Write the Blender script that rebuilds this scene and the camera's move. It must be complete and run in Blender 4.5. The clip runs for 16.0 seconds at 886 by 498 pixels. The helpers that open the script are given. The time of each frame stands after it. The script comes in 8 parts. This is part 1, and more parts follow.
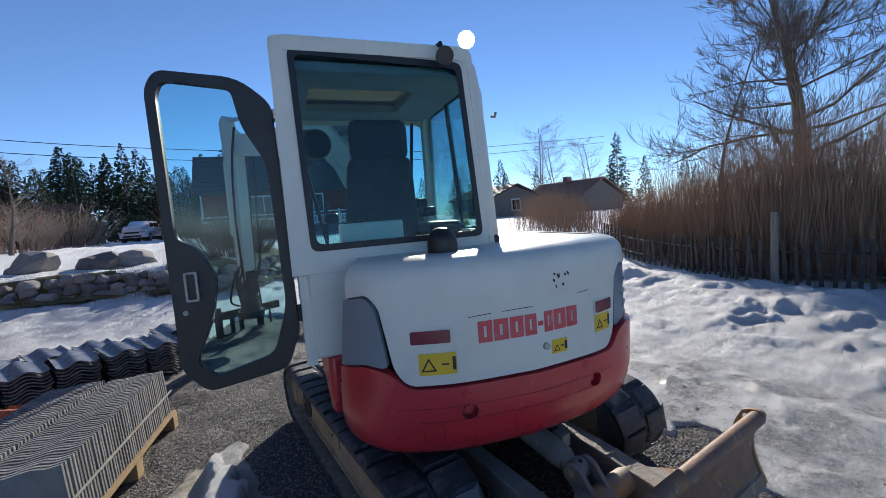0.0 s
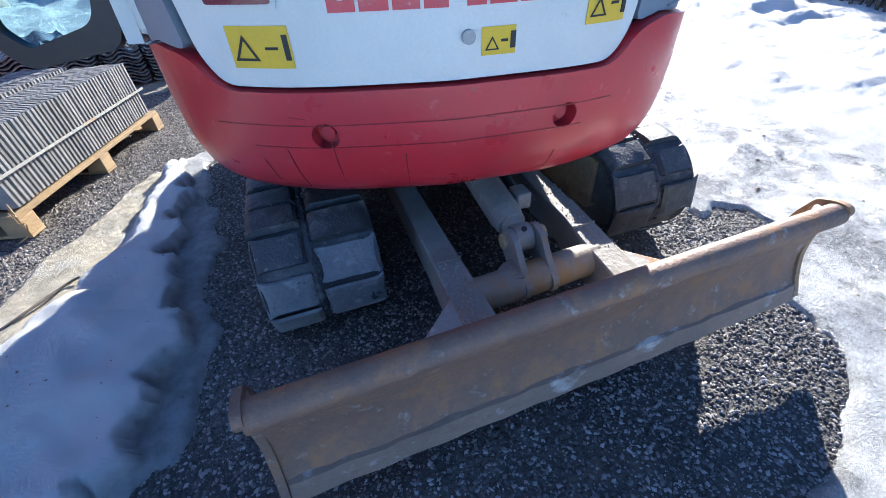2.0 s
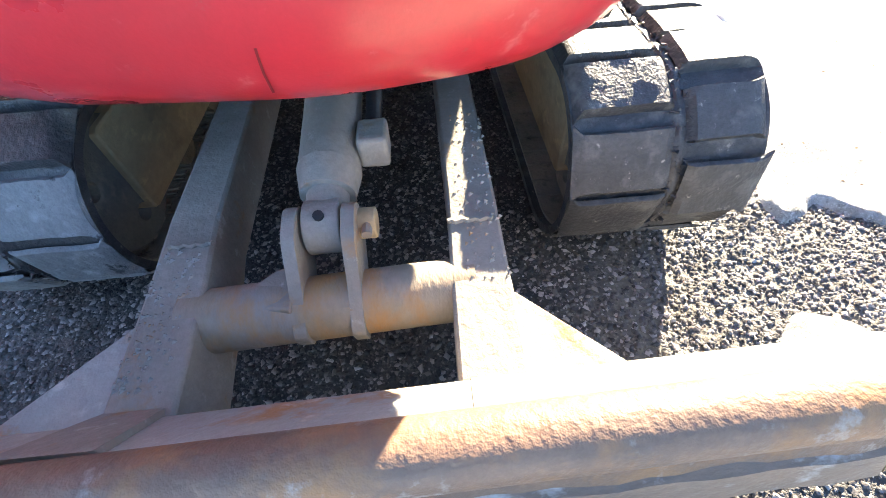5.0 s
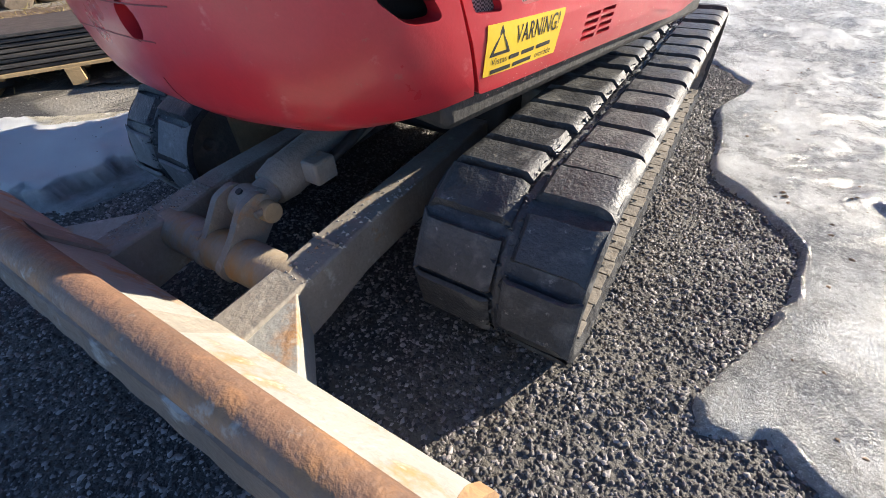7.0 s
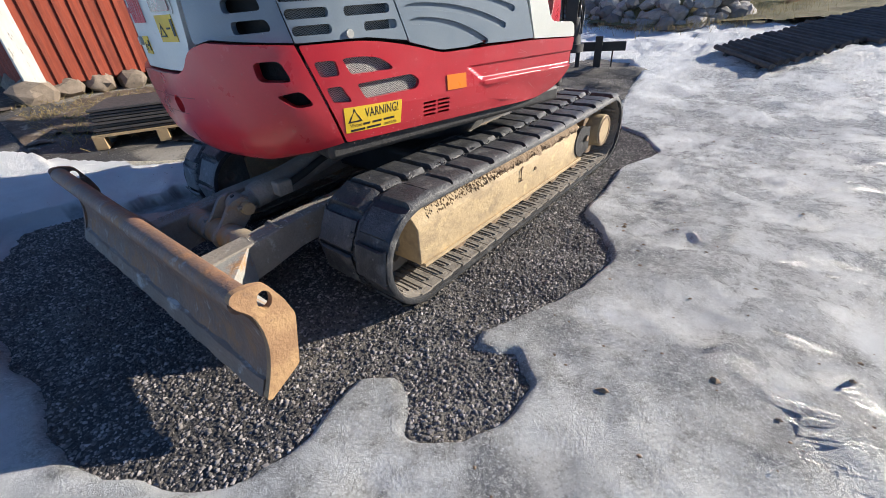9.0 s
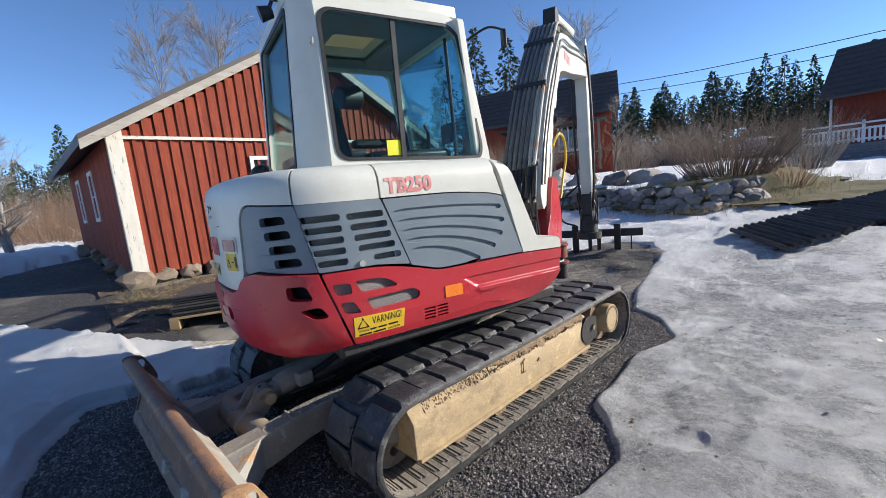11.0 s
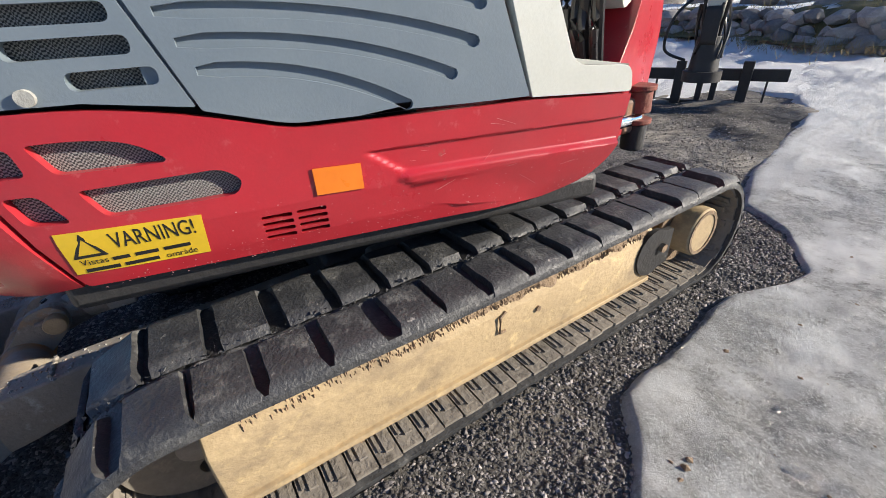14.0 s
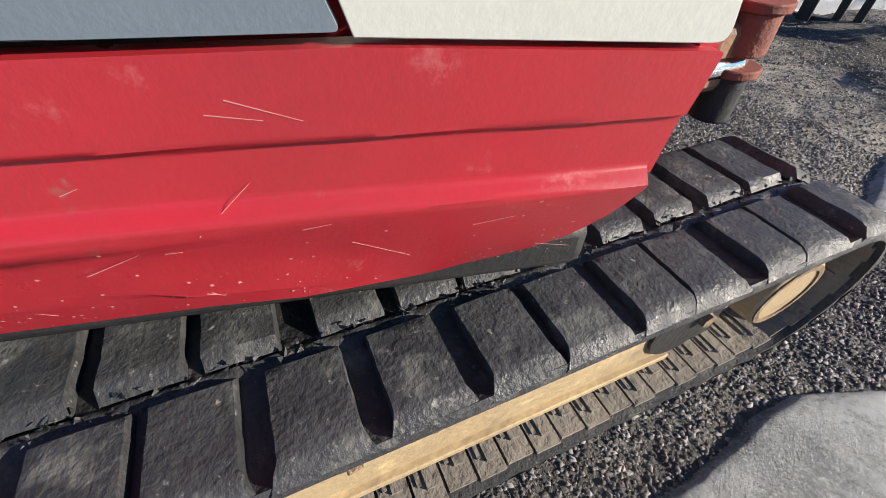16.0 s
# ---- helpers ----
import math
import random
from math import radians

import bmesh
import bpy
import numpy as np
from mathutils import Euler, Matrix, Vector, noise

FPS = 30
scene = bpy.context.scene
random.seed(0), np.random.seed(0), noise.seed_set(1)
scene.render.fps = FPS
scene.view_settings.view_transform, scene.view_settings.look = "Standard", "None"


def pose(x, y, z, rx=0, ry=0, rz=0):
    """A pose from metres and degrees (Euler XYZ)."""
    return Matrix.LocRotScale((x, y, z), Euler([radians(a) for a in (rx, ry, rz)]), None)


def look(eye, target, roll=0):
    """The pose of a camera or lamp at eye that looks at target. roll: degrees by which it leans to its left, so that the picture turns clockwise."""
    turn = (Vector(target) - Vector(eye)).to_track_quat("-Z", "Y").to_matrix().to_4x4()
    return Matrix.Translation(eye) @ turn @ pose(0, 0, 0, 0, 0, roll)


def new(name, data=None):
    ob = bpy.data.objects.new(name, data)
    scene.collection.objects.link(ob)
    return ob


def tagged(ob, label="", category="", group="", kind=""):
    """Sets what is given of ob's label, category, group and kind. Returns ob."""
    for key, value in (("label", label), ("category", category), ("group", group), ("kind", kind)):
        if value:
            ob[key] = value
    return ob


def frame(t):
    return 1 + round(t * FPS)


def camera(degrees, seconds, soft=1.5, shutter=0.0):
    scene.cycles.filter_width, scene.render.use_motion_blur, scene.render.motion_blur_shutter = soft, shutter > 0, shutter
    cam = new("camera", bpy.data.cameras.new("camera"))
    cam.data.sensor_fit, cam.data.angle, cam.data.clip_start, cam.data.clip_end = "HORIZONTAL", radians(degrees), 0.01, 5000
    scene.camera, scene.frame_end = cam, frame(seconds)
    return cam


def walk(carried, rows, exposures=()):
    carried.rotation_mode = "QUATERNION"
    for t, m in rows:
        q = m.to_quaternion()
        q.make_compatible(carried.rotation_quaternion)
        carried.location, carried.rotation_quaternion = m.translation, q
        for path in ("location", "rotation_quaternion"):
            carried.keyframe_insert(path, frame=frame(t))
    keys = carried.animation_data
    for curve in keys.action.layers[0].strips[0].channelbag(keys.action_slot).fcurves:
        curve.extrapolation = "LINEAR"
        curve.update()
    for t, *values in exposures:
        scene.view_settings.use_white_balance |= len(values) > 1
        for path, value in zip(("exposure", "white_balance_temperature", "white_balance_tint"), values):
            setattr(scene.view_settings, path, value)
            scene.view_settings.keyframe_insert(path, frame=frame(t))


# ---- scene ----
cam = camera(94.3, 16.0, soft=0.8)
PATH = [
    (0, (-1.528, -2.61, 1.67), (-0.469, -0.922, 1.498), -4.4),
    (0.5, (-1.404, -2.531, 1.514), (-0.364, -0.91, 0.973), -5.7),
    (1, (-1.181, -2.37, 1.327), (-0.245, -0.874, 0.385), -6.2),
    (1.5, (-0.945, -2.303, 1.277), (-0.182, -0.88, 0.096), -4.8),
    (2, (-0.646, -2.314, 1.27), (-0.151, -0.833, 0.02), -2.7),
    (2.5, (-0.479, -2.232, 1.216), (-0.222, -0.776, -0.131), -1.6),
    (3, (-0.373, -1.954, 1.058), (-0.25, -0.54, -0.358), -0.2),
    (3.5, (-0.311, -1.823, 0.905), (-0.263, -0.412, -0.51), 0.0),
    (4, (-0.171, -1.793, 0.860), (-0.200, -0.432, -0.605), -1.9),
    (4.5, (0.005, -1.814, 0.896), (0.019, -0.549, -0.653), -3.0),
    (5, (0.203, -1.815, 0.929), (0.236, -0.566, -0.633), -4.1),
    (5.2, (0.277, -1.76, 0.945), (0.288, -0.62, -0.70), -3.2),
    (7.3, (1.16, -1.784, 1.005), (0.097, -0.572, -0.178), -4.3),
    (7.5, (1.275, -1.795, 1.051), (0.114, -0.603, -0.06), -4.4),
    (8, (1.539, -1.842, 1.146), (0.324, -0.664, 0.08), -3.3),
    (8.5, (1.738, -1.923, 1.158), (0.65, -0.641, 0.075), -2.8),
    (9, (1.908, -1.989, 1.13), (0.769, -0.718, 0.088), -4.1),
    (9.5, (2.156, -2.001, 1.195), (0.798, -0.743, 0.437), -4.9),
    (10, (2.269, -1.994, 1.333), (0.83, -0.667, 0.92), -5.3),
    (10.2, (2.284, -2.004, 1.36), (0.845, -0.645, 1.075), -5.4),
    (12.3, (1.912, -1.603, 1.187), (0.454, -0.287, 0.806), -6.7),
    (12.5, (1.855, -1.521, 1.154), (0.383, -0.265, 0.649), -6.1),
    (13, (1.747, -1.236, 1.115), (0.263, -0.115, 0.379), -5.4),
    (13.5, (1.71, -0.991, 1.094), (0.227, 0.011, 0.203), -4.7),
    (14, (1.6, -0.774, 1.123), (0.114, 0.131, 0.136), -3.7),
    (14.5, (1.512, -0.619, 1.103), (0.043, 0.207, 0.027), -2.8),
    (15, (1.417, -0.407, 1.067), (0.004, 0.388, -0.105), -1.3),
    (15.5, (1.258, -0.224, 1.048), (-0.084, 0.527, -0.23), 0.1),
    (16, (1.133, -0.085, 1.028), (-0.185, 0.51, -0.353), 1.2),
]
EXPOSURES = [(0.0, 0.62, 6500, 10), (0.5, 1.07, 6300, 10), (1.0, 1.70, 6100, 10), (1.5, 1.95, 6000, 10), (2.5, 2.20, 6200, 10), (3.0, 2.80, 7000, 9), (3.5, 3.50, 8000, 8), (4.0, 3.65, 8200, 8), (4.5, 3.65, 8300, 8), (5.2, 3.20, 7900, 8), (6.2, 2.13, 7300, 10),
             (7.5, 1.33, 6800, 10), (9.0, 1.13, 6600, 10), (10.2, 0.88, 6500, 10), (12.3, 0.85, 6500, 10), (13.0, 0.98, 6700, 10), (14.5, 1.01, 6800, 10), (16.0, 1.01, 6800, 10)]
walk(cam, [(t, look(eye, target, roll)) for t, eye, target, roll in PATH], EXPOSURES)

# ---- world and sun ----
SUN_DIR = Vector((0.565, 0.740, 0.372)).normalized()
world = bpy.data.worlds.new("sky")
scene.world = world
world.use_nodes = True
wn = world.node_tree.nodes
sky = wn.new("ShaderNodeTexSky")
sky.sky_type, sky.sun_disc = "NISHITA", False
sky.sun_elevation = math.asin(SUN_DIR.z)
sky.sun_rotation = math.atan2(SUN_DIR.x, SUN_DIR.y)
sky.air_density, sky.dust_density, sky.ozone_density = 0.65, 0.0, 5.0
world.node_tree.links.new(sky.outputs[0], wn["Background"].inputs[0])
wn["Background"].inputs[1].default_value = 0.107
sun_lamp = new("sun", bpy.data.lights.new("sun", "SUN"))
sun_lamp.data.energy, sun_lamp.data.angle, sun_lamp.data.color = 4.05, radians(0.53), (1.0, 0.93, 0.82)
sun_lamp.matrix_world = look(SUN_DIR * 50, (0, 0, 0))

# ---- materials ----


def ramp(nt, lo, hi):
    n = nt.nodes.new("ShaderNodeMapRange")
    n.inputs[1].default_value, n.inputs[2].default_value = lo, hi
    return n


def pmat(name, c1, c2=None, scale=6.0, rough=0.5, metal=0.0, bump=0.15, bscale=90.0, spots=None, spots2=None,
         rvar=0.12, coat=0.0, stretch=(1, 1, 1), rnd=False, piece=0.0, spec=0.5, detail=6.0, grit=0.0):
    """A painted, worn or earthy surface: two-tone mottling, patches of other colours, fine relief.
    spots: (colour, scale, low, high of the noise where the patch begins and is full, roughness)."""
    m = bpy.data.materials.new(name)
    m.use_nodes = True
    nt = m.node_tree
    N, L = nt.nodes, nt.links
    b = N["Principled BSDF"]
    tc = N.new("ShaderNodeTexCoord")
    mp = N.new("ShaderNodeMapping")
    mp.inputs["Scale"].default_value = stretch
    L.new(tc.outputs["Object"], mp.inputs[0])
    info = None
    if rnd or piece:
        info = N.new("ShaderNodeObjectInfo")
    if rnd:
        mul = N.new("ShaderNodeMath")
        mul.operation = "MULTIPLY"
        mul.inputs[1].default_value = 41.0
        L.new(info.outputs["Random"], mul.inputs[0])
        L.new(mul.outputs[0], mp.inputs["Location"])
    vec = mp.outputs[0]

    def nz(sc, det=detail, rg=0.6):
        n = N.new("ShaderNodeTexNoise")
        n.inputs["Scale"].default_value, n.inputs["Detail"].default_value, n.inputs["Roughness"].default_value = sc, det, rg
        L.new(vec, n.inputs["Vector"])
        return n.outputs["Fac"]

    def mix(fac, a, c):
        n = N.new("ShaderNodeMix")
        n.data_type = "RGBA"
        for sock, v in ((n.inputs[0], fac), (n.inputs[6], a), (n.inputs[7], c)):
            if isinstance(v, (tuple, list)):
                sock.default_value = (*v, 1)
            elif isinstance(v, float):
                sock.default_value = v
            else:
                L.new(v, sock)
        return n.outputs[2]

    base = nz(scale)
    r = ramp(nt, 0.35, 0.65)
    L.new(base, r.inputs[0])
    col = mix(r.outputs[0], c1, c2 or tuple(v * 0.8 for v in c1))
    fine = nz(bscale, 3.0)
    f2 = ramp(nt, 0.2, 0.8)
    f2.inputs[3].default_value, f2.inputs[4].default_value = 0.0, 0.22
    L.new(fine, f2.inputs[0])
    col = mix(f2.outputs[0], col, tuple(v * 0.55 for v in c1))
    if grit:
        g2 = ramp(nt, 0.38, 0.66)
        g2.inputs[3].default_value, g2.inputs[4].default_value = 0.0, grit
        L.new(nz(scale * 11.0, 9.0, 0.75), g2.inputs[0])
        col = mix(g2.outputs[0], col, tuple(v * 0.45 for v in c1))
    rr = ramp(nt, 0.25, 0.75)
    rr.inputs[3].default_value, rr.inputs[4].default_value = max(rough - rvar, 0.02), min(rough + rvar, 1)
    L.new(nz(scale * 2.3), rr.inputs[0])
    rough_out = rr.outputs[0]
    for sp in (spots, spots2):
        if not sp:
            continue
        c, sc, lo, hi, ro = sp
        q = ramp(nt, lo, hi)
        L.new(nz(sc, 8.0, 0.65), q.inputs[0])
        col = mix(q.outputs[0], col, c)
        fm = N.new("ShaderNodeMix")
        L.new(q.outputs[0], fm.inputs[0])
        L.new(rough_out, fm.inputs[2])
        fm.inputs[3].default_value = ro
        rough_out = fm.outputs[0]
    if piece:
        q = N.new("ShaderNodeHueSaturation")
        v = ramp(nt, 0, 1)
        v.inputs[3].default_value, v.inputs[4].default_value = 1 - piece, 1 + piece
        L.new(info.outputs["Random"], v.inputs[0])
        L.new(v.outputs[0], q.inputs["Value"])
        L.new(col, q.inputs["Color"])
        col = q.outputs[0]
    L.new(col, b.inputs["Base Color"])
    L.new(rough_out, b.inputs["Roughness"])
    b.inputs["Metallic"].default_value = metal
    b.inputs["Coat Weight"].default_value = coat
    b.inputs["Coat Roughness"].default_value = 0.15
    b.inputs["Specular IOR Level"].default_value = spec
    if bump:
        bp = N.new("ShaderNodeBump")
        bp.inputs["Strength"].default_value = bump
        bp.inputs["Distance"].default_value = 0.01
        add = N.new("ShaderNodeMath")
        L.new(fine, add.inputs[0])
        L.new(base, add.inputs[1])
        L.new(add.outputs[0], bp.inputs["Height"])
        L.new(bp.outputs[0], b.inputs["Normal"])
    return m


def glass_mat(name, tint=(0.80, 0.92, 0.93), gloss=0.10):
    m = bpy.data.materials.new(name)
    m.use_nodes = True
    nt = m.node_tree
    N, L = nt.nodes, nt.links
    out = N["Material Output"]
    N.remove(N["Principled BSDF"])
    tr = N.new("ShaderNodeBsdfTransparent")
    tr.inputs[0].default_value = (*tint, 1)
    gl = N.new("ShaderNodeBsdfGlossy")
    gl.inputs["Roughness"].default_value = 0.03
    lw = N.new("ShaderNodeLayerWeight")
    lw.inputs[0].default_value = 0.16
    mr = ramp(nt, 0, 1)
    mr.inputs[3].default_value, mr.inputs[4].default_value = gloss, 0.6
    L.new(lw.outputs["Fresnel"], mr.inputs[0])
    mx = N.new("ShaderNodeMixShader")
    L.new(mr.outputs[0], mx.inputs[0])
    L.new(tr.outputs[0], mx.inputs[1])
    L.new(gl.outputs[0], mx.inputs[2])
    L.new(mx.outputs[0], out.inputs[0])
    return m


RED = pmat("red_paint", (0.50, 0.024, 0.036), (0.42, 0.027, 0.036), 3, 0.34, bump=0.04, grit=0.12, bscale=160, coat=0.25,
           spots=((0.58, 0.17, 0.16), 17, 0.62, 0.80, 0.6), spots2=((0.28, 0.12, 0.09), 26, 0.66, 0.80, 0.8))
WHITE = pmat("cream_paint", (0.66, 0.66, 0.59), (0.60, 0.60, 0.53), 4, 0.38, bump=0.04, bscale=150,
             spots=((0.36, 0.31, 0.23), 7, 0.68, 0.84, 0.75), spots2=((0.45, 0.43, 0.38), 30, 0.66, 0.8, 0.7))
GREY = pmat("grey_paint", (0.185, 0.225, 0.255), (0.16, 0.20, 0.235), 4, 0.40, bump=0.05, bscale=160,
            spots=((0.34, 0.36, 0.36), 22, 0.68, 0.82, 0.6), spots2=((0.16, 0.14, 0.11), 6, 0.70, 0.85, 0.8))
RUBBER = pmat("track_rubber", (0.038, 0.039, 0.043), (0.072, 0.073, 0.074), 9, 0.52, bump=0.45, bscale=90, rvar=0.2,
              spots=((0.14, 0.138, 0.13), 11, 0.54, 0.70, 0.8), spots2=((0.30, 0.285, 0.26), 42, 0.63, 0.72, 0.9), rnd=True, grit=0.5)
WORNRUBBER = pmat("scuffed_rubber", (0.19, 0.19, 0.192), (0.27, 0.268, 0.26), 8, 0.8, bump=0.5, bscale=60, rvar=0.15,
                  spots=((0.36, 0.355, 0.35), 22, 0.56, 0.70, 0.95), spots2=((0.03, 0.03, 0.032), 11, 0.60, 0.64, 0.6), rnd=True, grit=0.4)
RUBBER_IN = pmat("track_rubber_dusty", (0.20, 0.178, 0.15), (0.29, 0.255, 0.21), 7, 0.85, bump=0.6, bscale=60,
                 spots=((0.07, 0.06, 0.05), 14, 0.55, 0.7, 0.8))
BEIGE = pmat("dusty_frame_paint", (0.52, 0.39, 0.225), (0.43, 0.32, 0.185), 5, 0.75, bump=0.3, bscale=60,
             spots=((0.27, 0.205, 0.13), 9, 0.52, 0.70, 0.9), spots2=((0.60, 0.45, 0.24), 16, 0.58, 0.70, 0.8), stretch=(1, 0.7, 1), grit=0.35)
IDLER = pmat("dusty_grey_casting", (0.22, 0.20, 0.17), (0.15, 0.135, 0.115), 6, 0.85, bump=0.4, bscale=50, spots=((0.32, 0.28, 0.22), 9, 0.55, 0.70, 0.9), grit=0.4)
DIRT = pmat("caked_dirt", (0.29, 0.205, 0.13), (0.20, 0.14, 0.09), 20, 0.95, bump=1.0, bscale=45)
RUST = pmat("rusty_steel", (0.25, 0.142, 0.092), (0.175, 0.112, 0.082), 9, 0.6, grit=0.35, metal=0.05, bump=0.35, bscale=70,
            spots=((0.33, 0.165, 0.075), 7, 0.52, 0.68, 0.8), spots2=((0.34, 0.29, 0.25), 18, 0.60, 0.74, 0.45))
# lighter, warmer copy of the rust, with sunlight put into its colour
RUSTLIT = pmat("sunlit_tan_rust", (0.40, 0.235, 0.12), (0.31, 0.175, 0.09), 8, 0.7, grit=0.35, bump=0.35, bscale=70,
               spots=((0.46, 0.29, 0.14), 6, 0.50, 0.66, 0.8), spots2=((0.17, 0.10, 0.065), 15, 0.60, 0.72, 0.7))
EDGEWEAR = pmat("scraped_edge_steel", (0.27, 0.18, 0.13), (0.21, 0.145, 0.108), 8, 0.5, grit=0.35, metal=0.1, bump=0.3, bscale=70,
                spots=((0.46, 0.41, 0.37), 12, 0.55, 0.66, 0.4), spots2=((0.20, 0.12, 0.08), 9, 0.58, 0.70, 0.8), stretch=(0.5, 1, 1))
WORN = pmat("worn_grey_steel", (0.42, 0.41, 0.365), (0.33, 0.33, 0.31), 6, 0.6, metal=0.0, bump=0.3, bscale=60,
            spots=((0.40, 0.22, 0.10), 6, 0.54, 0.64, 0.8), spots2=((0.54, 0.52, 0.46), 24, 0.56, 0.72, 0.85), grit=0.3)
STEEL_DUST = pmat("dusty_steel", (0.36, 0.325, 0.275), (0.26, 0.232, 0.195), 7, 0.7, metal=0.0, bump=0.35, bscale=55,
                  spots=((0.34, 0.20, 0.10), 9, 0.60, 0.72, 0.8), spots2=((0.50, 0.48, 0.44), 20, 0.6, 0.75, 0.85), grit=0.35)
STREAK = pmat("rust_streaked_tube", (0.36, 0.27, 0.17), (0.30, 0.29, 0.27), 6, 0.6, bump=0.3, bscale=60,
              spots=((0.42, 0.22, 0.08), 7, 0.48, 0.62, 0.75), spots2=((0.20, 0.07, 0.04), 16, 0.66, 0.74, 0.85), stretch=(1, 0.5, 0.5), grit=0.3)
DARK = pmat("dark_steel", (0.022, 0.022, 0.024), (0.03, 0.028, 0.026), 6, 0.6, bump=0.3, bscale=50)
BLACK = pmat("black_plastic", (0.012, 0.012, 0.013), (0.018, 0.018, 0.019), 5, 0.45, bump=0.1, bscale=120)
HOSE = pmat("oily_hose_rubber", (0.016, 0.016, 0.017), (0.028, 0.027, 0.026), 14, 0.34, bump=0.05, bscale=120)
REDRUST = pmat("rusty_red_paint", (0.27, 0.07, 0.045), (0.18, 0.07, 0.05), 14, 0.75, bump=0.4, bscale=80, grit=0.4)
PIPE = pmat("grey_steel_pipe", (0.17, 0.165, 0.155), (0.11, 0.108, 0.10), 9, 0.45, bump=0.1, spots=((0.05, 0.048, 0.045), 7, 0.55, 0.68, 0.6))
SEATM = pmat("seat_fabric", (0.03, 0.032, 0.036), (0.045, 0.046, 0.05), 9, 0.9, bump=0.4, bscale=160)
CHROME = pmat("chrome_rod", (0.75, 0.75, 0.76), (0.6, 0.6, 0.62), 5, 0.15, metal=1.0, bump=0.0)
MESH = pmat("grille_mesh", (0.20, 0.20, 0.19), (0.26, 0.26, 0.245), 10, 0.6, metal=0.3, bump=0.5, bscale=400)
nt = MESH.node_tree
ck_ = nt.nodes.new("ShaderNodeTexChecker")
ck_.inputs["Scale"].default_value = 290.0
ck_.inputs["Color1"].default_value, ck_.inputs["Color2"].default_value = (0.34, 0.335, 0.31, 1), (0.05, 0.05, 0.05, 1)
tc_ = nt.nodes.new("ShaderNodeTexCoord")
nt.links.new(tc_.outputs["Object"], ck_.inputs["Vector"])
nt.links.new(ck_.outputs["Color"], nt.nodes["Principled BSDF"].inputs["Base Color"])
YELLOW = pmat("yellow_sticker", (0.72, 0.47, 0.02), (0.66, 0.43, 0.03), 12, 0.5, bump=0.03, spots=((0.45, 0.36, 0.2), 30, 0.66, 0.76, 0.7))
ORANGE = pmat("orange_reflector", (0.85, 0.22, 0.02), (0.78, 0.19, 0.02), 10, 0.35, bump=0.03)
INK = pmat("black_print", (0.015, 0.015, 0.015), None, 10, 0.5, bump=0)
REDPRINT = pmat("red_print", (0.62, 0.05, 0.06), (0.56, 0.10, 0.10), 20, 0.5, bump=0.02, spots=((0.62, 0.5, 0.46), 30, 0.62, 0.74, 0.5))
PINKPRINT = pmat("faded_red_print", (0.66, 0.21, 0.19), (0.60, 0.26, 0.23), 20, 0.5, bump=0.02, spots=((0.64, 0.52, 0.47), 28, 0.55, 0.70, 0.5))
DARKRED = pmat("dark_red_seam", (0.20, 0.014, 0.018), (0.12, 0.012, 0.014), 20, 0.5, bump=0)
SCRATCH = pmat("bare_scratch", (0.60, 0.26, 0.24), (0.55, 0.30, 0.27), 20, 0.6, bump=0)
REFLECT = pmat("dark_red_reflector", (0.20, 0.02, 0.035), (0.15, 0.02, 0.03), 10, 0.2, bump=0.03, coat=0.5)
LABELY = pmat("lime_sticker", (0.75, 0.72, 0.02), (0.7, 0.68, 0.02), 10, 0.6, bump=0.02)
HATCH = pmat("beige_translucent_plastic", (0.62, 0.50, 0.33), (0.56, 0.45, 0.30), 5, 0.6, bump=0.05)
nt = HATCH.node_tree
tl_ = nt.nodes.new("ShaderNodeBsdfTranslucent")
tl_.inputs[0].default_value = (0.75, 0.60, 0.40, 1)
ms_ = nt.nodes.new("ShaderNodeMixShader")
ms_.inputs[0].default_value = 0.6
nt.links.new(nt.nodes["Principled BSDF"].outputs[0], ms_.inputs[1])
nt.links.new(tl_.outputs[0], ms_.inputs[2])
nt.links.new(ms_.outputs[0], nt.nodes["Material Output"].inputs[0])
GLASS = glass_mat("tinted_glass", (0.66, 0.84, 0.86), 0.02)
PANE = glass_mat("window_pane", (0.12, 0.14, 0.16), 0.25)
MIRRORM = pmat("mirror_face", (0.85, 0.85, 0.85), None, 5, 0.03, metal=1.0, bump=0, rvar=0.0)

# ---- shape helpers ----


def part(name, bm, material, parent=None, label="", m=None, smooth=40, bevel=0.0, recalc=True):
    if m is not None:
        bm.transform(m)
    if recalc:
        bmesh.ops.recalc_face_normals(bm, faces=bm.faces)
    me = bpy.data.meshes.new(name)
    bm.to_mesh(me)
    bm.free()
    me.materials.append(material)
    if smooth:
        me.polygons.foreach_set("use_smooth", [True] * len(me.polygons))
        me.set_sharp_from_angle(angle=radians(smooth))
    ob = new(name, me)
    if parent is not None:
        ob.parent = parent
    if label:
        ob["label"] = label
    if bevel:
        md = ob.modifiers.new("soft_edges", "BEVEL")
        md.width, md.segments, md.limit_method, md.angle_limit = bevel, 2, "ANGLE", radians(40)
    return ob


def raw(name, verts, faces, material, parent=None, label="", smooth=0):
    me = bpy.data.meshes.new(name)
    me.from_pydata([tuple(v) for v in verts], [], [tuple(f) for f in faces])
    me.materials.append(material)
    if smooth:
        me.polygons.foreach_set("use_smooth", [True] * len(me.polygons))
        me.set_sharp_from_angle(angle=radians(smooth))
    ob = new(name, me)
    if parent is not None:
        ob.parent = parent
    if label:
        ob["label"] = label
    return ob


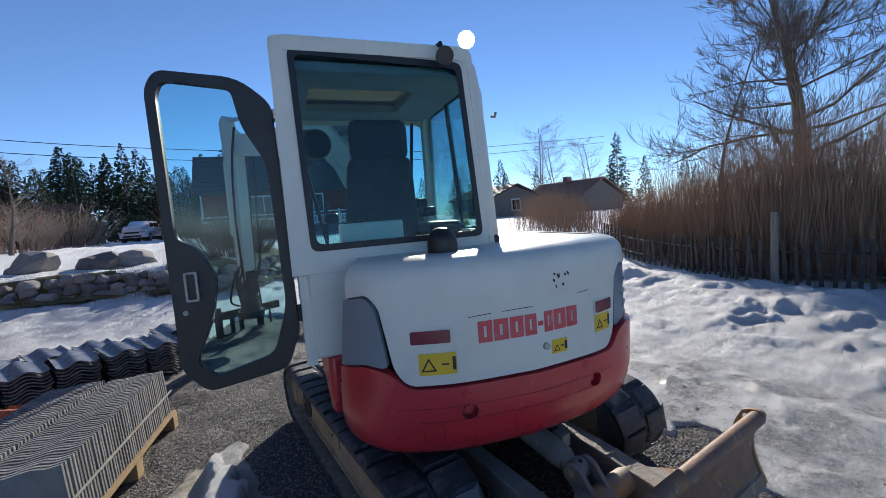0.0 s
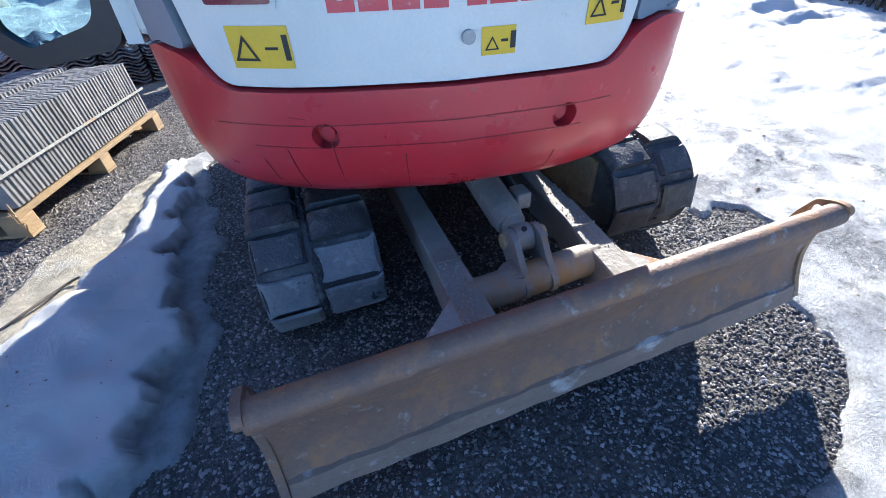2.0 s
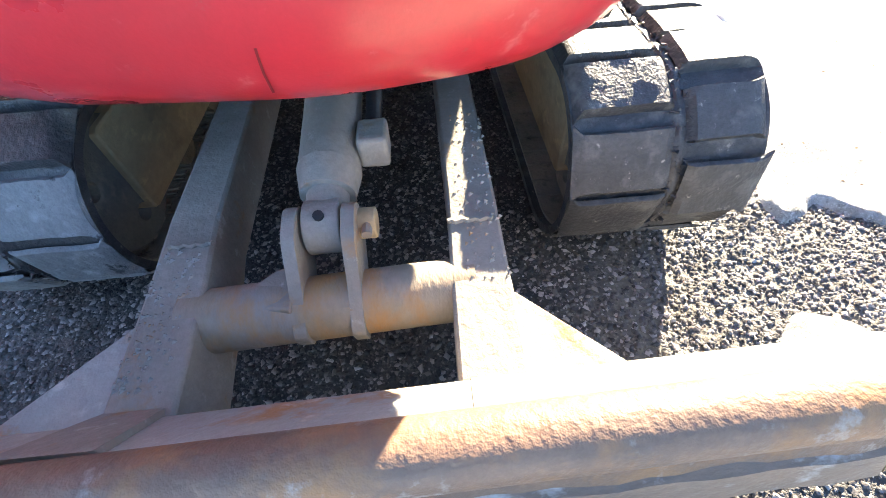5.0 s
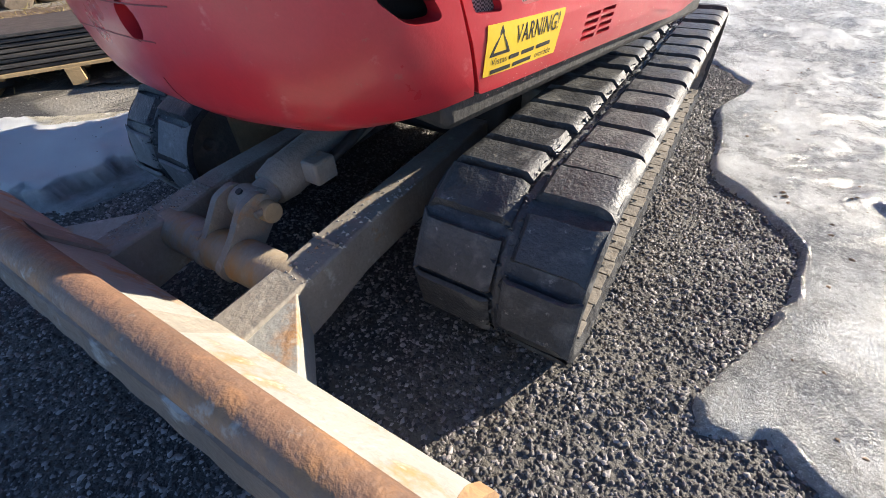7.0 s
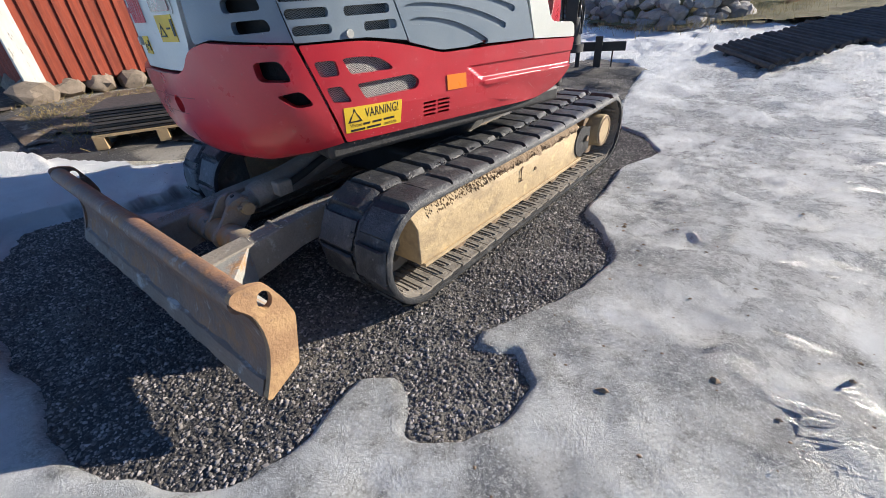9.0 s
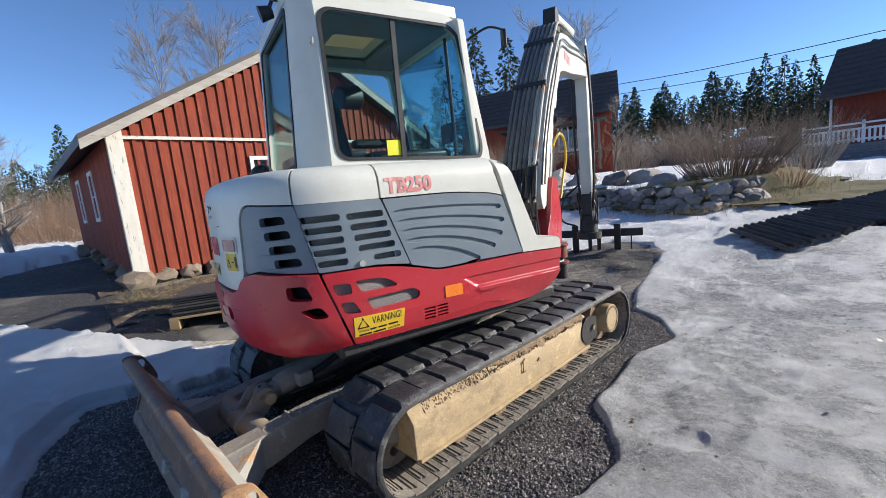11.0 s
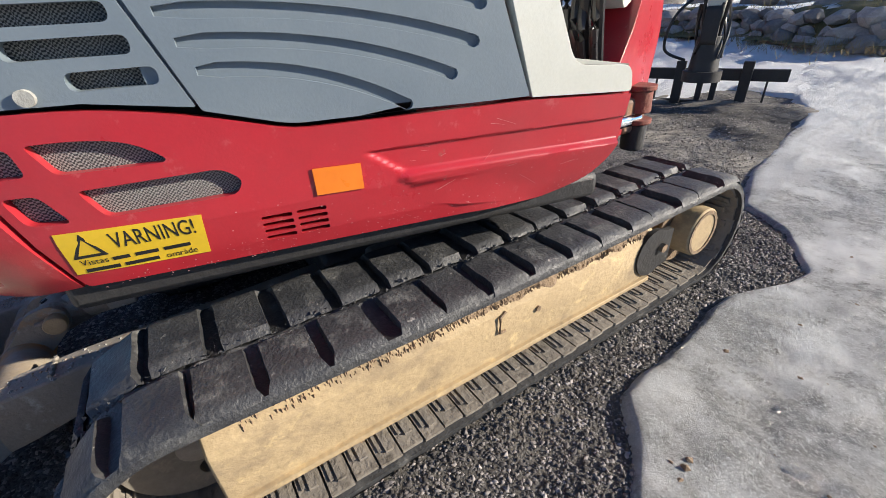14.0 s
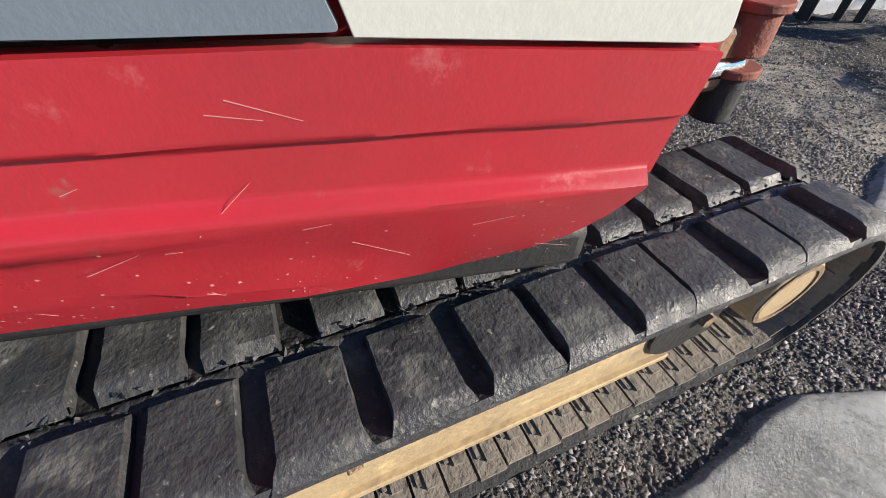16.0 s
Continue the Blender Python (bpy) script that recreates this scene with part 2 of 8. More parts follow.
def thing(name, label, category, group="", at=(0, 0, 0), kind=""):
    ob = new(name)
    ob.location = at
    ob.empty_display_size = 0.2
    return tagged(ob, label, category, group, kind)


def box(bm, a, b, m=None):
    r = bmesh.ops.create_cube(bm, size=1.0)
    c = Matrix.Translation([(p + q) / 2 for p, q in zip(a, b)]) @ Matrix.Diagonal((*[abs(q - p) for p, q in zip(a, b)], 1))
    bmesh.ops.transform(bm, matrix=(m @ c) if m is not None else c, verts=r["verts"])
    return bm


def boxb(a, b, m=None):
    return box(bmesh.new(), a, b, m)


def cyl(bm, p, q, r1, r2=None, seg=20, caps=True):
    p, q = Vector(p), Vector(q)
    d = q - p
    m = Matrix.Translation((p + q) / 2) @ d.to_track_quat("Z", "Y").to_matrix().to_4x4()
    bmesh.ops.create_cone(bm, cap_ends=caps, segments=seg, radius1=r1, radius2=r1 if r2 is None else r2, depth=d.length, matrix=m)
    return bm


def cylb(p, q, r1, r2=None, seg=20):
    return cyl(bmesh.new(), p, q, r1, r2, seg)


def tube(bm, pts, r, seg=8):
    """A bent pipe through the points."""
    pts = [Vector(p) for p in pts]
    rings = []
    for i, p in enumerate(pts):
        d = (pts[min(i + 1, len(pts) - 1)] - pts[max(i - 1, 0)]).normalized()
        q = d.to_track_quat("Z", "Y").to_matrix()
        rr = r[i] if isinstance(r, (list, tuple)) else r
        rings.append([bm.verts.new(p + q @ Vector((rr * math.cos(a), rr * math.sin(a), 0))) for a in [2 * math.pi * k / seg for k in range(seg)]])
    for a, b in zip(rings, rings[1:]):
        for k in range(seg):
            bm.faces.new((a[k], a[(k + 1) % seg], b[(k + 1) % seg], b[k]))
    bm.faces.new(rings[0][::-1])
    bm.faces.new(rings[-1])
    return bm


def bend(pts, n=6):
    """A smooth line through the points (Catmull-Rom)."""
    pts = [Vector(p) for p in pts]
    out = []
    for i in range(len(pts) - 1):
        p0, p1, p2, p3 = pts[max(i - 1, 0)], pts[i], pts[i + 1], pts[min(i + 2, len(pts) - 1)]
        for k in range(n):
            t = k / n
            out.append(0.5 * ((2 * p1) + (p2 - p0) * t + (2 * p0 - 5 * p1 + 4 * p2 - p3) * t * t + (3 * p1 - p0 - 3 * p2 + p3) * t ** 3))
    out.append(pts[-1])
    return out


def rpoly(pts, r, n=4):
    """A polygon with rounded corners; r is one radius or one for each corner."""
    out = []
    k = len(pts)
    for i in range(k):
        p0, p1, p2 = Vector(pts[i - 1]), Vector(pts[i]), Vector(pts[(i + 1) % k])
        rr = r[i] if isinstance(r, (list, tuple)) else r
        if rr <= 0:
            out.append(tuple(p1))
            continue
        a, b = (p0 - p1), (p2 - p1)
        d = min(rr, a.length * 0.48, b.length * 0.48)
        a, b = p1 + a.normalized() * d, p1 + b.normalized() * d
        for j in range(n + 1):
            t = j / n
            out.append(tuple((1 - t) ** 2 * a + 2 * t * (1 - t) * p1 + t * t * b))
    return out


def rrect(x0, y0, x1, y1, r, n=4):
    return rpoly([(x0, y0), (x1, y0), (x1, y1), (x0, y1)], r, n)


def plate(outer, holes=(), thick=0.02, fn=None, cuts=()):
    """A plate with holes, drawn in the plane (u, v), cut at the u values given, laid on a surface by fn(u, v, depth)."""
    bm = bmesh.new()
    edges = []
    for loop in (outer, *holes):
        vs = [bm.verts.new((p[0], p[1], 0)) for p in loop]
        for i in range(len(vs)):
            edges.append(bm.edges.new((vs[i - 1], vs[i])))
    bmesh.ops.triangle_fill(bm, use_beauty=True, use_dissolve=False, edges=edges)
    for axis, val in cuts:
        co = (val, 0, 0) if axis == "u" else (0, val, 0)
        no = (1, 0, 0) if axis == "u" else (0, 1, 0)
        bmesh.ops.bisect_plane(bm, geom=bm.verts[:] + bm.edges[:] + bm.faces[:], dist=1e-6, plane_co=co, plane_no=no)
    flat = [(v.co.x, v.co.y) for v in bm.verts]
    bm.verts.index_update()
    faces = [[v.index for v in f.verts] for f in bm.faces]
    rim = [[v.index for v in e.verts] for e in bm.edges if len(e.link_faces) == 1]
    bm.free()
    bm = bmesh.new()
    top = [bm.verts.new(fn(u, v, 0.0)) for u, v in flat]
    bot = [bm.verts.new(fn(u, v, -thick)) for u, v in flat]
    for f in faces:
        bm.faces.new([top[i] for i in f])
        bm.faces.new([bot[i] for i in reversed(f)])
    for a, b in rim:
        bm.faces.new((top[a], top[b], bot[b], bot[a]))
    return bm


def text_shape(s, height, bold=0.0):
    """Letters as flat outlines with their triangles, in the plane (u, v), the capital height as given."""
    cu = bpy.data.curves.new("lettering", "FONT")
    cu.body, cu.size, cu.offset, cu.resolution_u = s, height / 0.69, bold, 3
    ob = bpy.data.objects.new("lettering", cu)
    me = bpy.data.meshes.new_from_object(ob)
    vs = [(v.co.x, v.co.y) for v in me.vertices]
    fs = [list(p.vertices) for p in me.polygons]
    bpy.data.objects.remove(ob)
    bpy.data.curves.remove(cu)
    bpy.data.meshes.remove(me)
    return vs, fs


def lettering(name, s, height, width, fn, material, parent, bold=0.0, label=""):
    vs, fs = text_shape(s, height, bold)
    w = max(v[0] for v in vs)
    return raw(name, [fn(u * width / w, v, 0.0) for u, v in vs], fs, material, parent, label)


RND = random.Random(7)

# ---- the lie of the land ----
WALL_LINE = [(-14.0, 9.6), (-8.0, 9.4), (-4.6, 8.9), (-2.6, 8.7), (-1.2, 8.0), (-0.2, 7.9), (0.8, 9.6), (1.2, 11.5), (-0.5, 15.0)]


def soft(v, w):
    return np.log1p(np.exp(np.clip(v / w, -30, 30))) * w


def seg_dist(x, y, pts, closed=False):
    best = np.full(np.shape(x), 1e9)
    for (ax, ay), (bx, by) in zip(pts, pts[1:] + ([pts[0]] if closed else [])):
        dx, dy = bx - ax, by - ay
        t = np.clip(((x - ax) * dx + (y - ay) * dy) / (dx * dx + dy * dy), 0, 1)
        best = np.minimum(best, np.hypot(x - ax - t * dx, y - ay - t * dy))
    return best


def inside(x, y, pts):
    odd = np.zeros(np.shape(x), bool)
    for (ax, ay), (bx, by) in zip(pts, pts[1:] + [pts[0]]):
        if ay == by:
            continue
        odd ^= ((ay > y) != (by > y)) & (x < (bx - ax) * (y - ay) / (by - ay) + ax)
    return odd


TERRACE = WALL_LINE + [(-2.0, 60.0), (-60.0, 60.0), (-60.0, 10.0)]


def land(x, y):
    """Height of the bare ground."""
    x, y = np.asarray(x, float), np.asarray(y, float)
    z = 1.05 * (1 - np.exp(-0.105 * soft(y - 3.6, 0.5) / 1.05)) + 2.2 * (1 - np.exp(-0.085 * soft(-x - 2.6, 0.3) / 2.2)) * np.clip((9 - y) / 6, 0.25, 1)
    d = seg_dist(x, y, WALL_LINE)
    d = np.where(inside(x, y, TERRACE), d, -d)
    return z + 0.42 / (1 + np.exp(-np.clip((d - 0.15) / 0.12, -30, 30)))


def fbm(x, y, scale, seed=0, octaves=3):
    """Smooth value noise, about -1 to 1."""
    out, amp = np.zeros(np.shape(x)), 1.0
    rng = np.random.RandomState(seed)
    for o in range(octaves):
        tab = rng.rand(64, 64) * 2 - 1
        u, v = x / scale + 13.7, y / scale + 5.3
        i, j = np.floor(u).astype(int), np.floor(v).astype(int)
        f, g = u - i, v - j
        f, g = f * f * (3 - 2 * f), g * g * (3 - 2 * g)
        a, b = tab[i % 64, j % 64], tab[(i + 1) % 64, j % 64]
        c, d = tab[i % 64, (j + 1) % 64], tab[(i + 1) % 64, (j + 1) % 64]
        out += amp * ((a * (1 - f) + b * f) * (1 - g) + (c * (1 - f) + d * f) * g)
        amp *= 0.5
        scale *= 0.5
    return out


# edge of the snow and ice: along the machine's right, round the blade, up its left, round the yard
SNOW = [(-1.0, 5.1), (-0.3, 5.0), (0.1, 4.3), (0.2, 3.5), (0.36, 2.6), (0.62, 2.0), (0.94, 1.8), (1.15, 1.42), (1.04, 1.0), (1.05, 0.55),
        (1.12, 0.2), (1.3, -0.07), (1.42, -0.24), (1.4, -0.52), (1.29, -0.83), (1.18, -1.0), (1.2, -1.12), (1.35, -1.05),
        (1.47, -1.12), (1.49, -1.25), (1.42, -1.42), (1.28, -1.49), (1.18, -1.4), (1.08, -1.37), (0.98, -1.45), (1.03, -1.7),
        (1.02, -1.88), (0.9, -2.0), (0.65, -2.14), (0.39, -2.21), (0.05, -2.2), (-0.35, -2.24), (-0.8, -2.28), (-1.3, -2.2), (-1.75, -1.98),
        (-1.64, -1.66), (-1.43, -1.54), (-1.29, -1.46), (-1.22, -1.34), (-1.21, -1.15), (-1.18, -0.95), (-1.25, -0.66), (-1.21, -0.45), (-1.21, -0.28), (-1.28, 0.2), (-1.30, 0.5), (-1.32, 0.95),
        (-1.70, 0.69), (-1.92, 0.15), (-2.07, -0.33), (-2.18, -0.6), (-2.5, -0.95), (-3.5, -1.6), (-5.2, -2.6), (-7.6, -3.6), (-8.2, -3.8), (-300.0, -8.0),
        (-300.0, -300.0), (300.0, -300.0), (300.0, 300.0), (-300.0, 300.0), (-300.0, -7.9), (-8.6, -3.7), (-10.5, -2.0), (-12.5, 3.0), (-12.6, 6.4), (-6.0, 5.6), (-3.6, 4.4),
        (-2.3, 3.3), (-1.6, 3.3), (-1.3, 4.4)]


def lines(lo, hi, fine, reach):
    """Grid lines: fine between lo and hi, then ever wider out to reach."""
    mid = np.arange(lo, hi + fine / 2, fine)
    out, step, p = [], fine, hi
    while p < reach:
        step = min(step * 1.16, 0.085) if p < 8.2 else step * 1.16
        p += step
        out.append(p)
    low, step, p = [], fine, lo
    while p > -reach:
        step = min(step * 1.16, 0.085) if p > -7.0 else step * 1.16
        p -= step
        low.append(p)
    return np.concatenate([low[::-1], mid, out])


def sheet(name, xs, ys, zfn, material, keep=None):
    X, Y = np.meshgrid(xs, ys, indexing="ij")
    Z = zfn(X, Y)
    idx = np.arange(X.size).reshape(X.shape)
    q = np.stack([idx[:-1, :-1], idx[1:, :-1], idx[1:, 1:], idx[:-1, 1:]], -1).reshape(-1, 4)
    if keep is not None:
        k = keep(X, Y).ravel()
        q = q[k[q].any(1)]
        used = np.unique(q)
        back = np.full(X.size, -1)
        back[used] = np.arange(len(used))
        V = np.stack([X.ravel(), Y.ravel(), Z.ravel()], 1)[used]
        q = back[q]
    else:
        V = np.stack([X.ravel(), Y.ravel(), Z.ravel()], 1)
    me = bpy.data.meshes.new(name)
    me.from_pydata(V.tolist(), [], q.tolist())
    me.materials.append(material)
    me.polygons.foreach_set("use_smooth", [True] * len(me.polygons))
    return new(name, me), V


def gravel_z(X, Y):
    near = np.exp(-(X ** 2 + Y ** 2) / 60.0)
    mound = np.clip((Y - 1.9) / 0.6, 0, 1) * np.clip((6 - Y) / 1.0, 0, 1) * np.clip((2.4 - np.abs(X)) / 0.5, 0, 1)
    return land(X, Y) + mound * (0.030 * fbm(X, Y, 0.42, 61, 3) + 0.012) + 0.010 * fbm(X, Y, 0.5, 3) * near + 0.006 * fbm(X, Y, 0.11, 4, 2) * near - 0.012 - 0.16 * np.clip((snow_edge(X, Y) - 0.10) / 0.5, 0, 1)


def snow_edge(X, Y):
    d = seg_dist(X, Y, SNOW, True)
    d = np.where(inside(X, Y, SNOW), d, -d)
    return d + 0.028 * fbm(X, Y, 0.24, 5, 2) + np.where(X < -1.1, 0.030, 0.006) * fbm(X, Y, 0.08, 6, 1)


PR = random.Random(77)
STEPS = [(PR.uniform(2.9, 6.2), PR.uniform(-3.5, 5.5), PR.uniform(0, 3.14)) for _ in range(45)]


def PRINTS(X, Y):
    """Shallow trodden hollows in the snow."""
    out = np.zeros(np.shape(X))
    for x, y, a in STEPS:
        u = (X - x) * math.cos(a) + (Y - y) * math.sin(a)
        v = -(X - x) * math.sin(a) + (Y - y) * math.cos(a)
        out = np.maximum(out, np.exp(-((u / 0.13) ** 2 + (v / 0.06) ** 2) ** 2))
    return out


def snow_z(X, Y):
    d = snow_edge(X, Y)
    left = 1 / (1 + np.exp(np.clip((X + 1.05) * 8, -30, 30))) * (Y < 2.5)
    rise = np.clip((d + 0.015) / 0.05, 0, 1)
    z = land(X, Y) - 0.04 + (0.056 - 0.004 * left) * (1 - (1 - rise) ** 2.2)
    xr = np.interp(Y, [-1.59, -1.52, -1.37, -1.23, -0.99, -0.76, -0.62, -0.46, -0.38, -0.26, 0.28, 0.9, 1.2], [-1.56, -1.45, -1.37, -1.34, -1.29, -1.35, -1.385, -1.325, -1.385, -1.39, -1.38, -1.45, -1.8]) + 0.075 * fbm(X, Y, 0.12, 41, 3)
    xl = np.interp(Y, [-1.2, -0.82, -0.6, 0.0, 0.3, 1.0], [-2.3, -1.98, -1.80, -1.70, -1.64, -1.5]) + 0.05 * fbm(X, Y, 0.22, 42, 3)
    strip = np.clip((xr - X) / 0.020, 0, 1) * np.clip((X - xl) / 0.10, 0, 1)
    round_ = np.clip((d - 0.07 - 0.02 * fbm(X, Y, 0.3, 43, 1)) / 0.05, 0, 1)
    w = np.clip((Y + 1.62) / 0.10, 0, 1)
    bank = strip * w + round_ * (1 - w)
    z += 0.085 * left * bank * bank * (3 - 2 * bank)
    far = np.clip((np.hypot(X, Y) - 3.0) / 5.0, 0, 1)
    on = np.clip(d / 0.25, 0, 1)
    z += on * (0.019 * fbm(X, Y, 0.45, 7) + 0.017 * fbm(X, Y, 0.16, 8, 4) + far * (0.06 * fbm(X, Y, 1.3, 9) + 0.03 * fbm(X, Y, 0.35, 10)))
    heap = np.clip((X - 3.0) / 0.8, 0, 1) * np.clip((7.2 - X) / 1.0, 0, 1) * np.clip((Y + 6) / 2, 0, 1) * np.clip((8 - Y) / 2, 0, 1)
    lump = np.clip(fbm(X, Y, 0.55, 31, 3) + 0.1, 0, 1.2) * np.clip(fbm(X, Y, 1.9, 33, 1) + 0.55, 0, 1)
    z += heap * (0.16 * lump + 0.05 * np.clip((X - 4.6) / 1.0, 0, 1))
    z -= 0.012 * on * PRINTS(X, Y)
    ridge = np.exp(-((np.hypot(X - 1.95, Y + 1.05) - 0.42) / 0.07) ** 2) * (X > 1.9)
    return z + on * 0.035 * ridge


GRAVEL = pmat("wet_gravel", (0.042, 0.040, 0.039), (0.075, 0.070, 0.065), 5, 0.75, bump=1.0, bscale=70, rvar=0.2,
              spots=((0.22, 0.205, 0.19), 110, 0.56, 0.66, 0.75), spots2=((0.12, 0.098, 0.076), 1.7, 0.54, 0.68, 0.85), grit=0.5)


# drier, trodden brown grit away from the machine
nt = GRAVEL.node_tree
da_ = nt.nodes.new("ShaderNodeAttribute")
da_.attribute_name = "dry"
dn = nt.nodes.new("ShaderNodeTexNoise")
dn.inputs["Scale"].default_value, dn.inputs["Detail"].default_value, dn.inputs["Roughness"].default_value = 45.0, 8.0, 0.75
dr = ramp(nt, 0.44, 0.56)
dc = nt.nodes.new("ShaderNodeMix")
dc.data_type = "RGBA"
dc.inputs[6].default_value, dc.inputs[7].default_value = (0.30, 0.27, 0.225, 1), (0.075, 0.068, 0.058, 1)
dm = nt.nodes.new("ShaderNodeMix")
dm.data_type = "RGBA"
gb = nt.nodes["Principled BSDF"].inputs["Base Color"]
nt.links.new(dn.outputs["Fac"], dr.inputs[0])
nt.links.new(dr.outputs[0], dc.inputs[0])
nt.links.new(da_.outputs["Fac"], dm.inputs[0])
nt.links.new(gb.links[0].from_socket, dm.inputs[6])
nt.links.new(dc.outputs[2], dm.inputs[7])
nt.links.new(dm.outputs[2], gb)


def snow_mat():
    m = bpy.data.materials.new("snow_and_ice")
    m.use_nodes = True
    nt = m.node_tree
    N, L = nt.nodes, nt.links
    b = N["Principled BSDF"]
    tc = N.new("ShaderNodeTexCoord")
    at = N.new("ShaderNodeAttribute")
    at.attribute_name = "ice"

    def nz(sc, det=6.0, rg=0.6):
        n = N.new("ShaderNodeTexNoise")
        n.inputs["Scale"].default_value, n.inputs["Detail"].default_value, n.inputs["Roughness"].default_value = sc, det, rg
        L.new(tc.outputs["Object"], n.inputs["Vector"])
        return n.outputs["Fac"]

    def mr(src, lo, hi, a=0.0, c=1.0):
        r = ramp(nt, lo, hi)
        r.inputs[3].default_value, r.inputs[4].default_value = a, c
        L.new(src, r.inputs[0])
        return r.outputs[0]

    def op(kind, p, q):
        n = N.new("ShaderNodeMath")
        n.operation = kind
        n.use_clamp = True
        for s, v in zip(n.inputs, (p, q)):
            if isinstance(v, float):
                s.default_value = v
            else:
                L.new(v, s)
        return n.outputs[0]

    def mix(f, a, c):
        n = N.new("ShaderNodeMix")
        n.data_type = "RGBA"
        L.new(f, n.inputs[0])
        for s, v in ((n.inputs[6], a), (n.inputs[7], c)):
            if isinstance(v, tuple):
                s.default_value = (*v, 1)
            else:
                L.new(v, s)
        return n.outputs[2]

    ice = op("MULTIPLY", at.outputs["Fac"], mr(nz(2.0, 9.0, 0.68), 0.34, 0.52))
    icecol = mix(mr(nz(3.2, 9.0, 0.7), 0.40, 0.62), (0.42, 0.42, 0.41), (0.72, 0.72, 0.71))
    icecol = mix(mr(nz(2.3, 5.0, 0.62), 0.48, 0.62), icecol, (0.29, 0.295, 0.30))
    icecol = mix(mr(nz(16, 8.0, 0.72), 0.54, 0.68), icecol, (0.30, 0.295, 0.28))
    # pale specks put sparkle into the colour of the ice
    icecol = mix(mr(nz(85, 6.0, 0.8), 0.51, 0.62), icecol, (0.82, 0.83, 0.83))
    icecol = mix(mr(nz(130, 4.0, 0.8), 0.56, 0.64), icecol, (0.16, 0.155, 0.15))
    snowcol = mix(mr(nz(4.0), 0.4, 0.65), (0.91, 0.92, 0.93), (0.86, 0.87, 0.885))
    # finest white specks: painted glints on the ice
    icecol = mix(mr(nz(260, 2.0, 0.7), 0.61, 0.65), icecol, (0.95, 0.95, 0.95))
    col = mix(ice, snowcol, icecol)
    thin = N.new("ShaderNodeAttribute")
    thin.attribute_name = "thin"
    thincol = mix(mr(nz(9, 8.0, 0.7), 0.42, 0.62), (0.74, 0.67, 0.53), (0.54, 0.49, 0.40))
    thincol = mix(mr(nz(60, 5.0, 0.75), 0.58, 0.68), thincol, (0.25, 0.23, 0.20))
    thinf = op("MULTIPLY", thin.outputs["Fac"], mr(nz(6, 6.0, 0.7), 0.30, 0.46, 0.45, 1.0))
    col = mix(thinf, col, thincol)
    wet = N.new("ShaderNodeAttribute")
    wet.attribute_name = "wet"
    col = mix(wet.outputs["Fac"], col, mix(mr(nz(11, 8.0, 0.7), 0.40, 0.62), (0.56, 0.57, 0.58), (0.36, 0.36, 0.36)))
    dirt = op("MULTIPLY", mr(nz(24, 4.0, 0.8), 0.70, 0.76), mr(nz(1.5), 0.45, 0.6))
    col = mix(dirt, col, (0.10, 0.075, 0.055))
    L.new(col, b.inputs["Base Color"])
    fm = N.new("ShaderNodeMix")
    L.new(ice, fm.inputs[0])
    fm.inputs[2].default_value = 0.75
    L.new(mr(nz(26, 9.0, 0.75), 0.38, 0.62, 0.08, 0.42), fm.inputs[3])
    fw = N.new("ShaderNodeMix")
    L.new(thinf, fw.inputs[0])
    L.new(fm.outputs[0], fw.inputs[2])
    L.new(mr(nz(14, 6.0, 0.7), 0.4, 0.6, 0.16, 0.42), fw.inputs[3])
    L.new(fw.outputs[0], b.inputs["Roughness"])
    b.inputs["Subsurface Weight"].default_value = 0.0
    bp = N.new("ShaderNodeBump")
    bp.inputs["Strength"].default_value, bp.inputs["Distance"].default_value = 1.0, 0.034
    s = N.new("ShaderNodeMath")
    L.new(nz(22, 10.0, 0.75), s.inputs[0])
    L.new(nz(140, 4.0, 0.8), s.inputs[1])
    L.new(s.outputs[0], bp.inputs["Height"])
    L.new(bp.outputs[0], b.inputs["Normal"])
    return m


ground, _ = sheet("ground", lines(-3.4, 3.4, 0.055, 600), lines(-3.2, 5.4, 0.055, 600), gravel_z, GRAVEL)
gv = np.empty(len(ground.data.vertices) * 3)
ground.data.vertices.foreach_get("co", gv)
gv = gv.reshape(-1, 3)
gx_, gy_ = gv[:, 0], gv[:, 1]
dry = np.clip((-1.15 - gx_) * 3 + np.clip(gy_ - 0.4, 0, 2) * 0.6, 0, 1) * (gy_ > -1.0) + np.clip((gy_ - 1.7) * 2.5, 0, 1)
dry = np.clip(dry + 0.35 * fbm(gx_, gy_, 0.6, 51), 0, 1) * np.clip((gx_ + 12.5) * 0.6, 0.0, 1) * np.clip((14 - np.hypot(gx_, gy_)) / 4, 0.4, 1)
da = ground.data.attributes.new("dry", "FLOAT", "POINT")
da.data.foreach_set("value", dry.astype(np.float32))
tagged(ground, "dark wet gravel yard around the machine", "ground", kind="structure")
snow, sv = sheet("snow", lines(-2.3, 1.75, 0.017, 590), lines(-2.4, 2.0, 0.017, 590), snow_z, snow_mat(), lambda X, Y: snow_edge(X, Y) > -0.03)
att = snow.data.attributes.new("ice", "FLOAT", "POINT")
sx, sy = sv[:, 0], sv[:, 1]
icy = np.clip((sx - 0.4) * 3, 0, 1) * np.clip((5.2 - np.hypot(sx - 1.5, (sy - 1.0) * 0.7)) / 2.5, 0.05, 1)
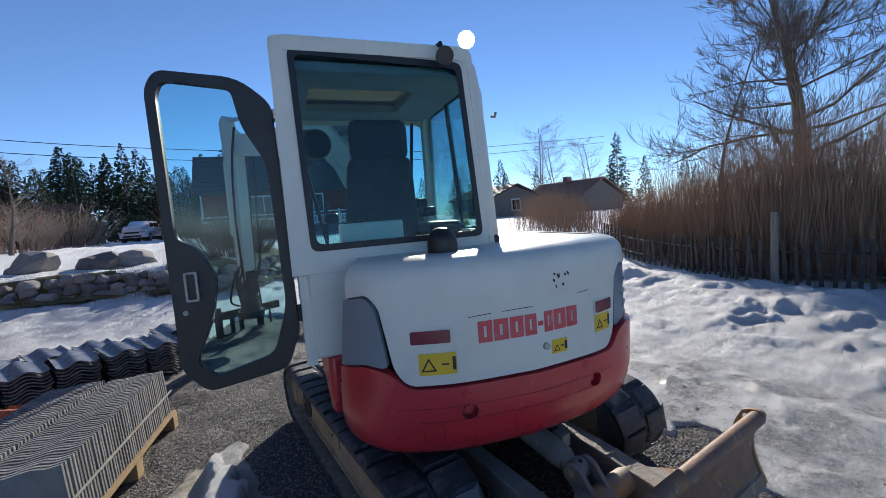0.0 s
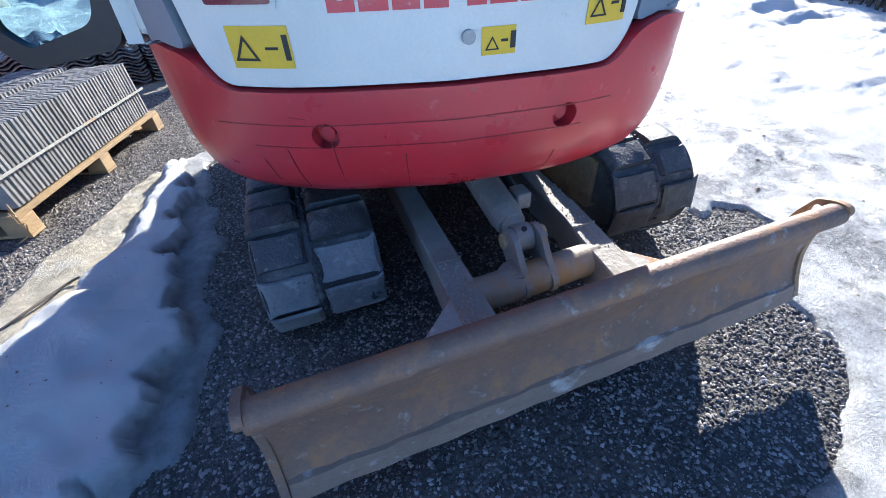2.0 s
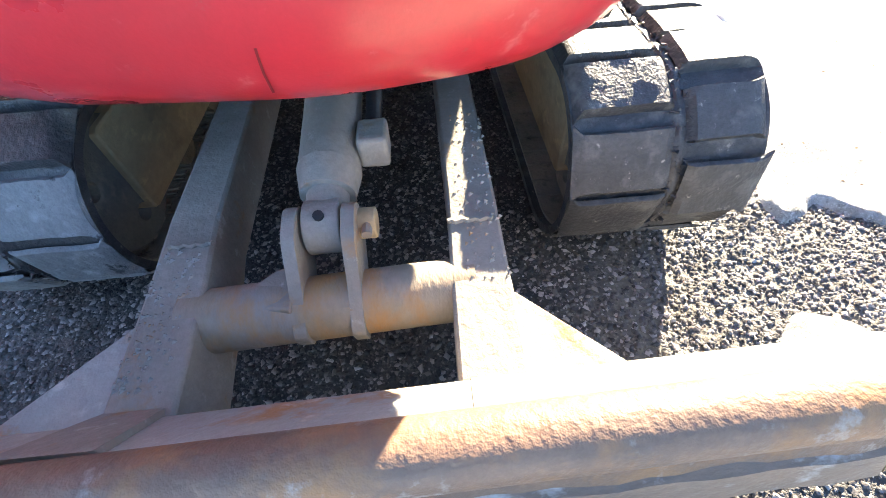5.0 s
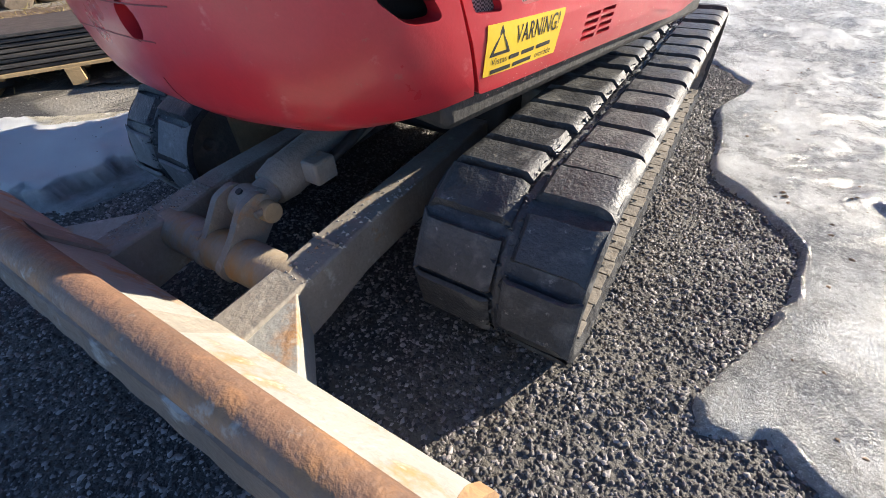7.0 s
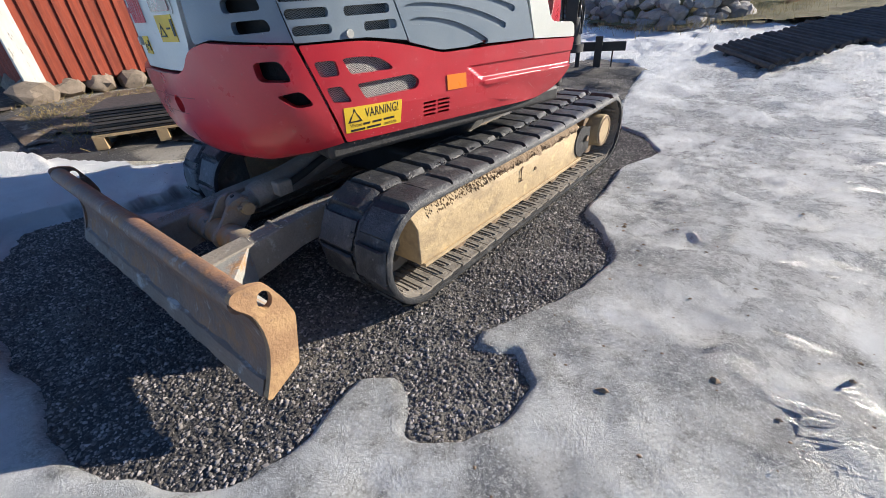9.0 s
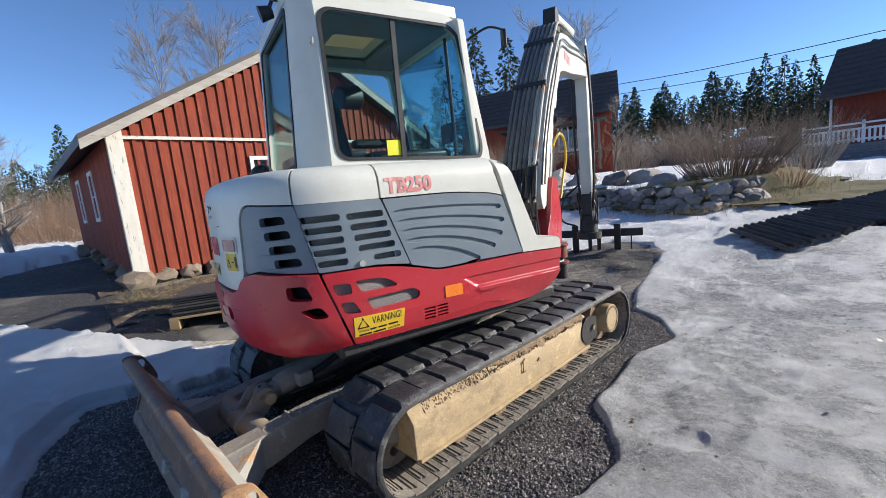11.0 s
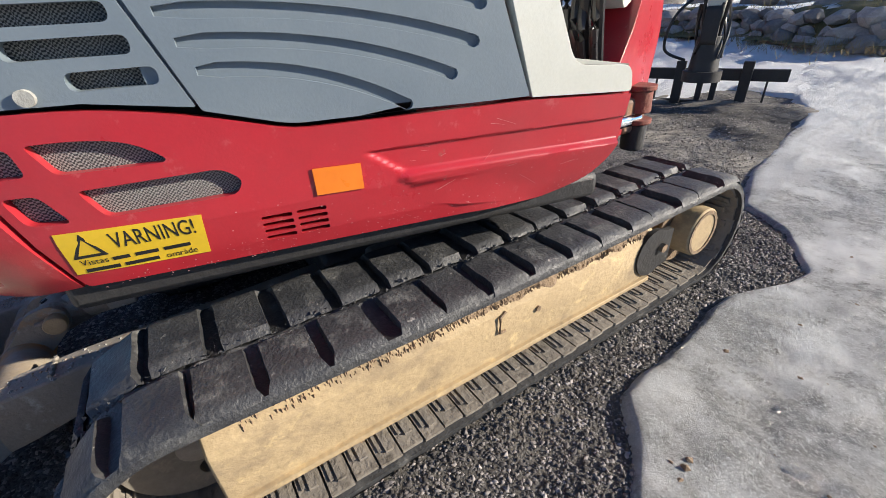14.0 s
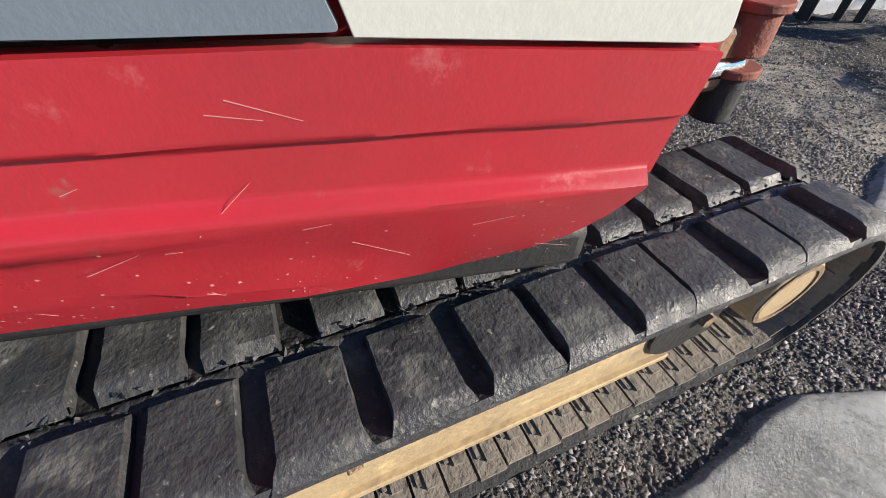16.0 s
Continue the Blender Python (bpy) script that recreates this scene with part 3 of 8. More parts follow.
icy = np.maximum(icy * np.clip((3.4 - sx) / 0.9, 0.45, 1), 0.45 * (sx > 0.3) * np.clip((7.0 - sx) / 3.0, 0, 1) * np.clip((6 - np.abs(sy)) / 3, 0, 1))
edge_ = snow_edge(sx, sy)
icy = np.maximum(icy, np.where(sx < -0.9, 0.2, 0.9) * np.clip((0.12 - edge_) / 0.06, 0, 1) * (np.hypot(sx, sy) < 4))
att.data.foreach_set("value", icy.astype(np.float32))
# thin tan ice and a wet grey ledge on the two sides of the snow bank beside the machine
xl_ = np.interp(sy, [-1.2, -0.82, -0.6, 0.0, 0.3, 1.0], [-2.3, -1.98, -1.78, -1.68, -1.62, -1.5])
beside = (sx < -1.1) * (sy > -1.75) * (sy < 1.2)
thin = np.clip((xl_ - sx + 0.02) / 0.05, 0, 1) * (sx > -3.2) * beside * (sy > -1.1)
crust = sv[:, 2] - land(sx, sy)
wet = np.clip((0.056 - crust) / 0.012, 0, 1) * np.clip((sx + 1.80) / 0.06, 0, 1) * beside * (sx > xl_ + 0.08)
for kind_, value in (("thin", thin), ("wet", wet)):
    att = snow.data.attributes.new(kind_, "FLOAT", "POINT")
    att.data.foreach_set("value", np.clip(value, 0, 1).astype(np.float32))
tagged(snow, "melting snow and grey ice with ragged edges on the yard", "snow", kind="structure")

# ---- the excavator ----
TURN = pose(0, 0, 0, 0, 0, -12)      # the house stands turned on its tracks
excavator = thing("excavator", "red, cream and grey crawler excavator, cab door open, on gravel", "excavator")

# the outline of the house seen from above, from its right front corner round the tail to its left front corner
half = bend([(0.813, 0.46, 0), (0.813, -0.68, 0), (0.813, -0.80, 0), (0.804, -0.92, 0), (0.776, -1.03, 0), (0.72, -1.125, 0), (0.63, -1.205, 0), (0.5, -1.27, 0), (0.32, -1.325, 0), (0.0, -1.36, 0)], 8)
half[0:16] = [Vector((0.813, 0.46, 0)), Vector((0.813, -0.79, 0))]
outline = half + [Vector((-p.x, p.y, 0)) for p in half[-2::-1]]
run = [0.0]
for a, b in zip(outline, outline[1:]):
    run.append(run[-1] + (b - a).length)
S_END = run[-1]
S_MID = S_END / 2
run_np = np.array(run)


def round_house(s):
    i = int(np.clip(np.searchsorted(run_np, s) - 1, 0, len(run) - 2))
    t = (s - run[i]) / (run[i + 1] - run[i])
    p = outline[i].lerp(outline[i + 1], t)
    def edge(k):
        k = min(max(k, 0), len(outline) - 2)
        d = outline[k + 1] - outline[k]
        return Vector((-d.y, d.x, 0)).normalized()
    mid = 0.5 if 0 <= t <= 1 else 0
    n = edge(i) * 0.5 + (edge(i - 1) * (1 - t) + edge(i + 1) * t) * mid
    return p, n.normalized()


def s_of(y):
    """How far round the outline the right side has the place y."""
    for i in range(len(outline) // 2):
        if outline[i + 1].y <= y:
            t = (y - outline[i].y) / (outline[i + 1].y - outline[i].y)
            return run[i] + t * (run[i + 1] - run[i])
    return S_MID


def s_at(x):
    """How far round the tail has the place x."""
    h = [(run[i], outline[i].x) for i in range(8, len(outline) - 8)]
    for (sa, xa), (sb, xb) in zip(h, h[1:]):
        if xb <= x <= xa:
            return sa + (x - xa) / (xb - xa) * (sb - sa)
    return S_MID


def step(z, table):
    return float(np.interp(z, [p[0] for p in table], [p[1] for p in table]))


OFF_RED = [(0.60, -0.13), (0.63, -0.07), (0.66, -0.036), (0.70, -0.012), (0.75, 0.004), (0.81, 0.014), (0.90, 0.020), (1.06, 0.022)]
OFF_SKIRT = [(0.62, -0.035), (0.70, -0.012), (0.78, 0.0), (1.1, 0.0)]
OFF_HOOD = [(0.9, 0.0), (1.38, 0.0), (1.42, -0.006), (1.45, -0.020), (1.47, -0.042), (1.482, -0.068), (1.49, -0.105)]


def skin(table, lift=0.0):
    def fn(s, z, d):
        p, n = round_house(s)
        return p + n * (step(z, table) + d + lift) + Vector((0, 0, z))
    return fn


def on_red(s, z, d):
    """The tail swells out of the side by degrees."""
    p, n = round_house(s)
    w = min(max((min(s, S_END - s) - 1.28) / 0.25, 0), 1)
    o = step(z, OFF_RED) * w + step(z, OFF_SKIRT) * (1 - w)
    return p + n * (o + d) + Vector((0, 0, z))


on_hood, plain_skirt, on_flat = skin(OFF_HOOD), skin(OFF_SKIRT), skin([(0, 0), (3, 0)])


def on_skirt(s, z, d):
    """The right skirt: an upper band, a recessed band under it that swells to a crease, and a face that falls away below."""
    y = 0.46 - s
    if y < -0.46:
        return plain_skirt(s, z, d)
    b1 = min(0.867 - 0.018 * (y + 0.275) - z, (y + 0.355 - (0.925 - z) * 1.38) * 0.59)
    b2 = min(0.798 - 0.022 * (y + 0.2) - z, (y + 0.395 - (0.925 - z) * 1.5) * 0.555)
    t1 = min(max(b1 / 0.003, 0.0), 1.0)
    if b2 > 0:
        o = 0.008 - 0.16 * b2
    else:
        w = min(max((b2 + 0.013) / 0.013, 0.0), 1.0)
        o = t1 * (-0.009 + 0.017 * w)
    return plain_skirt(s, z, d + o)


CORNER = [("u", round(1.2 + 0.045 * i, 3)) for i in range(54)]
ZRED = [("v", z) for z in (0.63, 0.645, 0.66, 0.68, 0.70, 0.725, 0.75, 0.78, 0.81, 0.855, 0.90, 0.95, 1.0)]
ZHOOD = [("v", z) for z in (1.38, 1.40, 1.42, 1.435, 1.45, 1.46, 1.47, 1.482)]

A_LOW, A_MID, A_TOP = s_of(-0.896), s_of(-1.006), s_of(-1.068)
P_L, P_R = S_END - s_at(0.67), s_at(0.56)
Q_L, Q_R = S_END - s_at(0.61), s_at(0.505)


def m_(s):
    return S_END - s


# counterweight
cw_out = rpoly([(A_LOW, 0.672), (A_MID, 1.025), (P_R - 0.05, 1.05), (Q_R - 0.01, 1.03), (Q_R + 0.06, 0.952), (Q_L - 0.06, 0.952), (Q_L + 0.01, 1.03),
                (P_L + 0.05, 1.05), (m_(A_MID), 1.025), (m_(A_LOW), 0.672), (m_(1.75), 0.605), (S_MID, 0.612), (1.75, 0.622)],
               [0, 0, 0, 0.05, 0.08, 0.08, 0.05, 0, 0, 0, 0.05, 0.05, 0.05], 5)
bolt_holes = [[(s_at(sx) + 0.036 * math.cos(a), 0.838 + 0.036 * math.sin(a)) for a in [k * math.pi / 8 for k in range(16)]] for sx in (0.322,)]
bolt_holes += [[(m_(s_at(0.322)) + 0.036 * math.cos(a), 0.838 + 0.036 * math.sin(a)) for a in [k * math.pi / 8 for k in range(16)]]]
s1 = A_MID + 0.02
vents = [rpoly([(s1 + 0.01, 0.915), (s1 + 0.115, 0.925), (s1 + 0.12, 0.985), (s1 + 0.035, 0.985)], 0.02),
         rpoly([(s1 - 0.045, 0.83), (s1 + 0.02, 0.828), (s1 + 0.075, 0.875), (s1 - 0.01, 0.885)], 0.02)]
counterweight = part("counterweight", plate(cw_out, bolt_holes + vents, 0.05, on_red, CORNER + ZRED), RED, excavator, "glossy red steel counterweight with scuffs", TURN, 50)
for sx in (s_at(0.322), m_(s_at(0.322))):
    p, n = round_house(sx)
    p = Vector((p.x, p.y, 0.838))
    bm = cyl(bmesh.new(), p - n * 0.06, p - n * 0.032, 0.06, seg=20)
    cyl(bm, p - n * 0.04, p - n * 0.010, 0.020, 0.018, 12)
    part("bolt_recess", bm, RED, counterweight, "", TURN)
# closed dark shell behind the openings; its colour stands for the engine bay's shade
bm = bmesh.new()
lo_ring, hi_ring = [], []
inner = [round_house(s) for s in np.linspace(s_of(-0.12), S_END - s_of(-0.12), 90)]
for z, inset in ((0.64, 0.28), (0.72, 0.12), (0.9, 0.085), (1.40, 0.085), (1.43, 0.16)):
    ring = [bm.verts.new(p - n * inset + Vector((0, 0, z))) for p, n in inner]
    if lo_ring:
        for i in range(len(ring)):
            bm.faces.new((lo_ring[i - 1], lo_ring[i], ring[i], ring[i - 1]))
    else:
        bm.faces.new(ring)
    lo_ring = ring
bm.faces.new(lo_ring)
part("engine_bay", bm, DARK, excavator, "dark shell behind the grilles for the shaded engine bay", TURN)

# cream hood with the rear panel
hood_out = rpoly([(A_TOP, 1.335), (P_R - 0.02, 1.355), (P_R + 0.03, 1.30), (Q_R + 0.005, 1.03), (Q_R + 0.06, 0.960), (Q_L - 0.06, 0.960), (Q_L - 0.005, 1.03), (P_L - 0.03, 1.30),
                  (P_L + 0.02, 1.355), (m_(A_TOP), 1.335), (m_(A_TOP), 1.49), (A_TOP + 0.005, 1.49)],
                 [0, 0.03, 0.03, 0.04, 0.07, 0.07, 0.04, 0.03, 0.03, 0, 0, 0], 5)
hood = part("engine_hood", plate(hood_out, (), 0.03, on_hood, CORNER + ZHOOD), WHITE, excavator, "cream rear engine hood", TURN, 50)
bm = bmesh.new()
ring = [bm.verts.new(on_hood(s, 1.489, 0) + Vector((0, 0, -0.003))) for s in np.linspace(A_TOP, m_(A_TOP), 60)]
bm.faces.new(ring + [bm.verts.new((-0.66, -0.6, 1.487)), bm.verts.new((0.66, -0.6, 1.487))])
part("hood_top", bm, WHITE, excavator, "", TURN)

# grey corner covers
slots = [rpoly([(A_MID + 0.07 + dx, z), (A_MID + 0.20 + dx, z - 0.004), (A_MID + 0.20 + dx, z + 0.034), (A_MID + 0.08 + dx, z + 0.036)], 0.016) for z, dx in
         ((1.255, 0.035), (1.193, 0.02), (1.131, 0.005), (1.070, -0.012))]
cover = [(A_MID, 1.032), (P_R - 0.05, 1.057), (Q_R - 0.016, 1.04), (P_R + 0.018, 1.295), (P_R - 0.026, 1.347), (A_TOP - 0.004, 1.328)]
part("corner_cover", plate(rpoly(cover, [0, 0, 0.03, 0.03, 0.03, 0], 4), slots, 0.03, skin([(0, 0), (3, 0)], -0.004), CORNER), GREY, excavator, "grey slotted corner cover", TURN, 50)
for z, dx in ((1.255, 0.035), (1.193, 0.02), (1.131, 0.005), (1.070, -0.012)):
    part("slot_lip", plate([(A_MID + 0.10 + dx, z - 0.006), (A_MID + 0.255 + dx, z - 0.008), (A_MID + 0.255 + dx, z - 0.004), (A_MID + 0.10 + dx, z - 0.002)], (), 0.008, skin([(0, 0), (3, 0)], 0.002), CORNER), GREY, excavator, "", TURN)
part("corner_cover", plate(rpoly([(m_(A_MID), 1.032), (P_L + 0.05, 1.057), (Q_L + 0.016, 1.04), (P_L - 0.018, 1.295), (P_L + 0.026, 1.347), (m_(A_TOP) + 0.004, 1.328)][::-1], [0, 0.03, 0.03, 0.03, 0, 0], 4), (), 0.03, skin([(0, 0), (3, 0)], 0.012), CORNER), GREY, excavator, "grey corner cover", TURN, 50)


def sy_(y):
    return s_of(y)


def yz(pts):
    return [(sy_(y), z) for y, z in pts]


def slot(y0, y1, z, h=0.030, lean=-0.012):
    return rpoly(yz([(y0, z), (y1, z + lean * 0), (y1, z + h), (y0, z + h)]), h * 0.49, 4)


# right side: grille door, front door, front post, skirt
grille_out = rpoly(yz([(-1.002, 1.03), (-0.745, 1.026), (-0.573, 1.0), (-0.69, 1.324), (-1.062, 1.330)]), 0.006, 2)
grille_slots = [slot(-1.052 + 0.0125 * i, -0.885 + 0.003 * i, 1.247 - 0.0495 * i) for i in range(5)]
grille_slots += [slot(-0.857 + 0.012 * i, -0.682 + 0.014 * i, 1.243 - 0.049 * i) for i in range(4)] + [slot(-0.752, -0.615, 1.045)]
gd = part("grille_door", plate(grille_out, grille_slots, 0.025, on_flat, CORNER), GREY, excavator, "grey slotted engine grille door", TURN, 50, 0.003)
part("mesh_panel", plate(yz([(-1.0, 1.035), (-0.6, 1.035), (-0.69, 1.31), (-1.04, 1.31)]), (), 0.006, skin([(0, 0), (3, 0)], -0.032), CORNER), MESH, gd, "", TURN)
part("lock", cylb((0.80, -0.813, 1.043), (0.822, -0.813, 1.043), 0.014), WORN, gd, "round steel lock", TURN)
for y0, y1, nm in ((-1.062, -0.694, "upper_band"), (-0.684, -0.016, "upper_band")):
    z0 = 1.332 if y0 < -1 else 1.326
    z1 = 1.325 if y0 < -1 else 1.276
    poly = yz([(y0, z0), (y1 + (0.0 if y0 < -1 else 0.045), z1), (y1, 1.40), (y1, 1.49), (y0, 1.49)]) if y0 < -1 else \
        rpoly(yz([(y0, z0), (-0.30, 1.322), (-0.06, 1.298), (y1 + 0.043, z1), (y1, 1.40), (y1, 1.49), (y0, 1.49)]), [0, 0.1, 0.05, 0, 0, 0, 0], 4)
    part(nm, plate(poly, (), 0.03, on_hood, CORNER + ZHOOD), WHITE, excavator, "cream upper side panel", TURN, 50)
front_out = rpoly(yz([(-0.565, 0.992), (-0.413, 0.948), (0.146, 0.940), (0.026, 1.270), (-0.06, 1.292), (-0.30, 1.316), (-0.678, 1.319)]), [0.006, 0.03, 0.006, 0.01, 0.03, 0.1, 0.006], 4)
grooves = []
for i in range(5):
    y0, y1 = -0.628 + 0.0185 * i, (0.0, 0.018, 0.0, -0.055, -0.165)[i]
    z0, drop = 1.252 - 0.048 * i, (0.035, 0.062, 0.085, 0.098, 0.102)[i]
    mid_ = [(y0 + (y1 - y0) * t, z0 - drop * t ** 2.2) for t in np.linspace(0, 1, 12)]
    up_, low_ = [(y, z + 0.013 * (0.55 if k == 0 else 1)) for k, (y, z) in enumerate(mid_)], [(y, z - 0.013 * (0.55 if k == 0 else 1)) for k, (y, z) in enumerate(mid_)]
    ye, ze = mid_[-1]
    grooves.append(yz(up_ + [(ye + 0.010, ze + 0.008), (ye + 0.013, ze), (ye + 0.010, ze - 0.008)] + low_[::-1]))
fd = part("side_door", plate(front_out, grooves, 0.014, on_flat), GREY, excavator, "grey side door with pressed grooves", TURN, 50, 0.005)
part("groove_floor", plate(rpoly(yz([(-0.64, 1.03), (-0.40, 0.96), (0.10, 0.96), (0.02, 1.265), (-0.65, 1.28)]), 0.02), (), 0.004, skin([(0, 0), (3, 0)], -0.011)), GREY, fd, "", TURN)
post_out = rpoly(yz([(0.154, 0.936), (0.462, 0.918), (0.452, 0.985), (0.272, 0.998), (0.10, 1.41), (0.05, 1.46), (-0.006, 1.475)]), [0, 0.015, 0.03, 0.04, 0.06, 0.05, 0.01], 5)
fp = part("front_post", plate(post_out, (), 0.03, on_hood, ZHOOD), WHITE, excavator, "cream front corner panel", TURN, 50, 0.003)
bm = bmesh.new()
prof = [(0.272, 0.998), (0.20, 1.16), (0.10, 1.41), (0.04, 1.46)]
for (ya, za), (yb, zb) in zip(prof, prof[1:]):
    vs = [bm.verts.new(c) for c in ((0.80, ya, za), (0.80, yb, zb), (0.24, yb, zb), (0.24, ya, za))]
    bm.faces.new(vs)
vs = [bm.verts.new(c) for c in ((0.80, 0.45, 0.986), (0.80, 0.272, 0.999), (0.24, 0.272, 0.999), (0.24, 0.45, 0.986))]
bm.faces.new(vs)
vs = [bm.verts.new(c) for c in ((0.80, 0.455, 0.92), (0.80, 0.45, 0.986), (0.24, 0.45, 0.986), (0.24, 0.455, 0.92))]
bm.faces.new(vs)
bmesh.ops.remove_doubles(bm, verts=bm.verts, dist=1e-4)
part("front_panel", bm, WHITE, excavator, "", TURN)
part("hood_cap", boxb((0.18, -0.7, 1.455), (0.70, 0.05, 1.485)), WHITE, excavator, "", TURN, bevel=0.012)

skirt_out = rpoly(yz([(-0.885, 0.672), (0.24, 0.648), (0.36, 0.685), (0.43, 0.75), (0.463, 0.912), (0.154, 0.930), (-0.411, 0.937), (-0.565, 0.982), (-0.745, 1.018), (-0.994, 1.022)]),
                  [0.01, 0.05, 0.05, 0.05, 0.006, 0, 0.05, 0.1, 0.1, 0.01], 4)
cells = [rpoly(yz([(-0.942, 0.915), (-0.872, 0.915), (-0.880, 0.966), (-0.958, 0.968)]), 0.014), rpoly(yz([(-0.83, 0.912), (-0.64, 0.908), (-0.70, 0.955), (-0.78, 0.968), (-0.857, 0.968)]), [0.012, 0.03, 0.05, 0.05, 0.012]),
         rpoly(yz([(-0.914, 0.825), (-0.842, 0.82), (-0.875, 0.88), (-0.932, 0.88)]), 0.014), rpoly(yz([(-0.785, 0.82), (-0.55, 0.822), (-0.532, 0.85), (-0.565, 0.88), (-0.815, 0.878)]), [0.014, 0.03, 0.03, 0.03, 0.014])]
vent = [rpoly(yz([(y, z), (y + 0.066, z), (y + 0.066, z + 0.010), (y, z + 0.010)]), 0.004, 2) for y in (-0.522, -0.446) for z in (0.699, 0.716, 0.733, 0.750)]
skirt = part("side_skirt", plate(skirt_out, cells + vent, 0.025, on_skirt, CORNER + [("u", 0.62 + 0.014 * i) for i in range(19)] + [("u", 0.1 * i) for i in range(1, 6)] + [("v", round(0.768 + 0.004 * i, 3)) for i in range(41)] + [("v", z) for z in (0.70, 0.72, 0.74, 0.755, 0.95)]), RED, excavator, "red side skirt with grille openings and scratches", TURN, 50)
part("mesh_panel", plate(yz([(-0.98, 0.81), (-0.52, 0.81), (-0.55, 0.975), (-0.98, 0.98)]), (), 0.004, skin([(0, 0), (3, 0)], -0.020), CORNER), MESH, skirt, "woven steel mesh", TURN)
part("skirt_front", plate([(-0.813, 0.785), (0.813, 0.785), (0.813, 0.915), (-0.813, 0.915)], (), 0.02, lambda u, v, d: Vector((u * 0.985, 0.44 + (v - 0.7) * 0.12 + d, v))), RED, excavator, "", TURN)

# stickers and lettering
part("warning_sticker", plate([(sy_(-0.886), 0.708), (sy_(-0.640), 0.702), (sy_(-0.630), 0.793), (sy_(-0.884), 0.803)], (), 0.001, skin(OFF_SKIRT, 0.0022), CORNER + [("v", 0.74), ("v", 0.78)]), YELLOW, skirt, "worn yellow warning sticker", TURN)
part("orange_reflector", plate([(sy_(-0.394), 0.789), (sy_(-0.288), 0.786), (sy_(-0.288), 0.846), (sy_(-0.394), 0.850)], (), 0.002, skin(OFF_SKIRT, 0.0045)), ORANGE, skirt, "orange reflector sticker", TURN)


def side_fn(y0, z0, lift=0.0032):
    def fn(u, v, d):
        p = on_skirt(sy_(y0) - u, z0 + v, lift)
        return TURN @ p
    return fn


lettering("warning_word", "VARNING!", 0.034, 0.150, side_fn(-0.800, 0.755), INK, skirt, 0.0002, "black warning word")
tri_ = plate([(0, 0), (0.060, 0), (0.030, 0.053)], [[(0.010, 0.006), (0.050, 0.006), (0.030, 0.042)]], 0.001, lambda u, v, d: on_skirt(sy_(-0.874) - u, 0.744 + v, 0.0032 + d))
part("warning_triangle", tri_, INK, skirt, "", TURN)
lettering("small_print", "Vistas", 0.013, 0.048, side_fn(-0.868, 0.727), INK, skirt, 0.0, "small black print")
lettering("small_print", "område", 0.013, 0.060, side_fn(-0.722, 0.709), INK, skirt, 0.0, "small black print")
for y0, z0, w in ((-0.812, 0.728, 0.03), (-0.772, 0.728, 0.042), (-0.720, 0.728, 0.05), (-0.866, 0.710, 0.06), (-0.797, 0.710, 0.062)):
    part("print_bar", plate([(0, 0), (w, 0), (w, 0.008), (0, 0.008)], (), 0.0008, lambda u, v, d, y0=y0, z0=z0: on_skirt(sy_(y0) - u, z0 + v, 0.0032 + d)), INK, skirt, "", TURN)
# scratches and chips in the red paint
for k in range(20):
    y0, z0, w, sl = RND.uniform(-0.5, 0.36), RND.uniform(0.68, 0.90), RND.uniform(0.012, 0.06), RND.uniform(-0.9, 0.9)
    if -0.53 < y0 < -0.27:
        continue
    part("scratch", plate([(0, 0), (w, sl * w), (w, sl * w + 0.0004), (0, 0.0008)], (), 0.0004, lambda u, v, d, y0=y0, z0=z0: on_skirt(sy_(y0) - u, z0 + v, 0.0006 + d)), SCRATCH, skirt, "", TURN)
cv_, cf_ = [], []
for k in range(240):
    y0, z0, r = RND.uniform(-0.86, 0.40), 0.66 + abs(RND.gauss(0, 0.05)), RND.uniform(0.0005, 0.0017)
    if z0 > 0.9 or (-0.9 < y0 < -0.62 and z0 > 0.69):
        continue
    n = len(cv_)
    cv_ += [TURN @ on_skirt(sy_(y0) + a * r * 1.3, z0 + b * r, 0.0006) for a, b in ((-1, -0.6), (0.7, -1), (1.1, 0.5), (-0.3, 1))]
    cf_.append((n, n + 1, n + 2, n + 3))
raw("paint_chip_scatter", cv_, cf_, SCRATCH, skirt, "pale chips in the red paint")["kind"] = "stuff"
lettering("model_number", "TB250", 0.066, 0.245, lambda u, v, d: TURN @ on_hood(sy_(-0.655) - u, 1.345 + v, 0.0028), PINKPRINT, hood, 0.0042, "faded red model number")


def rear_fn(x0, z0, lift=0.003, table=OFF_HOOD):
    s0 = s_at(x0)
    f = skin(table)
    return lambda u, v, d: f(s0 - u, z0 + v, lift + d)


def rear_plate(name, x0, z0, w, h, material, parent, label="", lift=0.003, r=0.0, slope=0.0):
    f = rear_fn(x0, z0, lift)
    pts = rrect(0, 0, w, h, r, 3) if r else [(0, 0), (w, 0), (w, h), (0, h)]
    return part(name, plate([(u, v + slope * u) for u, v in pts], (), 0.002, f, [("u", w * k / 6) for k in range(1, 6)]), material, parent, label, TURN)


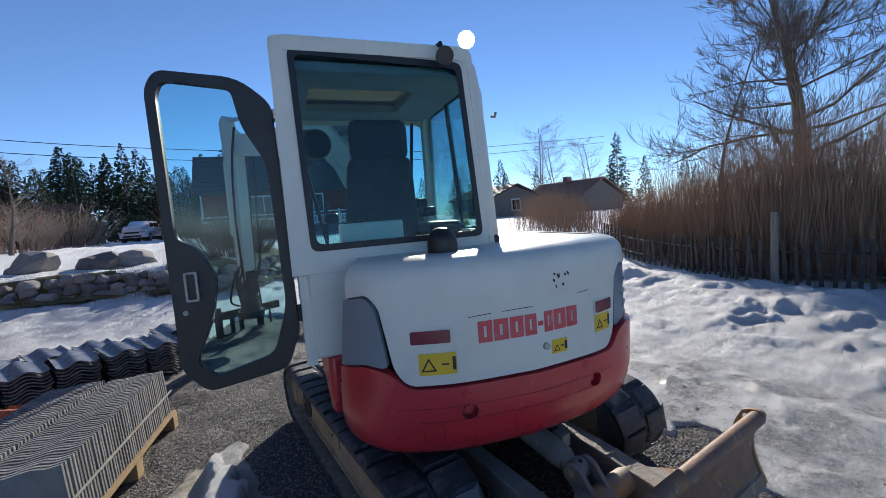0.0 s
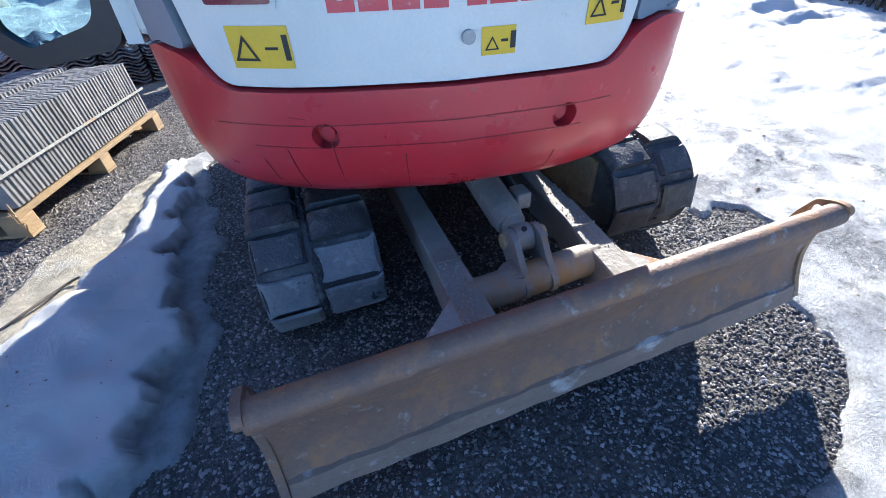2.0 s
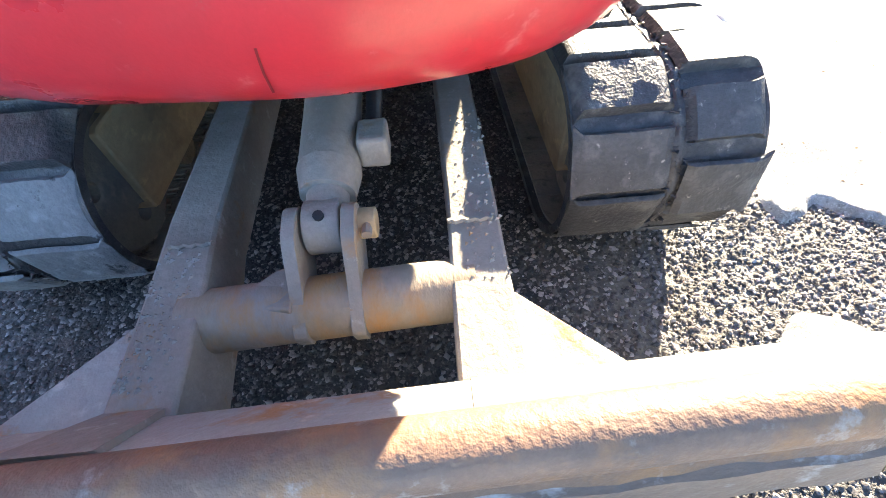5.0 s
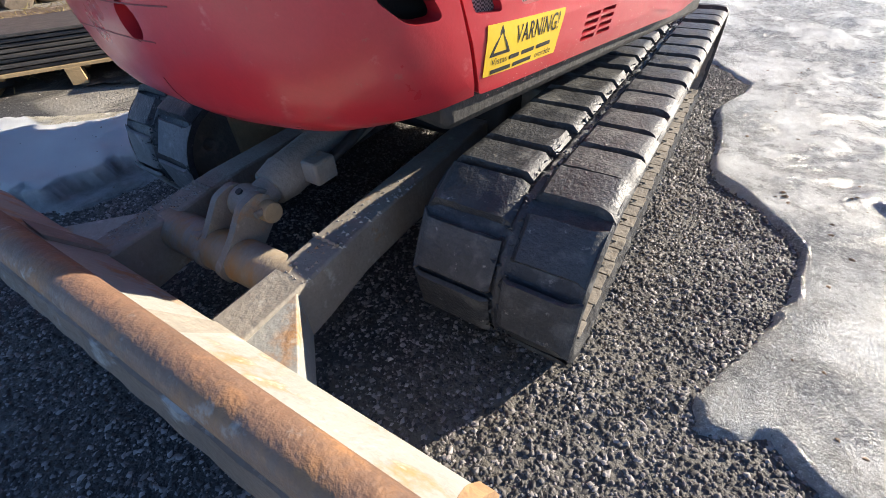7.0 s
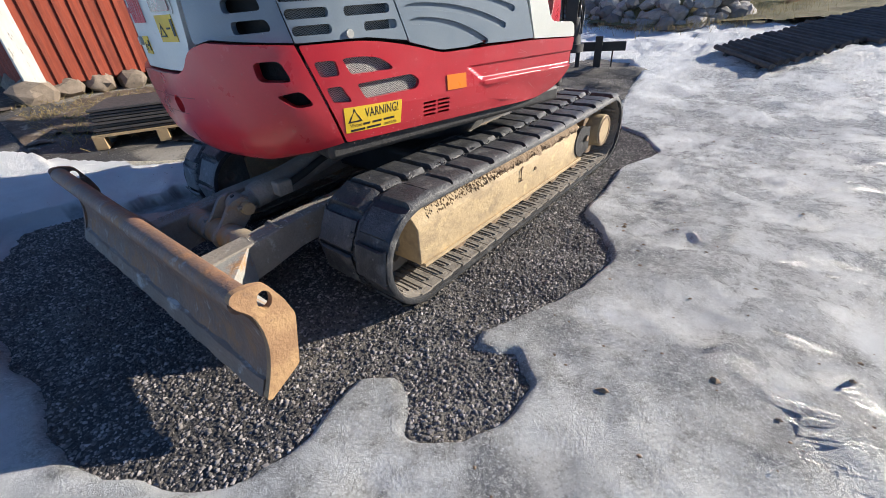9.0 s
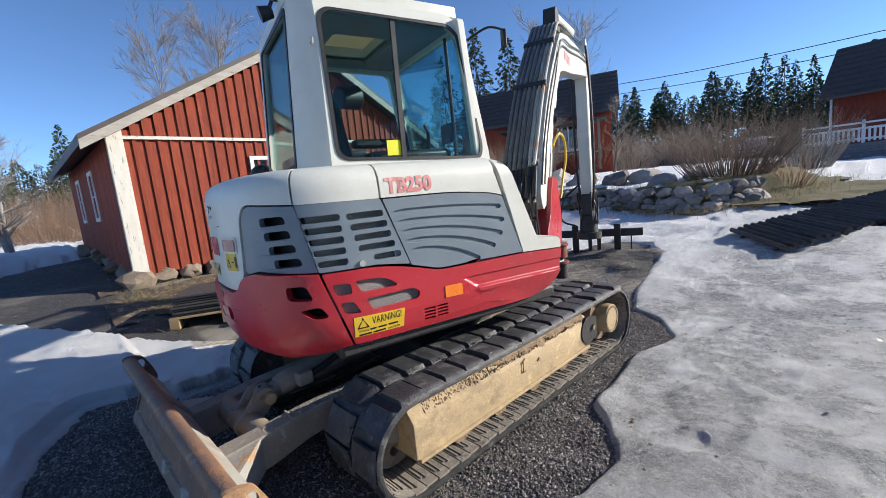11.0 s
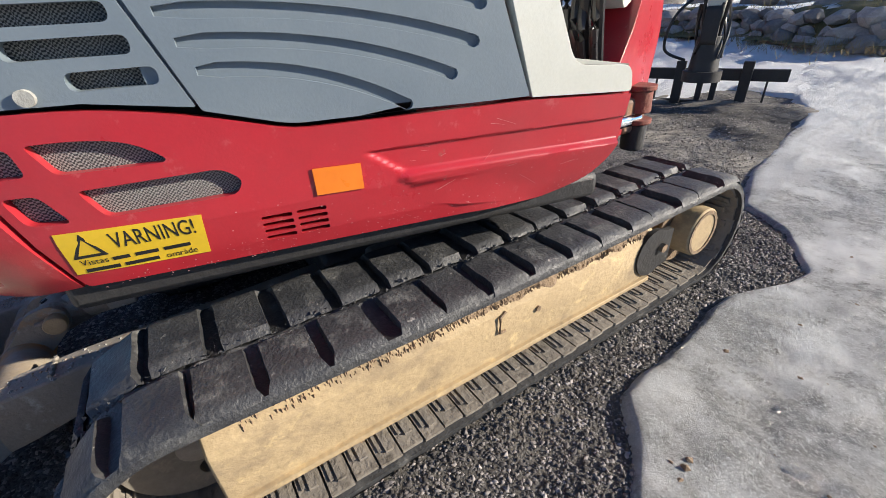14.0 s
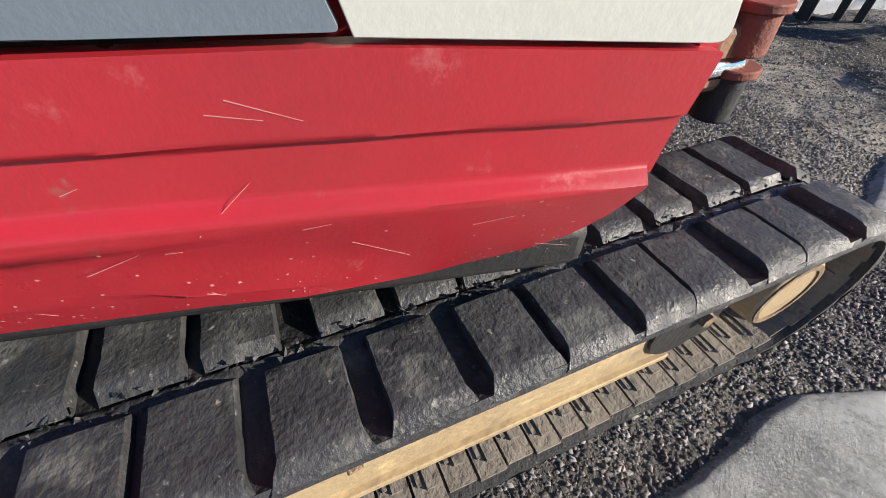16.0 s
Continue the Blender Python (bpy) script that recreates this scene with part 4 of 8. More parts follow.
# the tail's lettering is a brand: plain red shapes of its size
wide = [0.062, 0.066, 0.062, 0.055, 0.026, 0.046, 0.066, 0.060]
u0 = 0.0
for k, w in enumerate(wide):
    f = rear_fn(-0.262, 1.118, 0.003)
    if k == 4:
        poly = [(0, 0.034), (w, 0.034), (w, 0.054), (0, 0.054)]
        hole = []
    else:
        poly = [(0, 0), (w, 0), (w, 0.092), (0, 0.092)]
        hole = [[(w * 0.40, 0.022), (w * 0.60, 0.022), (w * 0.60, 0.070), (w * 0.40, 0.070)]]
    part("red_shape", plate([(a + u0, b) for a, b in poly], [[(a + u0, b) for a, b in h] for h in hole], 0.001, f, [("u", u0 + w / 2)]), REDPRINT, hood, "", TURN)
    u0 += w + 0.008
for x0, z0, w, lab in ((-0.535, 1.140, 0.165, "dark red reflector"), (0.355, 1.148, 0.125, "dark red reflector")):
    rear_plate("reflector_frame", x0 - 0.012, z0 - 0.010, w + 0.024, 0.075, WHITE, hood, "", 0.004, 0.012)
    rear_plate("reflector", x0, z0, w, 0.055, REFLECT, hood, lab, 0.009, 0.008)
for x0, z0, w, h, tw in ((-0.510, 1.005, 0.158, 0.092, 0.16), (0.350, 1.055, 0.118, 0.086, 0.1), (0.083, 1.010, 0.085, 0.062, 0.08)):
    st = rear_plate("warning_sticker", x0, z0, w, h, YELLOW, hood, "yellow warning sticker", 0.003)
    tr = w * 0.42
    f = rear_fn(x0 + 0.008, z0 + h * 0.18, 0.005)
    part("triangle", plate([(0, 0), (tr, 0), (tr / 2, tr * 0.86)], [[(tr * 0.16, tr * 0.09), (tr * 0.84, tr * 0.09), (tr / 2, tr * 0.68)]], 0.0008, f), INK, st, "", TURN)
    rear_plate("print_bar", x0 + w * 0.84, z0 + h * 0.2, 0.013, h * 0.6, INK, st, "", 0.005)
    rear_plate("print_bar", x0 + w * 0.56, z0 + h * 0.45, w * 0.2, 0.006, INK, st, "", 0.005)
p, n = round_house(s_at(0.05))
part("hood_lock", cylb(Vector((p.x, p.y, 1.055)) - n * 0.002, Vector((p.x, p.y, 1.055)) + n * 0.012, 0.016), WORN, hood, "round steel lock", TURN)
for x0, z0, w, sl in ((-0.30, 1.232, 0.10, 0.05), (-0.15, 1.238, 0.14, 0.02), (0.245, 1.262, 0.07, 0.05)):
    rear_plate("scratch", x0, z0, w, 0.0025, INK, hood, "", 0.0022, 0, sl)
for k in range(9):
    rear_plate("scuff", 0.10 + RND.uniform(0, 0.09), 1.30 + RND.uniform(0, 0.07), RND.uniform(0.005, 0.012), RND.uniform(0.008, 0.018), INK, hood, "", 0.0022, 0, RND.uniform(-1, 1))
# old runs and seams on the red tail
for x0, z0, z1, sl in ((-0.42, 0.66, 0.80, 0.10), (-0.30, 0.645, 0.83, 0.06), (-0.12, 0.64, 0.78, 0.0), (-0.50, 0.68, 0.76, 0.15), (0.30, 0.66, 0.73, -0.2), (0.12, 0.86, 0.868, 4.0), (-0.36, 0.885, 0.892, 6.0)):
    s0 = s_at(abs(x0)) if x0 > 0 else m_(s_at(abs(x0)))
    w = 0.0015
    zs = [z0 + (z1 - z0) * k / 4 for k in range(5)]
    pl = [(s0 + sl * (z - z0) - w, z) for z in zs] + [(s0 + sl * (z - z0) + w, z) for z in zs[::-1]]
    part("paint_run", plate(pl, (), 0.0008, lambda u, v, d: on_red(u, v, d + 0.0016)), DARKRED, counterweight, "", TURN)
for z0, xa, xb in ((0.868, -0.60, 0.46), (0.806, -0.52, 0.38)):
    sa_, sb_ = s_at(xb), m_(s_at(-xa))
    pl = [(sa_ + (sb_ - sa_) * k / 24, z0 - 0.0013) for k in range(25)] + [(sa_ + (sb_ - sa_) * k / 24, z0 + 0.0013 + 0.0006 * math.sin(k * 2.7)) for k in range(24, -1, -1)]
    part("pressed_seam", plate(pl, (), 0.0008, lambda u, v, d: on_red(u, v, d + 0.0014)), DARKRED, counterweight, "", TURN)
# exhaust boot on the hood
bm = tube(bmesh.new(), bend([(-0.27, -1.0, 1.47), (-0.27, -1.005, 1.54), (-0.27, -1.02, 1.60)], 4), [0.074] * 4 + [0.072, 0.068, 0.060, 0.046, 0.022], 16)
part("exhaust_boot", bm, BLACK, excavator, "black rubber exhaust boot", TURN)
# floor of the house and turntable
part("house_floor", boxb((-0.72, -0.95, 0.60), (0.76, 0.44, 0.68)), DARK, excavator, "", TURN, bevel=0.02)
# unseen slab under the house, added to keep sun off the right push arm
part("belly_pan", boxb((-0.50, -0.80, 0.545), (0.60, 0.30, 0.61)), DARK, excavator, "", TURN, bevel=0.02)
# unseen floor ahead of the cab, added for its shadow on the snow bank
part("cab_floor", boxb((-0.90, 0.42, 0.63), (0.12, 0.80, 0.74)), DARK, excavator, "", TURN, bevel=0.03)
part("turntable", cylb((0, 0, 0.44), (0, 0, 0.62), 0.42, seg=40), DARK, excavator, "dark turntable ring")
part("left_body", boxb((-0.84, -0.80, 0.70), (0.22, 0.44, 1.02)), RED, excavator, "", TURN, bevel=0.03)
part("cab_base", boxb((-0.90, -0.86, 1.02), (0.20, 0.44, 1.46)), WHITE, excavator, "", TURN, bevel=0.02)

# ---- cab ----
CAB_L, CAB_R = -0.94, 0.20


def rear_wall(u, v, d):
    return Vector((u, -0.86 + (v - 1.45) * 0.075 - d, v))


def right_wall(u, v, d):
    return Vector((CAB_R + d - (v - 1.45) * 0.045 - max(0, v - 2.35) * 0.15, u, v))


def left_wall(u, v, d):
    return Vector((CAB_L - d + max(0, v - 2.3) * 0.15, u, v))


cab = part("cab", plate(rpoly([(-0.965, 1.43), (0.065, 1.43), (0.025, 2.51), (-0.965, 2.55)], [0, 0, 0.04, 0.04]), [rpoly([(-0.862, 1.545), (0.014, 1.545), (-0.018, 2.455), (-0.878, 2.485)], 0.04)], 0.05, rear_wall),
           WHITE, excavator, "cream cab with tinted windows", TURN, 50, 0.006)
win_r = rpoly([(-0.655, 1.565), (0.375, 1.535), (0.395, 1.62), (0.285, 2.36), (0.22, 2.415), (-0.60, 2.42), (-0.655, 2.37)], [0.08, 0.06, 0.05, 0.07, 0.06, 0.06, 0.06], 5)
wall_r = rpoly([(-0.70, 1.44), (0.46, 1.44), (0.455, 1.56), (0.335, 2.40), (0.25, 2.49), (-0.665, 2.50)], [0, 0, 0.05, 0.09, 0.05, 0.02], 5)
part("side_wall", plate(wall_r, [win_r], 0.05, right_wall, [("v", 2.35), ("v", 2.42)]), WHITE, cab, "", TURN, 50, 0.006)
door_hole = rpoly([(-0.60, 1.06), (0.30, 1.06), (0.37, 1.55), (0.26, 2.38), (-0.60, 2.40)], 0.06, 5)
part("side_wall", plate(rpoly([(-0.86, 1.0), (0.40, 1.0), (0.455, 1.5), (0.335, 2.40), (0.25, 2.49), (-0.78, 2.50)], [0, 0, 0.05, 0.09, 0.05, 0.02], 5), [door_hole], 0.05, left_wall, [("v", 2.35), ("v", 2.42)]),
     WHITE, cab, "", TURN, 50, 0.006)
# rounded corner pillars between the walls
for xa, xb in ((0.065, 0.20), (-0.965, -0.94)):
    bm = bmesh.new()
    pts = []
    for v in (1.43, 1.8, 2.1, 2.3, 2.40, 2.48):
        a = rear_wall(xa - (max(0, v - 1.43) * 0.037 if xb > 0 else 0), v, 0)
        b = (right_wall if xb > 0 else left_wall)(-0.70 + (v - 1.43) * 0.034 if xb > 0 else -0.84 + (v - 1.43) * 0.075, v, 0)
        mid = Vector((b.x, a.y, v)).lerp((a + b) / 2, 0.6 if xb > 0 else 0.35)
        pts.append([bm.verts.new(a * (1 - f) ** 2 + mid * 2 * f * (1 - f) + b * f * f) for f in (0, 0.17, 0.33, 0.5, 0.67, 0.83, 1)])
    for r0, r1 in zip(pts, pts[1:]):
        for k in range(6):
            bm.faces.new((r0[k], r0[k + 1], r1[k + 1], r1[k]))
    part("corner_pillar", bm, WHITE, cab, "", TURN, 60)
hatch = rrect(-0.78, -0.45, -0.18, 0.0, 0.03)
bm = plate(rpoly([(-0.93, -0.79), (0.03, -0.79), (0.13, -0.66), (0.13, 0.34), (-0.93, 0.34)], 0.06), [hatch], 0.07, lambda u, v, d: Vector((u, v, 2.548 + d)))
rf_ = part("roof", bm, WHITE, cab, "", TURN, bevel=0.03)
# front frame, glass and seals
part("front_frame", plate(rpoly([(-0.90, 1.02), (0.19, 1.02), (0.19, 2.46), (-0.90, 2.46)], 0.03), [rrect(-0.83, 1.12, 0.12, 2.38, 0.06)], 0.05,
                          lambda u, v, d: Vector((u, 0.44 - max(0, v - 1.5) * 0.115 + d, v))), WHITE, cab, "", TURN, 50, 0.006)


def pane(poly, fn, name="window", depth=0.02):
    w = part(name, plate(poly, (), 0.006, lambda u, v, d: fn(u, v, d - depth)), GLASS, cab, "tinted safety glass", TURN)
    w.visible_shadow = False
    return w


def grow(poly, k):
    c = Vector((sum(p[0] for p in poly) / len(poly), sum(p[1] for p in poly) / len(poly)))
    out = []
    for p in poly:
        d = Vector(p) - c
        out.append(tuple(c + d * (1 + k / d.length)))
    return out


rear_hole = rpoly([(-0.862, 1.545), (0.014, 1.545), (-0.018, 2.455), (-0.878, 2.485)], 0.04)
w = pane(grow(rear_hole, 0.01), rear_wall)
part("seal", plate(grow(rear_hole, 0.012), [grow(rear_hole, -0.030)], 0.008, lambda u, v, d: rear_wall(u, v, d + 0.006)), BLACK, w, "black rubber seal", TURN)
w = pane(grow(win_r, 0.01), right_wall)
part("seal", plate(grow(win_r, 0.010), [grow(win_r, -0.016)], 0.008, lambda u, v, d: right_wall(u, v, d + 0.006)), BLACK, w, "black rubber seal", TURN)
part("window_bar", plate([(-0.235, 1.555), (-0.205, 1.555), (-0.165, 2.415), (-0.195, 2.415)], (), 0.02, lambda u, v, d: right_wall(u, v, d - 0.004)), BLACK, w, "", TURN)
part("sticker", plate([(-0.330, 1.578), (-0.236, 1.578), (-0.232, 1.672), (-0.326, 1.672)], (), 0.002, lambda u, v, d: right_wall(u, v, d - 0.015)), LABELY, w, "bright yellow sticker", TURN)
w = pane(rrect(-0.835, 1.115, 0.125, 2.385, 0.06), lambda u, v, d: Vector((u, 0.44 - max(0, v - 1.5) * 0.115 + d, v)))
# door, swung open square to the cab on its rear hinge
door_m = TURN @ pose(-0.96, -0.74, 0, 0, 0, 180 - 9) @ Matrix.Diagonal((0.955, 1, 1, 1)) @ pose(0, 0, -0.012)
d_out = rpoly([(0.0, 1.16), (0.07, 0.98), (0.46, 0.915), (0.57, 1.03), (0.575, 2.34), (0.52, 2.42), (0.16, 2.38), (0.02, 2.26)], [0.03, 0.05, 0.05, 0.05, 0.05, 0.06, 0.08, 0.05], 4)
d_hole = rpoly([(0.13, 1.06), (0.42, 0.985), (0.50, 1.06), (0.40, 1.27), (0.36, 1.46), (0.43, 1.60), (0.525, 1.66), (0.53, 2.31), (0.50, 2.37), (0.20, 2.33), (0.17, 2.16), (0.07, 1.98), (0.05, 1.30)],
               [0.06, 0.04, 0.04, 0.05, 0.05, 0.05, 0.03, 0.03, 0.04, 0.04, 0.05, 0.05, 0.06], 4)
door = part("cab_door", plate(d_out, [d_hole], 0.035, lambda u, v, d: Vector((u, d, v))), BLACK, cab, "black open cab door with tinted glass", door_m, 50, 0.006)
w = part("door_glass", plate(grow(d_hole, 0.012), (), 0.006, lambda u, v, d: Vector((u, d - 0.015, v))), GLASS, door, "tinted door glass", door_m)
w.visible_shadow = False
part("door_latch", plate(rrect(0.445, 1.36, 0.505, 1.50, 0.01), [rrect(0.455, 1.37, 0.495, 1.49, 0.008)], 0.01, lambda u, v, d: Vector((u, d + 0.012, v))), WORN, door, "steel door latch", door_m)
part("door_lock", cylb((0.515, -0.005, 1.31), (0.515, 0.012, 1.31), 0.012), WORN, door, "", door_m)
for z in (1.25, 2.10):
    part("hinge", cylb((-0.015, 0.0, z - 0.04), (-0.015, 0.0, z + 0.04), 0.016, seg=12), BLACK, door, "", door_m)
# seat and controls
seat = part("seat", boxb((-0.62, -0.42, 1.38), (-0.14, 0.04, 1.52)), SEATM, cab, "dark fabric operator's seat", TURN, bevel=0.05)
bm = boxb((-0.66, -0.52, 1.50), (-0.21, -0.38, 2.02))
for v in bm.verts:
    v.co.x = -0.435 + (v.co.x + 0.435) * (1.0 if v.co.z < 1.8 else 0.80)
    v.co.y -= (v.co.z - 1.5) * 0.12
part("backrest", bm, SEATM, seat, "", TURN, bevel=0.05)
part("headrest", boxb((-0.60, -0.58, 2.00), (-0.27, -0.47, 2.22)), SEATM, seat, "", TURN, bevel=0.04)
part("armrest", boxb((-0.16, -0.44, 1.66), (-0.08, -0.10, 1.72)), BLACK, seat, "", TURN, bevel=0.02)
part("armrest", boxb((-0.76, -0.44, 1.66), (-0.68, -0.10, 1.72)), BLACK, seat, "", TURN, bevel=0.02)
part("speaker", cylb((-0.80, -0.10, 2.16), (-0.74, -0.28, 2.14), 0.10, 0.085, 20), BLACK, cab, "round dark speaker under the roof", TURN, 40, 0.015)
for a_, b_ in (((-0.70, 0.30, 1.5), (-0.86, 0.30, 2.40)), ((-0.05, 0.34, 1.45), (0.02, 0.28, 2.38))):
    part("inner_bar", tube(bmesh.new(), [a_, b_], 0.014, 8), BLACK, cab, "", TURN)
part("monitor", boxb((-0.06, 0.22, 1.66), (0.08, 0.26, 1.80)), BLACK, cab, "", TURN, bevel=0.012)
part("lever", tube(bmesh.new(), [(-0.72, 0.08, 1.55), (-0.71, 0.10, 1.72), (-0.70, 0.09, 1.80)], 0.014), BLACK, cab, "", TURN)
part("rear_shelf", boxb((-0.86, -0.83, 1.44), (0.14, -0.60, 1.53)), BLACK, cab, "", TURN, bevel=0.01)
part("console", boxb((-0.12, -0.40, 1.30), (0.10, 0.20, 1.62)), BLACK, cab, "", TURN, bevel=0.03)
part("lever", tube(bmesh.new(), [(-0.02, 0.08, 1.60), (-0.03, 0.10, 1.74), (-0.05, 0.09, 1.80)], 0.014), BLACK, cab, "", TURN)
part("grab_rail", tube(bmesh.new(), bend([(-0.86, 0.30, 1.5), (-0.84, 0.26, 1.72), (-0.84, 0.16, 1.76), (-0.84, 0.10, 1.5)], 4), 0.012), CHROME, cab, "", TURN)
hp = part("roof_hatch", plate(grow(hatch, 0.01), (), 0.006, lambda u, v, d: Vector((u, v, 2.552 + d))), HATCH, rf_, "translucent beige roof hatch", TURN)
part("roof_lining", plate([(-0.86, -0.74), (0.06, -0.74), (0.12, -0.62), (0.12, 0.28), (-0.86, 0.28)], [hatch], 0.05, lambda u, v, d: Vector((u, v, 2.455 + d))), GREY, cab, "", TURN, bevel=0.01)
# lamp and mirror outside
lamp = part("work_lamp", cylb((-0.13, -0.83, 2.475), (-0.14, -0.90, 2.455), 0.034, 0.045, 16), BLACK, cab, "black work lamp", TURN)
part("lamp_bracket", tube(bmesh.new(), [(-0.13, -0.85, 2.48), (-0.13, -0.82, 2.545), (-0.13, -0.74, 2.552)], 0.012), BLACK, cab, "", TURN)
part("hook", tube(bmesh.new(), [(0.19, -0.72, 2.20), (0.215, -0.72, 2.20), (0.22, -0.72, 2.225)], 0.008), WORN, cab, "", TURN)
mirror = part("mirror_arm", tube(bmesh.new(), bend([(0.14, 0.34, 2.31), (0.19, 0.40, 2.35), (0.24, 0.50, 2.40), (0.27, 0.60, 2.385)], 4), 0.008), BLACK, cab, "", TURN)
part("mirror", boxb((0.245, 0.59, 2.26), (0.295, 0.62, 2.39)), BLACK, mirror, "black rear-view mirror", TURN, bevel=0.015)
part("rear_box", boxb((-0.72, -0.79, 1.535), (-0.40, -0.70, 1.655)), WHITE, cab, "white box on the shelf behind the seat", TURN, bevel=0.008)

# ---- undercarriage ----
R_BELT, YR, YF, ZC = 0.222, -0.965, 0.975, 0.252
FLAT = YF - YR
LOOP = 2 * FLAT + 2 * math.pi * R_BELT


def belt(s, lift=0.0):
    """A place on the belt's loop (y, z) and its outward normal."""
    s %= LOOP
    if s < FLAT:
        sag = 0.010 * math.sin(math.pi * s / FLAT)
        return (YR + s, ZC + R_BELT + lift - sag), (0.0, 1.0)
    s -= FLAT
    if s < math.pi * R_BELT:
        a = math.pi / 2 - s / R_BELT
        return (YF + (R_BELT + lift) * math.cos(a), ZC + (R_BELT + lift) * math.sin(a)), (math.cos(a), math.sin(a))
    s -= math.pi * R_BELT
    if s < FLAT:
        return (YF - s, ZC - R_BELT - lift), (0.0, -1.0)
    s -= FLAT
    a = -math.pi / 2 - s / R_BELT
    return (YR + (R_BELT + lift) * math.cos(a), ZC + (R_BELT + lift) * math.sin(a)), (math.cos(a), math.sin(a))


LUGS = 37
for side in (-1, 1):
    X0, X1 = 0.50, 0.915
    # belt with a worn, uneven outer rim
    bm = bmesh.new()
    rows = []
    for i in range(222):
        s = LOOP * i / 222
        row = []
        for x, lift in ((X0, -0.016), (X0, 0.006), (0.52, 0.0), (0.712, 0.0), (0.72, 0.009 + 0.003 * math.sin(i * 2.3)), (0.733, 0.008 + 0.003 * math.sin(i * 1.9)), (0.742, 0.0), (0.892, 0.0), (X1 - 0.006, 0.010), (X1 + 0.002 * math.sin(i * 1.7), 0.002), (X1, -0.016)):
            (y, z), _ = belt(s, lift)
            row.append(bm.verts.new((side * x, y, z)))
        rows.append(row)
    for i in range(222):
        a, b = rows[i - 1], rows[i]
        for k in range(11):
            bm.faces.new((a[k], a[(k + 1) % 11], b[(k + 1) % 11], b[k]))
    track = part("rubber_track", bm, RUBBER, excavator, "worn black rubber crawler track", None, 50)
    # worn rubber pads: a few shapes for each row, shared along the belt
    meshes, scuffed = [], []
    for xa, xb in ((0.502, 0.712), (0.738, 0.914)):
        shapes, low = [], []
        for var in range(4):
            nx, ny = 12, 11
            off = Vector((var * 3.7, xa * 11, side * 2.0))
            lb = bmesh.new()
            grid = []
            for a in range(nx + 1):
                u = a / nx
                x = xa + (xb - xa) * u
                rim = max(0.0, (u - 0.80) / 0.20) if xb > 0.9 else max(0.0, (0.10 - u) / 0.10)
                half = 0.0555 + 0.0150 * rim ** 1.5
                row_ = []
                for b in range(ny + 1):
                    v = (-1, -0.985, -0.95, -0.80, -0.5, -0.15, 0.15, 0.5, 0.80, 0.95, 0.985, 1)[b]
                    y = v * half + 0.0022 * noise.noise(Vector((x * 40, v, 0)) + off)
                    e = min((1 - abs(v)) / 0.05, 1.0)
                    h = (0.0265 - 0.010 * rim) * (1 - (1 - e) ** 2.5)
                    h *= min(1.0, 0.30 + min(u, 1 - u) / (0.05 + 0.03 * noise.noise(Vector((v * 5, 2, 7)) + off)))
                    h += 0.0022 * noise.noise(Vector((x * 26, y * 26, 3)) + off) + 0.0010 * noise.noise(Vector((x * 70, y * 70, 5)) + off) - 0.0012 * abs(v)
                    row_.append(lb.verts.new((x, y, h if e > 0 else -0.004)))
                grid.append(row_)
            for a in range(nx):
                for b in range(ny):
                    lb.faces.new((grid[a][b], grid[a + 1][b], grid[a + 1][b + 1], grid[a][b + 1]))
            if side < 0:
                lb.transform(Matrix.Diagonal((-1, 1, 1, 1)))
            bmesh.ops.recalc_face_normals(lb, faces=lb.faces)
            me = bpy.data.meshes.new("lug")
            lb.to_mesh(me)
            lb.free()
            if me.polygons[len(me.polygons) // 2].normal.z < 0:
                me.flip_normals()
            me.materials.append(RUBBER)
            me.polygons.foreach_set("use_smooth", [True] * len(me.polygons))
            me.set_sharp_from_angle(angle=radians(50))
            shapes.append(me)
            sm_ = me.copy()
            sm_.name = "lug"
            sm_.materials[0] = WORNRUBBER if side < 0 else RUBBER
            for v in sm_.vertices:
                v.co.z *= 0.42
                v.co.y *= 1.16
            low.append(sm_)
        meshes.append(shapes)
        scuffed.append(low)
    for i in range(LUGS):
        for row, me in enumerate(meshes):
            (y, z), (ny, nz) = belt(LOOP * (i + 0.5 * row + 0.30) / LUGS)
            lug = new("lug", me[(i * 5 + row) % 4])
            lug.parent = track
            if y < -1.02 and z < 0.40:
                lug.data = scuffed[row][(i * 3 + row) % 4]
            lug.matrix_basis = pose(RND.uniform(-0.002, 0.002), y, z, -math.degrees(math.atan2(ny, nz)), 0, RND.uniform(-1.2, 1.2))
    # ragged rubber along the middle groove
    gv, gf = [], []
    for i in range(1300):
        s = LOOP * RND.random()
        (y, z), (ny, nz) = belt(s, RND.uniform(0.0, 0.020))
        x, r = side * RND.uniform(0.704, 0.746), RND.uniform(0.003, 0.010)
        k = len(gv)
        for _ in range(4):
            gv.append((x + RND.uniform(-r, r), y + RND.uniform(-r, r), z + RND.uniform(-r, r) * 0.8))
        gf += [(k, k + 1, k + 2), (k, k + 2, k + 3), (k, k + 3, k + 1), (k + 1, k + 3, k + 2)]
    raw("torn_rubber", gv, gf, RUBBER, track)["kind"] = "stuff"
    # steel cores on the belt's inside, seen along the lower run
    bm = bmesh.new()
    for i in range(LUGS * 2):
        (y, z), (ny, nz) = belt(LOOP * (i + 0.5) / (LUGS * 2), -0.016)
        m = pose(0, y, z, -math.degrees(math.atan2(ny, nz)), 0, 0)
        box(bm, (side * 0.52, -0.0325, -0.010), (side * (0.900 - 0.006 * (i % 2)), 0.0325, 0.004), m)
